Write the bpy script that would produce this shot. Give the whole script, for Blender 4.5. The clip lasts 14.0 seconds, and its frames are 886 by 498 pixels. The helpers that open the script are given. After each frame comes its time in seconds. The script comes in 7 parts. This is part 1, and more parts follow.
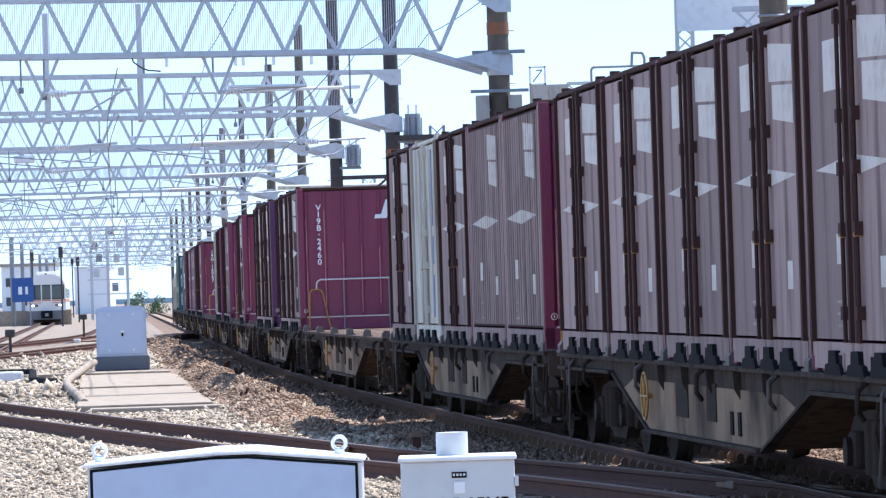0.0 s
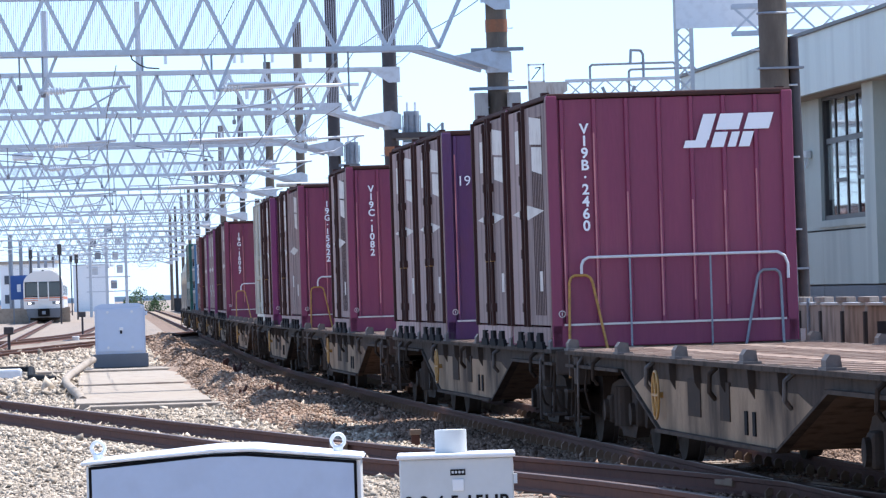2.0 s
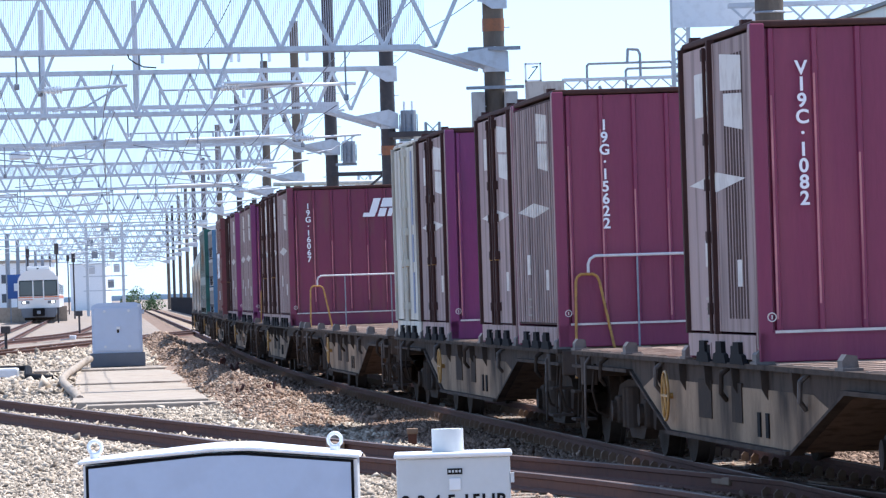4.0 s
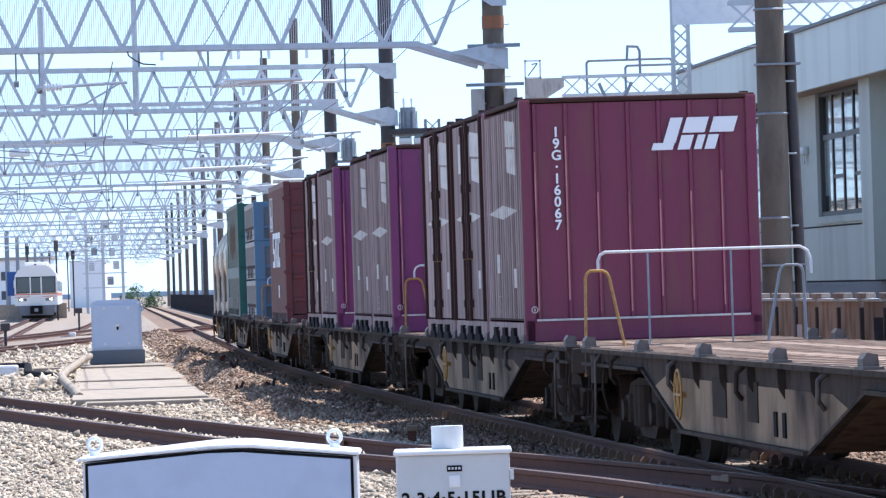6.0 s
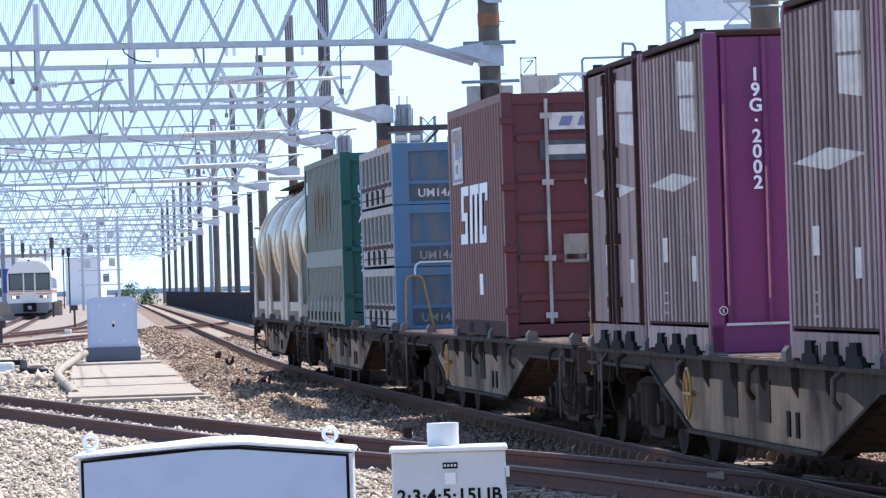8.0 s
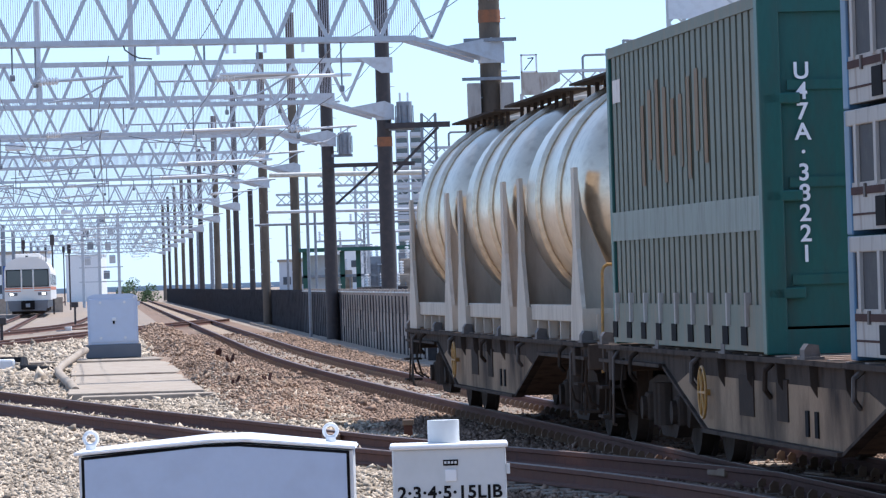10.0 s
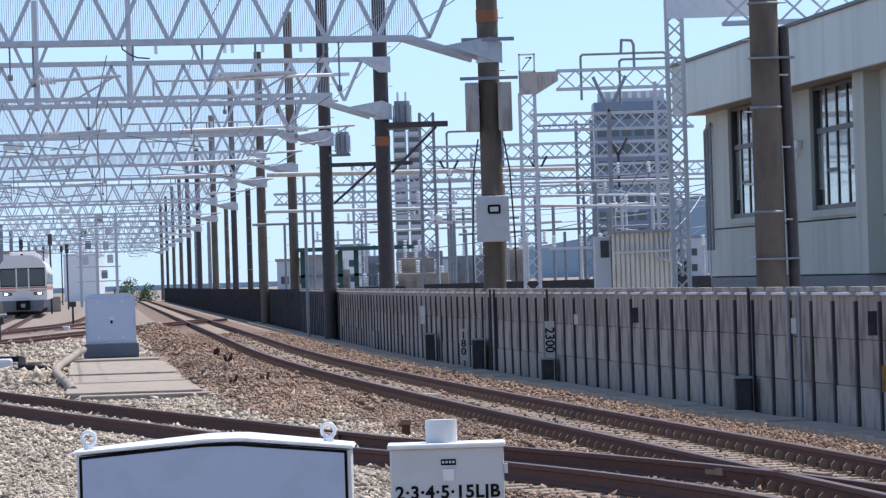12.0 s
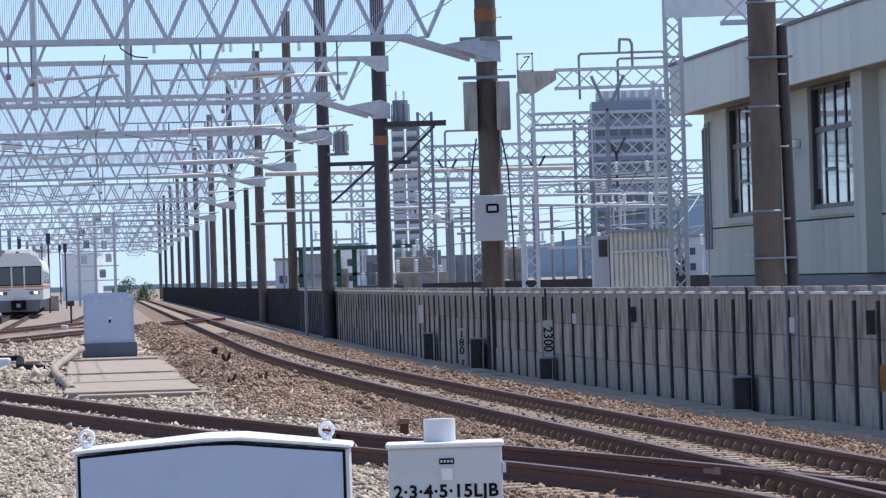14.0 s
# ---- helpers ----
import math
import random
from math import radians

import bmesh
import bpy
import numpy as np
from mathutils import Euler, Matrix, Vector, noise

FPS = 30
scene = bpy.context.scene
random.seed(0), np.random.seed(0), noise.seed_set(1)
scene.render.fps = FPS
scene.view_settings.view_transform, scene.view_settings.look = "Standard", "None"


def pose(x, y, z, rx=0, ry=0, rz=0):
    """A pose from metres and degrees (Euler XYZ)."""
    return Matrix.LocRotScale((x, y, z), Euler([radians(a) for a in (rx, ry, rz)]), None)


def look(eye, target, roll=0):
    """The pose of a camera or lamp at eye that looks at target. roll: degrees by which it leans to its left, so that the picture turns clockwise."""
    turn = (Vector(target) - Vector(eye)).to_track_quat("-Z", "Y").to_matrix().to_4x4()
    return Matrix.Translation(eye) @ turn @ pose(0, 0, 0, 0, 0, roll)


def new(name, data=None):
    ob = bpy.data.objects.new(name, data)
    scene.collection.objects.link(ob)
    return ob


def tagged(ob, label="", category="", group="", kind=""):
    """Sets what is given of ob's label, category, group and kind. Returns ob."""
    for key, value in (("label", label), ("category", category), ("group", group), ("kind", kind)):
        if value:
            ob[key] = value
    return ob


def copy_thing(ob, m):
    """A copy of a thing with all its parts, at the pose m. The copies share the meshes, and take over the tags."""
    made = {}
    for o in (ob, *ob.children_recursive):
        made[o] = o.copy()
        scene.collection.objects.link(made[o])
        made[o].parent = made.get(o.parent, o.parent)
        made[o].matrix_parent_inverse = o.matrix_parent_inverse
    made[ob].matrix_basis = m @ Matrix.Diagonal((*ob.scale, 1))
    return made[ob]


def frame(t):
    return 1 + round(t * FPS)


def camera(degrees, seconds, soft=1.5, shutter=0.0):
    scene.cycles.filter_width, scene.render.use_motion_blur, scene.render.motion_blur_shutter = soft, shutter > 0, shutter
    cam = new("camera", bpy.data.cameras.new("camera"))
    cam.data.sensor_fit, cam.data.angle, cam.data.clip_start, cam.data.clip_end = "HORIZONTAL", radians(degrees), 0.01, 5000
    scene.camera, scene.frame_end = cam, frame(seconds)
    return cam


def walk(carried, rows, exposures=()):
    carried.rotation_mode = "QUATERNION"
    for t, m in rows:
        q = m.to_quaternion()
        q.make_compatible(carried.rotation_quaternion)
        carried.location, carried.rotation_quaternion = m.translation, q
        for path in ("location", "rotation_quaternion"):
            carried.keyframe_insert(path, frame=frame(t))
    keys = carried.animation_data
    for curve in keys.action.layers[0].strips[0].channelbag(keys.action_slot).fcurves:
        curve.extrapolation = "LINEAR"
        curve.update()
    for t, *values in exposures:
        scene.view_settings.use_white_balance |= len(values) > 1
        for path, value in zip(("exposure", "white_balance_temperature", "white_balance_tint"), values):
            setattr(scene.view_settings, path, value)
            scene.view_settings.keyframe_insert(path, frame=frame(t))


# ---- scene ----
# camera: a long lens on a tripod that settles slowly
cam = camera(9.49, 14.0, soft=1.3)
EYE = 1.616
walk(cam, [(t, pose(0, 0, EYE, tilt, 1.8, turn)) for t, tilt, turn in (
    (0, 90.4394, 0.1346),
    (0.5, 90.4303, 0.1207),
    (1, 90.4297, 0.1298),
    (1.5, 90.4115, 0.1207),
    (2, 90.4115, 0.1207),
    (2.5, 90.4115, 0.1116),
    (5, 90.3836, 0.0837),
    (5.5, 90.3745, 0.0834),
    (6, 90.3697, 0.0837),
    (6.5, 90.3557, 0.0746),
    (7, 90.3512, 0.0558),
    (7.5, 90.3466, 0.0461),
    (8, 90.3369, 0.037),
    (8.5, 90.3369, 0.0467),
    (9, 90.3278, 0.0461),
    (11.5, 90.2908, 0.0279),
    (12, 90.2999, 0.0188),
    (12.5, 90.309, 0.0091),
    (13, 90.3002, 0.0097),
    (13.5, 90.2908, 0),
    (14, 90.2908, 0),
)], exposures=((0.0, 0.74, 5420, 14), (8.5, 0.72, 5420, 14), (11.5, 0.13, 5560, 15), (14.0, 0.10, 5560, 15)))

# world, sun, exposure
world = bpy.data.worlds.new("world")
scene.world = world
world.use_nodes = True
wn = world.node_tree
sky = wn.nodes.new("ShaderNodeTexSky")
sky.sky_type = "NISHITA"
sky.sun_disc = False
SUN_AZ, SUN_EL = 54.0, 64.0          # degrees clockwise from +Y, and above the ground
sky.sun_elevation = radians(SUN_EL)
sky.sun_rotation = radians(SUN_AZ)
sky.air_density, sky.dust_density, sky.ozone_density = 1.0, 0.15, 3.0
wn.nodes["Background"].inputs[1].default_value = 0.13
tint = wn.nodes.new("ShaderNodeMix")
tint.data_type, tint.blend_type = "RGBA", "MULTIPLY"
tint.inputs["Factor"].default_value = 1.0
tint.inputs["B"].default_value = (0.71, 0.89, 1.06, 1)
haze = wn.nodes.new("ShaderNodeHueSaturation")
haze.inputs["Saturation"].default_value = 0.44
wn.links.new(sky.outputs[0], haze.inputs["Color"])
wn.links.new(haze.outputs[0], tint.inputs["A"])
wn.links.new(tint.outputs["Result"], wn.nodes["Background"].inputs[0])
sun = new("sun", bpy.data.lights.new("sun", "SUN"))
sun.data.energy, sun.data.angle, sun.data.color = 5.0, radians(0.53), (1.0, 0.89, 0.72)
sv = Vector((math.sin(radians(SUN_AZ)) * math.cos(radians(SUN_EL)), math.cos(radians(SUN_AZ)) * math.cos(radians(SUN_EL)), math.sin(radians(SUN_EL))))
sun.matrix_world = look(sv * 50, (0, 0, 0))

# ---------------------------------------------------------------- materials


def mat(name, colour, rough=0.6, metal=0.0, vary=0.25, scale=3.0, fine=40.0, bump=0.15, dirt=None, dirt_amount=0.4, streak=1.0, spec=0.5, island=0.0, objvar=0.0):
    """A painted or mineral surface: colour varied at two scales, stains of the dirt colour, fine relief."""
    m = bpy.data.materials.new(name)
    m.use_nodes = True
    nt = m.node_tree
    n, l = nt.nodes, nt.links
    b = n["Principled BSDF"]
    b.inputs["Roughness"].default_value = rough
    b.inputs["Metallic"].default_value = metal
    b.inputs["Specular IOR Level"].default_value = spec
    tc = n.new("ShaderNodeTexCoord")
    mp = n.new("ShaderNodeMapping")
    mp.inputs["Scale"].default_value = (1, 1, 1 / streak)
    l.new(tc.outputs["Object"], mp.inputs[0])
    big, small = n.new("ShaderNodeTexNoise"), n.new("ShaderNodeTexNoise")
    big.inputs["Scale"].default_value, big.inputs["Detail"].default_value = scale, 6
    small.inputs["Scale"].default_value, small.inputs["Detail"].default_value = fine, 4
    l.new(mp.outputs[0], big.inputs[0])
    l.new(mp.outputs[0], small.inputs[0])
    dark = tuple(c * (1 - vary) for c in colour)
    light = tuple(min(1, c * (1 + vary)) for c in colour)
    mix = n.new("ShaderNodeMix")
    mix.data_type = "RGBA"
    mix.inputs["A"].default_value, mix.inputs["B"].default_value = (*dark, 1), (*light, 1)
    add = n.new("ShaderNodeMath")
    add.operation = "MULTIPLY_ADD"
    add.inputs[1].default_value = 0.5
    half = n.new("ShaderNodeMath")
    half.operation = "MULTIPLY"
    half.inputs[1].default_value = 0.5
    l.new(small.outputs[0], half.inputs[0])
    l.new(big.outputs[0], add.inputs[0])
    l.new(half.outputs[0], add.inputs[2])
    last = add.outputs[0]
    for node, socket, amount in (("ShaderNodeNewGeometry", "Random Per Island", island), ("ShaderNodeObjectInfo", "Random", objvar)):
        if amount:
            src = n.new(node)
            ma = n.new("ShaderNodeMath")
            ma.operation = "MULTIPLY_ADD"
            ma.inputs[1].default_value = amount
            l.new(src.outputs[socket], ma.inputs[0])
            sub = n.new("ShaderNodeMath")
            sub.operation = "SUBTRACT"
            sub.inputs[1].default_value = amount / 2
            l.new(last, ma.inputs[2])
            l.new(ma.outputs[0], sub.inputs[0])
            last = sub.outputs[0]
    l.new(last, mix.inputs["Factor"])
    col = mix.outputs["Result"]
    if dirt:
        st = n.new("ShaderNodeTexNoise")
        st.inputs["Scale"].default_value, st.inputs["Detail"].default_value = scale * 2.3, 8
        l.new(mp.outputs[0], st.inputs[0])
        rp = n.new("ShaderNodeValToRGB")
        rp.color_ramp.elements[0].position, rp.color_ramp.elements[1].position = 0.48, 0.68
        l.new(st.outputs[0], rp.inputs[0])
        am = n.new("ShaderNodeMath")
        am.operation = "MULTIPLY"
        am.inputs[1].default_value = dirt_amount
        l.new(rp.outputs[0], am.inputs[0])
        mx = n.new("ShaderNodeMix")
        mx.data_type = "RGBA"
        mx.inputs["B"].default_value = (*dirt, 1)
        l.new(am.outputs[0], mx.inputs["Factor"])
        l.new(col, mx.inputs["A"])
        col = mx.outputs["Result"]
    l.new(col, b.inputs["Base Color"])
    if bump:
        bp = n.new("ShaderNodeBump")
        bp.inputs["Strength"].default_value, bp.inputs["Distance"].default_value = bump, 0.02
        l.new(small.outputs[0], bp.inputs["Height"])
        l.new(bp.outputs[0], b.inputs["Normal"])
    return m


GREY_DUST = (0.22, 0.18, 0.15)
RUST = (0.16, 0.065, 0.03)
M = {
    "maroon": mat("maroon paint", (0.20, 0.028, 0.075), 0.45, dirt=(0.27, 0.06, 0.09), dirt_amount=0.35, streak=7, scale=1.6),
    "purple": mat("violet paint", (0.185, 0.031, 0.118), 0.42, dirt=(0.10, 0.035, 0.08), dirt_amount=0.35, streak=5),
    "bluepurple": mat("blue violet paint", (0.095, 0.03, 0.10), 0.45, dirt=(0.11, 0.035, 0.07), dirt_amount=0.5, streak=3),
    "redbrown": mat("red paint", (0.175, 0.022, 0.062), 0.45, dirt=(0.16, 0.06, 0.045), dirt_amount=0.4, streak=5),
    "doorgrey": mat("dusty mauve door paint", (0.35, 0.25, 0.232), 0.7, spec=0.22, vary=0.42, objvar=0.6, dirt=(0.095, 0.055, 0.048), dirt_amount=0.95, streak=9, scale=1.7),
    # post paint; on the slat and rib backings it stands in for groove shade
    "doordark": mat("dark maroon post paint and groove shade", (0.07, 0.036, 0.032), 0.8, spec=0.12, dirt=(0.035, 0.022, 0.02), streak=4),
    "ivory": mat("ivory container paint", (0.61, 0.575, 0.49), 0.6, vary=0.22, dirt=(0.21, 0.145, 0.10), dirt_amount=0.95, streak=8, scale=1.3),
    "mark": mat("white marking paint", (0.68, 0.62, 0.565), 0.6, vary=0.12, dirt=(0.46, 0.38, 0.34), dirt_amount=0.5),
    "letter": mat("white lettering paint", (0.86, 0.86, 0.88), 0.5, vary=0.06, bump=0),
    "wagon": mat("sooty grey wagon paint", (0.066, 0.048, 0.038), 0.85, spec=0.1, dirt=(0.024, 0.017, 0.013), dirt_amount=0.9, streak=2, scale=1.8),
    "belly": mat("pale dusty belly plate", (0.31, 0.218, 0.142), 0.85, spec=0.12, vary=0.45, dirt=(0.04, 0.028, 0.022), dirt_amount=1.0, streak=1.6, scale=0.42),
    "wagondark": mat("brake dust iron", (0.05, 0.038, 0.031), 0.9, spec=0.08, dirt=(0.085, 0.056, 0.04), dirt_amount=0.4),
    "deck": mat("worn deck steel", (0.36, 0.27, 0.21), 0.85, spec=0.1, vary=0.3, dirt=RUST, dirt_amount=0.5, scale=2),
    "yellow": mat("yellow handrail paint", (0.42, 0.225, 0.05), 0.5, bump=0.05, dirt=(0.16, 0.08, 0.03), dirt_amount=0.5, scale=6),
    "railpaint": mat("pale grey handrail paint", (0.66, 0.64, 0.64), 0.45, bump=0.05),
    "lock": mat("bare steel lock", (0.6, 0.58, 0.56), 0.4, 0.6),
    "ballast": mat("ballast bed", (0.29, 0.245, 0.205), 0.95, vary=0.45, scale=0.35, fine=14, bump=0.9, dirt=(0.27, 0.19, 0.13), dirt_amount=0.45, spec=0.1),
    "railstone": mat("stained ballast stone", (0.27, 0.19, 0.14), 0.9, vary=0.65, scale=0.8, fine=20, bump=0.3, island=0.9, dirt=(0.15, 0.097, 0.07), spec=0.15),
    "stone": mat("ballast stone", (0.43, 0.36, 0.28), 0.9, vary=0.62, scale=0.8, fine=20, bump=0.3, island=0.9, spec=0.15),
    "browndirt": mat("rusty brown earth", (0.34, 0.245, 0.18), 0.95, vary=0.5, scale=0.9, fine=16, bump=0.8, dirt=(0.13, 0.082, 0.058), dirt_amount=0.6, island=0.7, spec=0.1),
    "gap": mat("earth darkened for gap shade", (0.21, 0.175, 0.145), 0.95, vary=0.45, scale=0.6, fine=16, bump=0.6, spec=0.1),
    "rail": mat("rusty rail", (0.115, 0.047, 0.03), 0.9, 0.0, dirt=(0.07, 0.03, 0.022), dirt_amount=0.6, scale=4),
    "railtop": mat("worn rail head", (0.15, 0.095, 0.072), 0.5, 0.35, vary=0.2),
    "sandbed": mat("sandy grit between the rails", (0.34, 0.27, 0.205), 0.95, vary=0.45, scale=1.6, fine=30, bump=0.8, dirt=(0.17, 0.12, 0.085), dirt_amount=0.6, spec=0.1),
    "sleeper": mat("concrete sleeper", (0.30, 0.245, 0.19), 0.9, dirt=(0.14, 0.09, 0.06), dirt_amount=0.6),
    "clipsteel": mat("rusty fastening", (0.25, 0.165, 0.105), 0.7, dirt=RUST),
    "concrete": mat("weathered concrete", (0.37, 0.315, 0.255), 0.9, vary=0.25, dirt=(0.22, 0.175, 0.14), dirt_amount=0.6, scale=1.4, spec=0.2),
    "panel": mat("fence concrete", (0.375, 0.32, 0.275), 0.85, vary=0.36, dirt=(0.15, 0.12, 0.10), dirt_amount=0.75, scale=1.3, streak=2, spec=0.2, objvar=0.5),
    "panelpost": mat("dark fence post", (0.03, 0.028, 0.032), 0.7, dirt=(0.07, 0.065, 0.06)),
    "pole": mat("spun concrete pole", (0.16, 0.132, 0.105), 0.85, vary=0.3, dirt=(0.085, 0.07, 0.058), dirt_amount=0.7, scale=1.4, streak=3, spec=0.2),
    "poledark": mat("dark steel pole", (0.045, 0.038, 0.04), 0.6, dirt=(0.09, 0.07, 0.06)),
    "galv": mat("galvanised steel", (0.56, 0.58, 0.61), 0.5, 0.1, vary=0.2, dirt=(0.42, 0.40, 0.39), dirt_amount=0.4),
    "steelgrey": mat("weathered grey steel", (0.26, 0.285, 0.32), 0.55, 0.2, dirt=(0.16, 0.13, 0.12)),
    "wire": mat("copper wire", (0.13, 0.135, 0.15), 0.5, 0.6, bump=0),
    "insulator": mat("white porcelain", (0.8, 0.82, 0.84), 0.25, bump=0),
    "boxwhite": mat("white box paint", (0.8, 0.81, 0.82), 0.4, vary=0.05, dirt=(0.55, 0.55, 0.56), dirt_amount=0.3, bump=0.04),
    "doorblue": mat("pale blue door paint", (0.49, 0.56, 0.70), 0.45, vary=0.07, dirt=(0.42, 0.47, 0.58), dirt_amount=0.4, bump=0.03),
    "boxgrey": mat("pale grey box paint", (0.60, 0.615, 0.62), 0.45, vary=0.08, dirt=(0.5, 0.51, 0.5), dirt_amount=0.35, bump=0.03),
    "cabinet": mat("grey blue cabinet paint", (0.56, 0.63, 0.76), 0.5, vary=0.03, dirt=(0.5, 0.55, 0.64), dirt_amount=0.2, bump=0.03),
    "plinth": mat("dark plinth paint", (0.15, 0.16, 0.18), 0.7),
    "black": mat("black rubber", (0.013, 0.012, 0.013), 0.85, spec=0.1, bump=0.05),
    "wallpanel": mat("pale wall panel", (0.43, 0.455, 0.41), 0.6, vary=0.18, dirt=(0.31, 0.33, 0.30), dirt_amount=0.6, streak=6, scale=0.5, bump=0.05, objvar=0.5),
    "parapet": mat("pale metal parapet", (0.54, 0.56, 0.52), 0.4, 0.15, vary=0.16, dirt=(0.38, 0.39, 0.37), dirt_amount=0.6, streak=7, scale=0.5, bump=0.03, objvar=0.2),
    "frame_dark": mat("dark bronze window frame", (0.05, 0.048, 0.05), 0.45, 0.3, bump=0.03),
    "shed": mat("cream ribbed shed steel", (0.62, 0.61, 0.55), 0.6, vary=0.1, dirt=(0.4, 0.37, 0.32), streak=4, bump=0.05),
    "green": mat("green steel paint", (0.025, 0.10, 0.075), 0.5, bump=0.05),
    "teal": mat("teal container paint", (0.01, 0.088, 0.072), 0.45, vary=0.3, dirt=(0.035, 0.055, 0.045), dirt_amount=0.5, streak=4),
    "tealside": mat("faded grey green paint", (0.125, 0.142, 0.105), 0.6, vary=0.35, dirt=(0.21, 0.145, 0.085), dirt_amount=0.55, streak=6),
    "blue": mat("sky blue steel paint", (0.075, 0.17, 0.29), 0.5, vary=0.3, dirt=(0.15, 0.15, 0.16), dirt_amount=0.55, streak=4, scale=1.6),
    "bluegrey": mat("worn blue grey panel", (0.07, 0.085, 0.105), 0.8, dirt=(0.18, 0.15, 0.13), dirt_amount=0.5, streak=3),
    "sidewhite": mat("dusty pale steel", (0.45, 0.42, 0.385), 0.75, vary=0.22, dirt=(0.22, 0.165, 0.13), dirt_amount=0.65, streak=4),
    "oxide": mat("red oxide container paint", (0.175, 0.07, 0.055), 0.6, vary=0.3, dirt=(0.12, 0.06, 0.045), dirt_amount=0.6, streak=5),
    "oxideend": mat("dark red container door", (0.115, 0.019, 0.022), 0.5, vary=0.35, dirt=(0.07, 0.03, 0.028), streak=5, dirt_amount=0.6),
    "tank": mat("brushed tank steel", (0.66, 0.56, 0.43), 0.29, 0.85, vary=0.1, dirt=(0.42, 0.33, 0.24), dirt_amount=0.45, streak=0.6, bump=0.04),
    "tankframe": mat("beige tank frame", (0.54, 0.46, 0.37), 0.6, dirt=(0.28, 0.2, 0.14), streak=5),
    "emuwhite": mat("cream train paint", (0.82, 0.78, 0.73), 0.4, vary=0.05, bump=0),
    "emuorange": mat("orange stripe paint", (0.62, 0.17, 0.05), 0.4, bump=0),
    "emugrey": mat("train skirt paint", (0.16, 0.165, 0.18), 0.6, bump=0),
    "leaf": mat("bush foliage", (0.06, 0.11, 0.035), 0.7, vary=0.5, scale=1.5, island=0.8, bump=0),
    "bluebuild": mat("blue glass facade", (0.19, 0.25, 0.34), 0.4, bump=0, scale=0.2),
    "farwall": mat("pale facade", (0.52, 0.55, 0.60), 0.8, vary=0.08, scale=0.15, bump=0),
    # the pale blue of distance haze is mixed into the hill colour
    "hill": mat("distant hills with haze tint", (0.30, 0.40, 0.50), 0.95, vary=0.3, scale=0.02, bump=0),
    "slopeiron": mat("rust-brown under plate", (0.15, 0.10, 0.07), 0.85, spec=0.1, vary=0.3, dirt=(0.05, 0.035, 0.025), dirt_amount=0.8, streak=2),
    "darkpanel": mat("sooty dark fence board", (0.085, 0.08, 0.085), 0.85, vary=0.35, dirt=(0.045, 0.042, 0.045), dirt_amount=0.7, streak=2, spec=0.2, objvar=0.4),
    "rustband": mat("rust orange band", (0.30, 0.125, 0.06), 0.8, vary=0.3, dirt=(0.14, 0.09, 0.06), dirt_amount=0.6, scale=4),
    "net": mat("pale wire mesh", (0.62, 0.61, 0.66), 0.7, vary=0.1, bump=0, spec=0.2),
    "ribwear": mat("paint worn pale along a rib", (0.48, 0.19, 0.20), 0.6, vary=0.4, scale=2.5, dirt=(0.22, 0.045, 0.08), dirt_amount=0.9, streak=4, bump=0),
    "fadedblue": mat("faded blue marking paint", (0.17, 0.20, 0.33), 0.6, vary=0.2, dirt=(0.42, 0.41, 0.40), dirt_amount=0.7, streak=3, scale=2.5, bump=0),
    "tealband": mat("dull pale green band paint", (0.24, 0.27, 0.235), 0.65, vary=0.2, dirt=(0.13, 0.14, 0.11), dirt_amount=0.6, streak=4),
    "bluepanel": mat("dusty blue end panel", (0.075, 0.125, 0.185), 0.7, vary=0.3, dirt=(0.16, 0.14, 0.13), dirt_amount=0.7, streak=3, scale=1.8),
    "irongrey": mat("dull grey iron fitting", (0.13, 0.11, 0.10), 0.7, 0.1, dirt=(0.05, 0.038, 0.03), dirt_amount=0.7),
    "signblue": mat("blue sign paint", (0.03, 0.09, 0.30), 0.5, bump=0),
    "orangepaint": mat("dull orange paint", (0.20, 0.12, 0.055), 0.7, bump=0, dirt=(0.10, 0.12, 0.09), dirt_amount=0.7, streak=4),
}
g = bpy.data.materials.new("window glass")
g.use_nodes = True
gb = g.node_tree.nodes["Principled BSDF"]
gb.inputs["Base Color"].default_value = (0.035, 0.045, 0.05, 1)
gb.inputs["Roughness"].default_value = 0.06
gb.inputs["Specular IOR Level"].default_value = 0.9
M["glass"] = g
cg = bpy.data.materials.new("clear window glass")
cg.use_nodes = True
cb_ = cg.node_tree.nodes["Principled BSDF"]
cb_.inputs["Base Color"].default_value = (0.86, 0.9, 0.9, 1)
cb_.inputs["Roughness"].default_value = 0.02
cb_.inputs["Transmission Weight"].default_value = 1.0
cb_.inputs["IOR"].default_value = 1.45
M["clearglass"] = cg
hl = bpy.data.materials.new("headlight")
hl.use_nodes = True
hb = hl.node_tree.nodes["Principled BSDF"]
hb.inputs["Emission Color"].default_value = (1.0, 0.93, 0.75, 1)
hb.inputs["Emission Strength"].default_value = 4.0
M["headlight"] = hl

# ---------------------------------------------------------------- building helpers


def box(bm, x0, x1, y0, y1, z0, z1, bevel=0.0):
    r = bmesh.ops.create_cube(bm, size=1.0, matrix=Matrix.Translation(((x0 + x1) / 2, (y0 + y1) / 2, (z0 + z1) / 2)) @ Matrix.Diagonal((abs(x1 - x0), abs(y1 - y0), abs(z1 - z0), 1)))
    if bevel:
        es = {e for v in r["verts"] for e in v.link_edges}
        bmesh.ops.bevel(bm, geom=list(es), offset=bevel, segments=2, affect="EDGES", profile=0.5)
    return bm


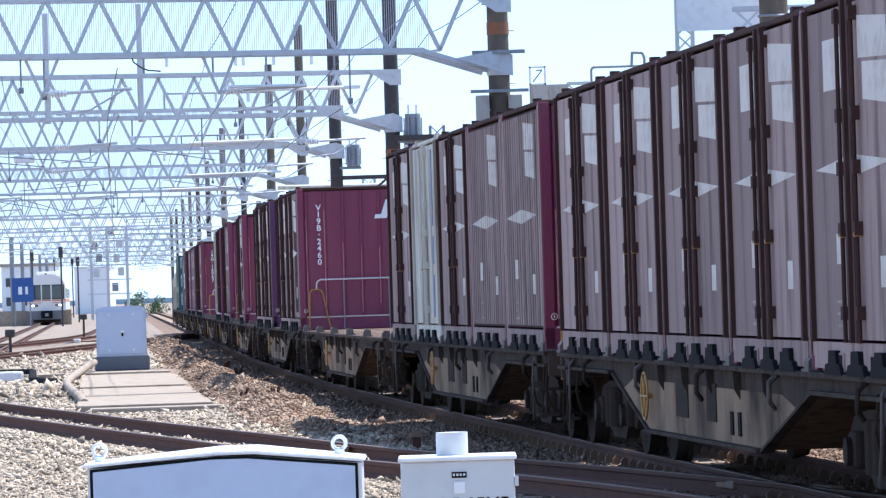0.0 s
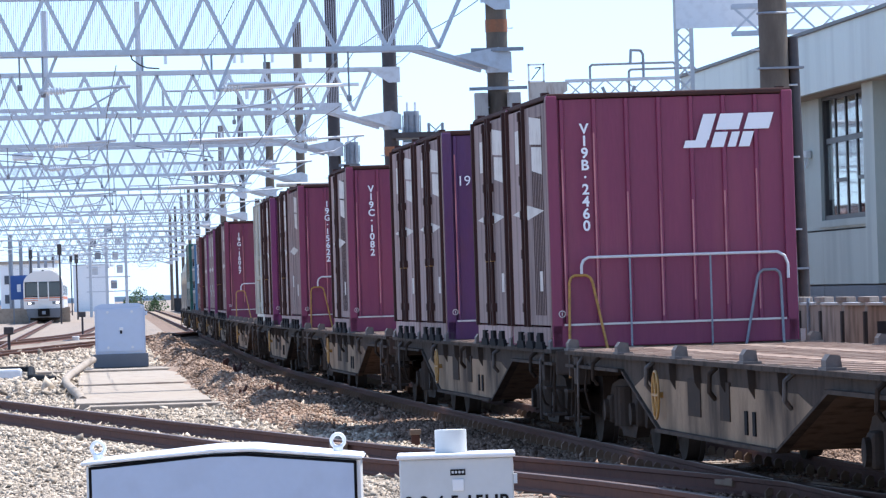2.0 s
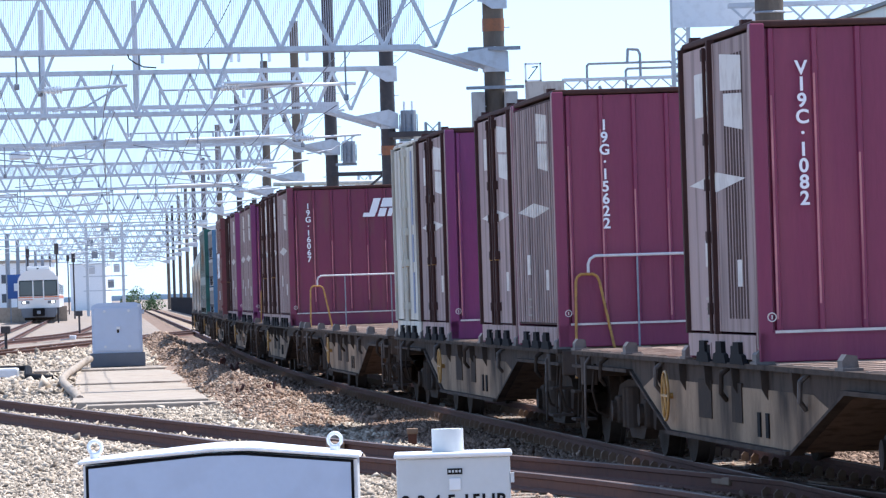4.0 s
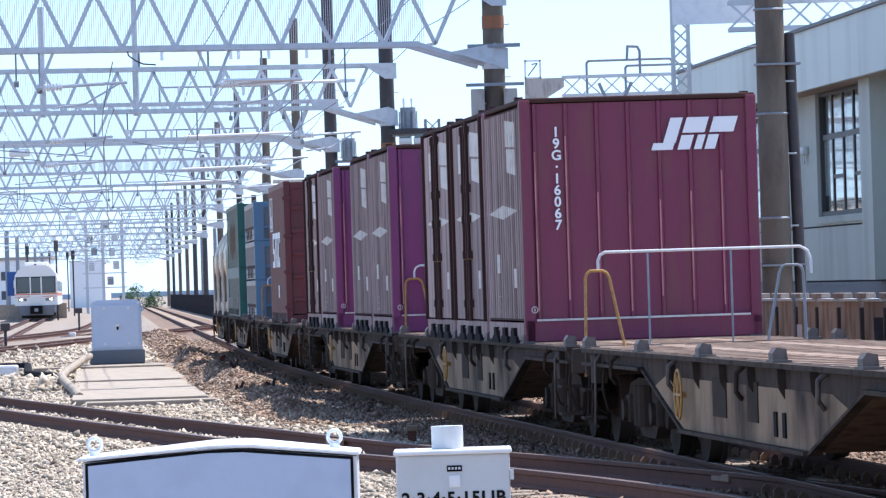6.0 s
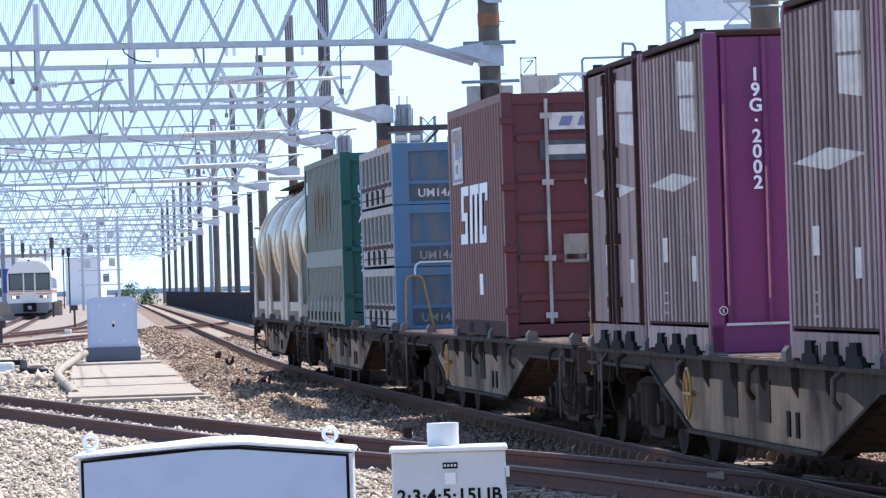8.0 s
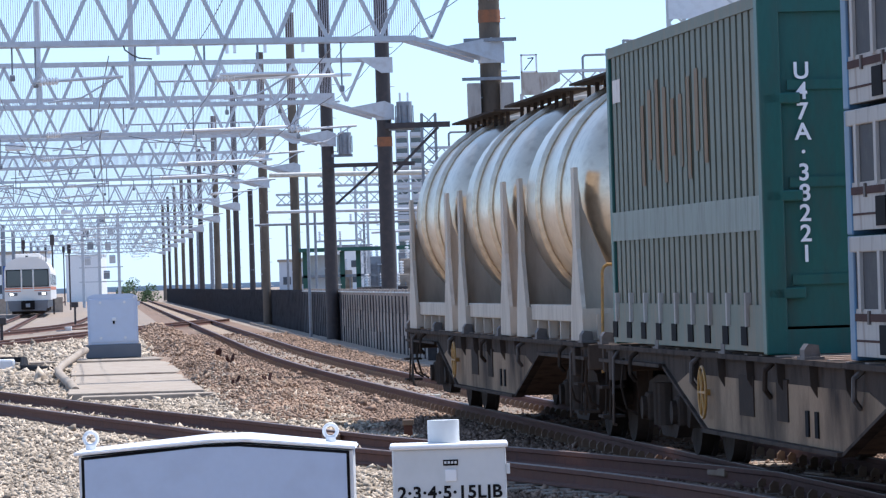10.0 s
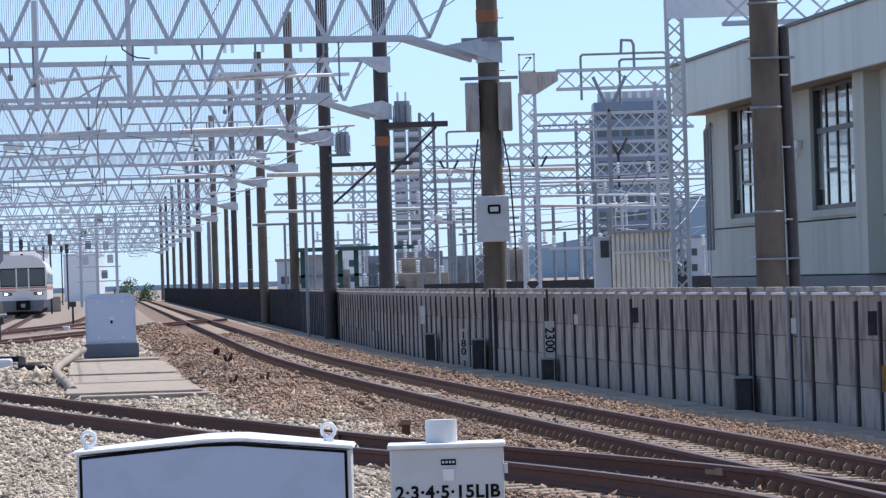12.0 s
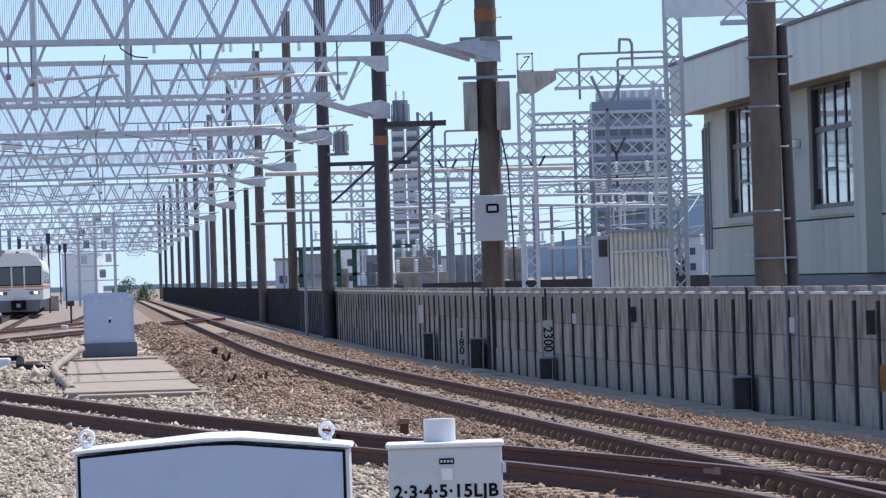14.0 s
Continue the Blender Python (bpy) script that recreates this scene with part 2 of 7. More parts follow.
def axis_matrix(p, q):
    p, q = Vector(p), Vector(q)
    return Matrix.Translation((p + q) / 2) @ (q - p).to_track_quat("Z", "Y").to_matrix().to_4x4(), (q - p).length


def beam(bm, p, q, w, h):
    m, length = axis_matrix(p, q)
    bmesh.ops.create_cube(bm, size=1.0, matrix=m @ Matrix.Diagonal((w, h, length, 1)))
    return bm


def rod(bm, p, q, r, r2=None, seg=10, caps=True):
    m, length = axis_matrix(p, q)
    bmesh.ops.create_cone(bm, cap_ends=caps, segments=seg, radius1=r, radius2=r if r2 is None else r2, depth=length, matrix=m)
    return bm


def ribbed(bm, p, q, r, core, n, seg=10):
    """A turned body from p to q with n sheds of radius r on a core."""
    m, length = axis_matrix(p, q)
    rows = []
    for k in range(n):
        a, w = -length / 2 + length * k / n, length / n
        rows += [(a, core), (a + w * 0.25, core), (a + w * 0.35, r), (a + w * 0.75, r), (a + w * 0.9, core)]
    rows.append((length / 2, core))
    prev = None
    for z, rad in rows:
        ring_v = [bm.verts.new(m @ Vector((rad * math.cos(2 * math.pi * i / seg), rad * math.sin(2 * math.pi * i / seg), z))) for i in range(seg)]
        if prev:
            for i in range(seg):
                bm.faces.new((prev[i], prev[(i + 1) % seg], ring_v[(i + 1) % seg], ring_v[i]))
        else:
            bm.faces.new(ring_v[::-1])
        prev = ring_v
    bm.faces.new(prev)
    return bm


def bent(bm, pts, r, seg=8):
    for a, b in zip(pts, pts[1:]):
        rod(bm, a, b, r, seg=seg)
    for a in pts[1:-1]:
        bmesh.ops.create_icosphere(bm, subdivisions=1, radius=r * 1.03, matrix=Matrix.Translation(a))
    return bm


def extrude(bm, outline, axis, lo, hi):
    """A prism: the outline (pairs) drawn across the axis ('x' gives y, z pairs; 'y' gives x, z; 'z' gives x, y)."""
    def at(a, b, c):
        return {"x": (c, a, b), "y": (a, c, b), "z": (a, b, c)}[axis]
    lov = [bm.verts.new(at(a, b, lo)) for a, b in outline]
    hiv = [bm.verts.new(at(a, b, hi)) for a, b in outline]
    n = len(outline)
    fs = [bm.faces.new(lov), bm.faces.new(hiv[::-1])]
    for i in range(n):
        fs.append(bm.faces.new((lov[i], hiv[i], hiv[(i + 1) % n], lov[(i + 1) % n])))
    bmesh.ops.recalc_face_normals(bm, faces=fs)
    return bm


def mesh_of(name, bm, material, smooth=False):
    me = bpy.data.meshes.new(name)
    bm.to_mesh(me)
    bm.free()
    me.materials.append(M[material] if isinstance(material, str) else material)
    if smooth:
        for f in me.polygons:
            f.use_smooth = True
        me.set_sharp_from_angle(angle=radians(40))
    return me


def part(name, bm, material, parent=None, label="", smooth=False):
    ob = new(name, mesh_of(name, bm, material, smooth))
    if parent is not None:
        ob.parent = parent
    if label:
        tagged(ob, label)
    return ob


def piece(name, me, parent, m):
    ob = new(name, me)
    ob.parent = parent
    ob.matrix_basis = m
    return ob


def thing(name, label, category, group="", kind="", m=None):
    ob = new(name)
    ob.empty_display_size = 0.3
    tagged(ob, label, category, group, kind)
    if m is not None:
        ob.matrix_world = m
    return ob


def B():
    return bmesh.new()


def text_mesh(name, body, size, material="letter", line=1.0, spacing=1.0, depth=0.004, bold=0.0):
    cu = bpy.data.curves.new(name, "FONT")
    cu.body, cu.size, cu.extrude, cu.align_x, cu.space_line, cu.space_character = body, size, depth, "CENTER", line, spacing
    cu.offset = bold
    ob = bpy.data.objects.new(name, cu)
    scene.collection.objects.link(ob)
    bpy.context.view_layer.update()
    me = bpy.data.meshes.new_from_object(ob.evaluated_get(bpy.context.evaluated_depsgraph_get()))
    bpy.data.objects.remove(ob)
    me.materials.clear()
    me.materials.append(M[material])
    return me


# the line of the freight track: straight, a gentle curve, straight (x over y, at rail top height 0)
CURVE = (1.48636597, -3.72696811, 0.14981468, 0.13217496, -0.03102516)


def _poly(y):
    u = (y - 60) / 40
    return sum(c * u ** i for i, c in enumerate(CURVE))


def _slope(y):
    u = (y - 60) / 40
    return sum(i * c * u ** (i - 1) for i, c in enumerate(CURVE) if i) / 40


Y_NEAR, Y_FAR = 30.0, 150.0


def track_x(y):
    if y < Y_NEAR:
        return _poly(Y_NEAR) + (y - Y_NEAR) * _slope(Y_NEAR)
    if y > Y_FAR:
        return _poly(Y_FAR) + (y - Y_FAR) * -0.0633
    return _poly(y)


ARC_Y = np.arange(-340.0, 760.0, 0.5)
ARC_X = np.array([track_x(y) for y in ARC_Y])
ARC_S = np.concatenate([[0], np.cumsum(np.hypot(np.diff(ARC_X), np.diff(ARC_Y)))])
ARC_S += 12.0 - np.interp(12.0, ARC_Y, ARC_S)


def on_track(s):
    y = float(np.interp(s, ARC_S, ARC_Y))
    return Vector((track_x(y), y, 0))


def beside(y, o, z=0.0):
    """A point o metres to the right of the freight track's line, at y along it."""
    d = (track_x(y + 0.5) - track_x(y - 0.5))
    n = math.hypot(1, d)
    return Vector((track_x(y) + o / n, y - o * d / n, z))

# ---------------------------------------------------------------- ground
gm = B()
box(gm, -900, 900, -420, 2600, -0.7, -0.22)
ground = tagged(part("ground", gm, "ballast"), "pale crushed stone ballast ground", "ground", kind="structure")


def sweep(pts, section, closed=True):
    """A section (offset, height pairs) carried along a line of points."""
    bm = B()
    prev = None
    for i, p in enumerate(pts):
        a, b = pts[max(0, i - 1)], pts[min(len(pts) - 1, i + 1)]
        d = Vector((b[0] - a[0], b[1] - a[1], 0)).normalized()
        n = Vector((d.y, -d.x, 0))
        ring_v = [bm.verts.new((p[0] + n.x * o, p[1] + n.y * o, h)) for o, h in section]
        if prev:
            m = len(section)
            for k in range(m if closed else m - 1):
                bm.faces.new((prev[k], prev[(k + 1) % m], ring_v[(k + 1) % m], ring_v[k]))
        prev = ring_v
    bmesh.ops.recalc_face_normals(bm, faces=bm.faces[:])
    return bm


RAIL_SECTION = [(-0.0625, -0.153), (0.0625, -0.153), (0.0625, -0.14), (0.012, -0.12), (0.012, -0.05), (0.034, -0.038), (0.034, -0.004), (-0.034, -0.004), (-0.034, -0.038), (-0.012, -0.05), (-0.012, -0.12), (-0.0625, -0.14)]
HEAD_SECTION = [(0.033, -0.006), (0.031, 0.0), (-0.031, 0.0), (-0.033, -0.006)]
GAUGE = 0.566


def offset_line(pts, o):
    out = []
    for i, p in enumerate(pts):
        a, b = pts[max(0, i - 1)], pts[min(len(pts) - 1, i + 1)]
        d = Vector((b[0] - a[0], b[1] - a[1], 0)).normalized()
        out.append((p[0] + d.y * o, p[1] - d.x * o))
    return out


def lay_rails(name, pts, label):
    t = thing(name, label, "railway track", kind="structure")
    for o in (-GAUGE, GAUGE):
        r = part("rail", sweep(offset_line(pts, o), RAIL_SECTION), "rail", t)
        part("rail_head", sweep(offset_line(pts, o), HEAD_SECTION), "railtop", r)
    return t


main_pts = [(track_x(y), y) for y in [-300, -100] + list(range(0, 200, 4)) + [210, 240, 300, 400, 550, 760]]
main_track = lay_rails("track_1", main_pts, "rusty brown railway track curving along the fence")


def smooth_line(knots, step=2.0):
    """A smooth line through knots (x, y)."""
    out = []
    n = len(knots)
    for i in range(n - 1):
        p0, p1, p2, p3 = (Vector(knots[max(0, min(n - 1, j))]) for j in (i - 1, i, i + 1, i + 2))
        m = max(2, int((p2 - p1).length / step))
        for k in range(m):
            u = k / m
            out.append(tuple(0.5 * ((2 * p1) + (p2 - p0) * u + (2 * p0 - 5 * p1 + 4 * p2 - p3) * u * u + (3 * p1 - p0 - 3 * p2 + p3) * u ** 3)))
    out.append(knots[-1])
    return out


# branch that joins the freight track in the foreground
branch_pts = smooth_line([(4.6, 24.0), (3.05, 36.0), (2.15, 41.5), (1.25, 45.5), (0.35, 49.0), (-1.2, 54.8), (-2.85, 62.5), (-4.35, 69.3), (-5.95, 77.0), (-8.2, 88.0), (-12.0, 108.0), (-18.0, 140.0)])
branch_track = lay_rails("track_2", branch_pts, "rusty railway track crossing the foreground ballast")
cross_pts = smooth_line([(-10.9, 252.0), (-12.1, 226.0), (-13.4, 198.0), (-14.5, 170.0), (-16.6, 130.0), (-19.0, 90.0)], 4.0)
cross_track = lay_rails("track_3", cross_pts, "rusty crossover track leaving the freight line")
yard_pts = smooth_line([(-30.0, 480.0), (-21.5, 330.0), (-17.9, 262.0), (-17.6, 230.0), (-18.4, 205.0), (-21.0, 165.0), (-24.0, 120.0)], 6.0)
yard_track = lay_rails("track_4", yard_pts, "rusty yard track among pale ballast")


def emu_x(y):
    return -26.7 - 0.067 * (y - 337)


far_track = lay_rails("track_5", [(emu_x(y), y) for y in range(120, 760, 20)], "far railway track under the wires")


# sleepers and fastenings
def lay_sleepers(t, pts, y0, y1, step=0.62, clips=True):
    sm = mesh_of("sleeper", box(B(), -1.0, 1.0, -0.11, 0.11, -0.27, -0.158, 0.02), "sleeper")
    bm = B()
    for x in (-GAUGE - 0.11, -GAUGE + 0.11, GAUGE - 0.11, GAUGE + 0.11):
        sg = 1 if x in (-GAUGE - 0.11, GAUGE - 0.11) else -1
        box(bm, x - 0.05, x + 0.05, -0.05, 0.05, -0.165, -0.14)
        extrude(bm, [(x - sg * 0.02, -0.145), (x + sg * 0.05, -0.145), (x + sg * 0.05, -0.075), (x + sg * 0.01, -0.062), (x - sg * 0.02, -0.095)], "y", -0.024, 0.024)
    cm = mesh_of("fastening", bm, "clipsteel")
    acc, nxt = 0.0, 0.0
    for a, b in zip(pts, pts[1:]):
        a, b = Vector((a[0], a[1], 0)), Vector((b[0], b[1], 0))
        d = (b - a)
        while nxt < acc + d.length:
            p = a + d * ((nxt - acc) / d.length)
            nxt += step
            if y0 < p.y < y1:
                m = Matrix.Translation(p) @ pose(0, 0, 0, 0, 0, -math.degrees(math.atan2(d.x, d.y)))
                s = piece("sleeper", sm, t, m)
                if clips:
                    f = new("fastening", cm)
                    f.parent = s
        acc += d.length


lay_sleepers(main_track, main_pts, 30, 175)
lay_sleepers(branch_track, branch_pts, 30, 100, clips=False)


def stone_field(name, material, label, spots, size, seed, sink=0.35, base=-0.22):
    """Loose broken stones lying on the ground, as one mesh."""
    rng = np.random.default_rng(seed)
    n = len(spots)
    octa = np.array([(1, 0, 0), (-1, 0, 0), (0, 1, 0), (0, -1, 0), (0, 0, 1), (0, 0, -1)], float)
    tri = np.array([(0, 2, 4), (2, 1, 4), (1, 3, 4), (3, 0, 4), (2, 0, 5), (1, 2, 5), (3, 1, 5), (0, 3, 5)])
    v = octa[None] * np.array((1.35, 0.85, 0.75)) * rng.uniform(0.55, 1.25, (n, 6, 1)) + rng.normal(0, 0.22, (n, 6, 3))
    a = rng.uniform(0, 2 * np.pi, n)
    b = rng.normal(0, 0.6, n)
    c, s = np.cos(a), np.sin(a)
    x = v[..., 0] * c[:, None] - v[..., 1] * s[:, None]
    y = v[..., 0] * s[:, None] + v[..., 1] * c[:, None]
    z = v[..., 2] * 0.95
    cb, sb = np.cos(b), np.sin(b)
    x, z = x * cb[:, None] - z * sb[:, None], x * sb[:, None] + z * cb[:, None]
    r = size * rng.lognormal(0, 0.32, n)
    pos = np.asarray(spots, float)
    out = np.stack([x, y, z], -1) * r[:, None, None]
    out += np.stack([pos[:, 0], pos[:, 1], pos[:, 2] + r * (sink + rng.uniform(-0.3, 0.45, n))], -1)[:, None, :]
    faces = (tri[None] + 6 * np.arange(n)[:, None, None]).reshape(-1, 3)
    me = bpy.data.meshes.new(name)
    me.vertices.add(n * 6)
    me.vertices.foreach_set("co", out.reshape(-1))
    me.loops.add(len(faces) * 3)
    me.loops.foreach_set("vertex_index", faces.reshape(-1).astype(np.int32))
    me.polygons.add(len(faces))
    me.polygons.foreach_set("loop_start", np.arange(0, len(faces) * 3, 3, dtype=np.int32))
    me.update(calc_edges=True)
    me.materials.append(M[material])
    ob = new(name, me)
    return tagged(ob, label, "ballast", kind="stuff")


def rail_near(x, y):
    """How far a place is from the freight track's line and from the branch."""
    d1 = abs(x - np.interp(y, ARC_Y, ARC_X))
    bx = np.interp(y, [p[1] for p in branch_pts], [p[0] for p in branch_pts])
    return d1, np.abs(x - bx) * 0.92


def mound_height(x, y):
    """The bank of brown spoil between the slabs and the freight track."""
    u = x - np.interp(y, ARC_Y, ARC_X)
    along = np.clip((y - 66) / 14, 0, 1) * np.clip((232 - y) / 24, 0, 1)
    across = np.clip((u + 3.15) / 0.7, 0, 1) * np.clip((-1.2 - u) / 1.2, 0, 1)
    bumps = 0.27 + 0.12 * np.sin(y * 0.9 + 2 * np.sin(x * 1.7)) + 0.09 * np.sin(x * 3.1 + y * 0.47) + 0.05 * np.sin(y * 2.3 - x * 4.0)
    return along * across * bumps


def ballast_height(x, y):
    d1, d2 = rail_near(x, y)
    h = np.full_like(x, -0.215)
    h = np.maximum(h, -0.175 - 0.05 * np.clip((d1 - 1.1) / 0.6, 0, 1))
    h = np.where((y > 28) & (y < 110), np.maximum(h, -0.185 - 0.05 * np.clip((d2 - 1.1) / 0.5, 0, 1)), h)
    return np.maximum(h, -0.24 + mound_height(x, y))


def spots_in(y0, y1, density, seed, x_left=0.0895, x_right=0.0895, keep=None):
    rng = np.random.default_rng(seed)
    w0, w1 = (x_left + x_right) * y0, (x_left + x_right) * y1
    n = int(density * (w0 + w1) / 2 * (y1 - y0))
    u = rng.uniform(0, 1, n)
    y = np.sqrt(y0 ** 2 + u * (y1 ** 2 - y0 ** 2))
    x = rng.uniform(-x_left, x_right, n) * y
    limit = np.interp(y, ARC_Y, ARC_X) + 2.15
    ok = x < limit
    if keep is not None:
        ok &= keep(x, y)
    # leave the rails and the walking slabs clear
    d1, d2 = rail_near(x, y)
    ok &= ~((np.abs(d1 - GAUGE) < 0.085)) & ~((np.abs(d2 - GAUGE) < 0.085) & (y < 115))
    ok &= ~on_slab(x, y)
    ok &= ~((d1 < GAUGE + 0.2) & (rng.uniform(0, 1, n) > 0.18))
    x, y = x[ok], y[ok]
    return np.stack([x, y, ballast_height(x, y)], -1)


SLAB_A, SLAB_B, SLAB_HALF = Vector((-8.35, 134.5, 0)), Vector((-5.15, 87.5, 0)), 1.12


def on_slab(x, y):
    f = (y - SLAB_B.y) / (SLAB_A.y - SLAB_B.y)
    cx = SLAB_B.x + f * (SLAB_A.x - SLAB_B.x)
    return (np.abs(x - cx) < SLAB_HALF * 0.98) & (f > -0.05) & (f < 1.05)


def brown(x, y):
    return mound_height(x, y) > 0.05


def line_side(x, y):
    """The oil and rust stained bed of the freight track."""
    u = x - np.interp(y, ARC_Y, ARC_X)
    return (u > -1.9 - 0.25 * np.sin(y * 1.3)) | ((y < 54) & (x > 0.1 + 0.25 * np.sin(y * 1.7)))


PALE = lambda x, y: ~brown(x, y) & ~line_side(x, y)
STAINED = lambda x, y: ~brown(x, y) & line_side(x, y)
stone_field("ballast_stones", "stone", "pale broken ballast stones", spots_in(33, 62, 560, 1, keep=PALE), 0.0195, 2)
stone_field("ballast_stones", "stone", "pale broken ballast stones", spots_in(62, 100, 270, 3, keep=PALE), 0.026, 4)
stone_field("ballast_stones", "stone", "pale broken ballast stones", spots_in(100, 190, 45, 5, keep=PALE), 0.055, 6)
stone_field("stained_ballast", "railstone", "rust-stained brown ballast along the freight track", spots_in(33, 75, 440, 13, keep=STAINED), 0.019, 14)
stone_field("stained_ballast", "railstone", "rust-stained brown ballast along the freight track", spots_in(75, 190, 140, 15, keep=STAINED), 0.027, 16)
stone_field("spoil_stones", "browndirt", "rust-brown stones and clods on the spoil bank", spots_in(66, 120, 250, 7, keep=brown), 0.024, 8)
stone_field("spoil_stones", "browndirt", "rust-brown stones and clods on the spoil bank", spots_in(120, 235, 40, 9, keep=brown), 0.042, 10)
stone_field("spoil_stones", "stone", "pale stones scattered on the spoil bank", spots_in(66, 100, 45, 11, keep=brown), 0.024, 12)

# spoil bank surface, one sheet draped over the ballast
bm = B()
grid = {}
ys = [68 + k * 0.5 for k in range(120)] + [128 + k * 1.5 for k in range(76)]
us = [-3.5 + k * 0.12 for k in range(22)]
for j, y in enumerate(ys):
    for i, u in enumerate(us):
        x = track_x(y) + u
        h = float(mound_height(np.array(x), np.array(float(y))))
        h += (0.05 * noise.noise((x * 2.2, y * 1.1, 0)) + 0.03 * noise.noise((x * 6, y * 3, 3))) * (1 if h > 0.03 else 0)
        grid[i, j] = bm.verts.new((x, y, -0.255 + h))
for j in range(len(ys) - 1):
    for i in range(len(us) - 1):
        bm.faces.new((grid[i, j], grid[i + 1, j], grid[i + 1, j + 1], grid[i, j + 1]))
spoil = tagged(part("spoil_bank", bm, "browndirt", smooth=True), "bank of rust-brown earth beside the track", "earth bank", kind="structure")

bed = tagged(part("track_bed", sweep(main_pts, [(-1.9, -0.235), (-1.25, -0.19), (1.25, -0.19), (2.15, -0.235)], closed=False), "railstone"), "rust-brown stained ballast bed", "ballast", kind="structure")

grit = tagged(part("grit_bed", sweep(main_pts, [(-GAUGE - 0.16, -0.183), (0.0, -0.172), (GAUGE + 0.16, -0.183)], closed=False), "sandbed"), "sandy grit between the freight rails", "ballast", kind="structure")

# dark weed stubs on the bank
stub_spots = [(-4.1, 100.0), (-3.7, 97.0), (-3.55, 88.0), (-2.9, 84.5), (-4.6, 112.0), (-5.2, 120.0)]
for k, (x, y) in enumerate(stub_spots):
    z = float(ballast_height(np.array(x), np.array(y))) - 0.03
    t = thing("weed_stub", "dry dark brown weed stub on the earth bank", "weed", "weed stubs", m=pose(x, y, z))
    rng = random.Random(k)
    for j in range(5):
        a, l = rng.uniform(0, 6.28), rng.uniform(0.14, 0.30)
        bm = bent(B(), [(0.02 * math.cos(a), 0.02 * math.sin(a), 0), (0.04 * math.cos(a), 0.04 * math.sin(a), l * 0.6), (0.08 * math.cos(a + 0.6), 0.08 * math.sin(a + 0.6), l)], 0.026, 5)
        part("stem", bm, "doordark", t)

# concrete walking slabs in front of the cabinet
d = (SLAB_A - SLAB_B)
slab_len = d.length
# bed sheet coloured darker to deepen the shade in the stone gaps
near_bed = tagged(part("ballast_bed", sweep([(-1.5, 30.0), (-1.5, 60.0), (-1.5, 100.0)], [(-8.6, -0.214), (4.0, -0.214)], closed=False), "gap"), "ballast bed earth, darkened for shade between the stones", "ballast", kind="structure")
# joint plates on the branch rails and a low rusty marker stub
for x, y in ((-4.42, 74.0), (-5.36, 72.2), (-2.16, 63.2), (2.21, 44.0), (2.9, 42.3), (-1.3, 57.4)):
    fp = part("joint_plate", box(B(), -0.05, 0.05, -0.28, 0.28, -0.12, -0.05, 0.01), "clipsteel", branch_track)
    fp.matrix_basis = Matrix.Translation((x, y, 0.03)) @ pose(0, 0, 0, 0, 0, 12)
stub = thing("marker_stub", "short rusty steel marker stub in the ballast", "marker", m=pose(-0.5, 61.4, -0.24))
part("post", box(B(), -0.05, 0.05, -0.05, 0.05, 0.0, 0.22, 0.01), "rail", stub)
part("cap", box(B(), -0.065, 0.065, -0.065, 0.065, 0.17, 0.235, 0.01), "clipsteel", stub)
slabs = thing("pavement_slabs", "weathered concrete walking slabs on the ballast", "pavement", kind="structure", m=Matrix.Translation((SLAB_B.x, SLAB_B.y, -0.2)) @ pose(0, 0, 0, 0, 0, -math.degrees(math.atan2(d.x, d.y))))
cuts = [0.0, 4.4, 19.2, 25.0, slab_len - 0.5]
for k, (a, b) in enumerate(zip(cuts, cuts[1:])):
    drop = 0.03 if k % 2 else 0.0
    part("slab", box(B(), -SLAB_HALF, SLAB_HALF, a + 0.2, b - 0.2, -0.1, 0.1 - drop, 0.02), "concrete", slabs)
lip = part("slab", box(B(), -0.9, 2.1, -1.9, -1.1, -0.1, 0.085, 0.02), "concrete", slabs)
part("slab", box(B(), -4.6, -1.2, 25.0, 26.0, -0.1, 0.06, 0.02), "concrete", slabs)
part("slab", box(B(), -2.6, 1.6, 38.5, 39.5, -0.1, 0.12, 0.02), "concrete", slabs)

# covered cable trough along the fence foot
trough = thing("cable_trough", "pale concrete cable trough lids along the fence foot", "cable trough", kind="structure")
lid = mesh_of("trough_lid", box(B(), -0.24, 0.24, -0.49, 0.49, -0.24, -0.135, 0.012), "concrete")
y = 40.0
while y < 240:
    p = beside(y, 2.42)
    a = math.degrees(math.atan(track_x(y + 0.5) - track_x(y - 0.5)))
    piece("trough_lid", lid, trough, Matrix.Translation((p.x, p.y, random.uniform(-0.012, 0.012))) @ pose(0, 0, 0, 0, 0, -a + random.uniform(-0.4, 0.4)))
    y += 1.0

# ---------------------------------------------------------------- the freight train
# A vehicle's own axes: y runs back along the train from its leading end, x to its right as seen from ahead of it looking back, z up from the rails.
SPEED = 20.8
WAGON_PITCH, FIRST_WAGON = 20.4, 32.5
TURN_A, TURN_B = 3.1, 17.3


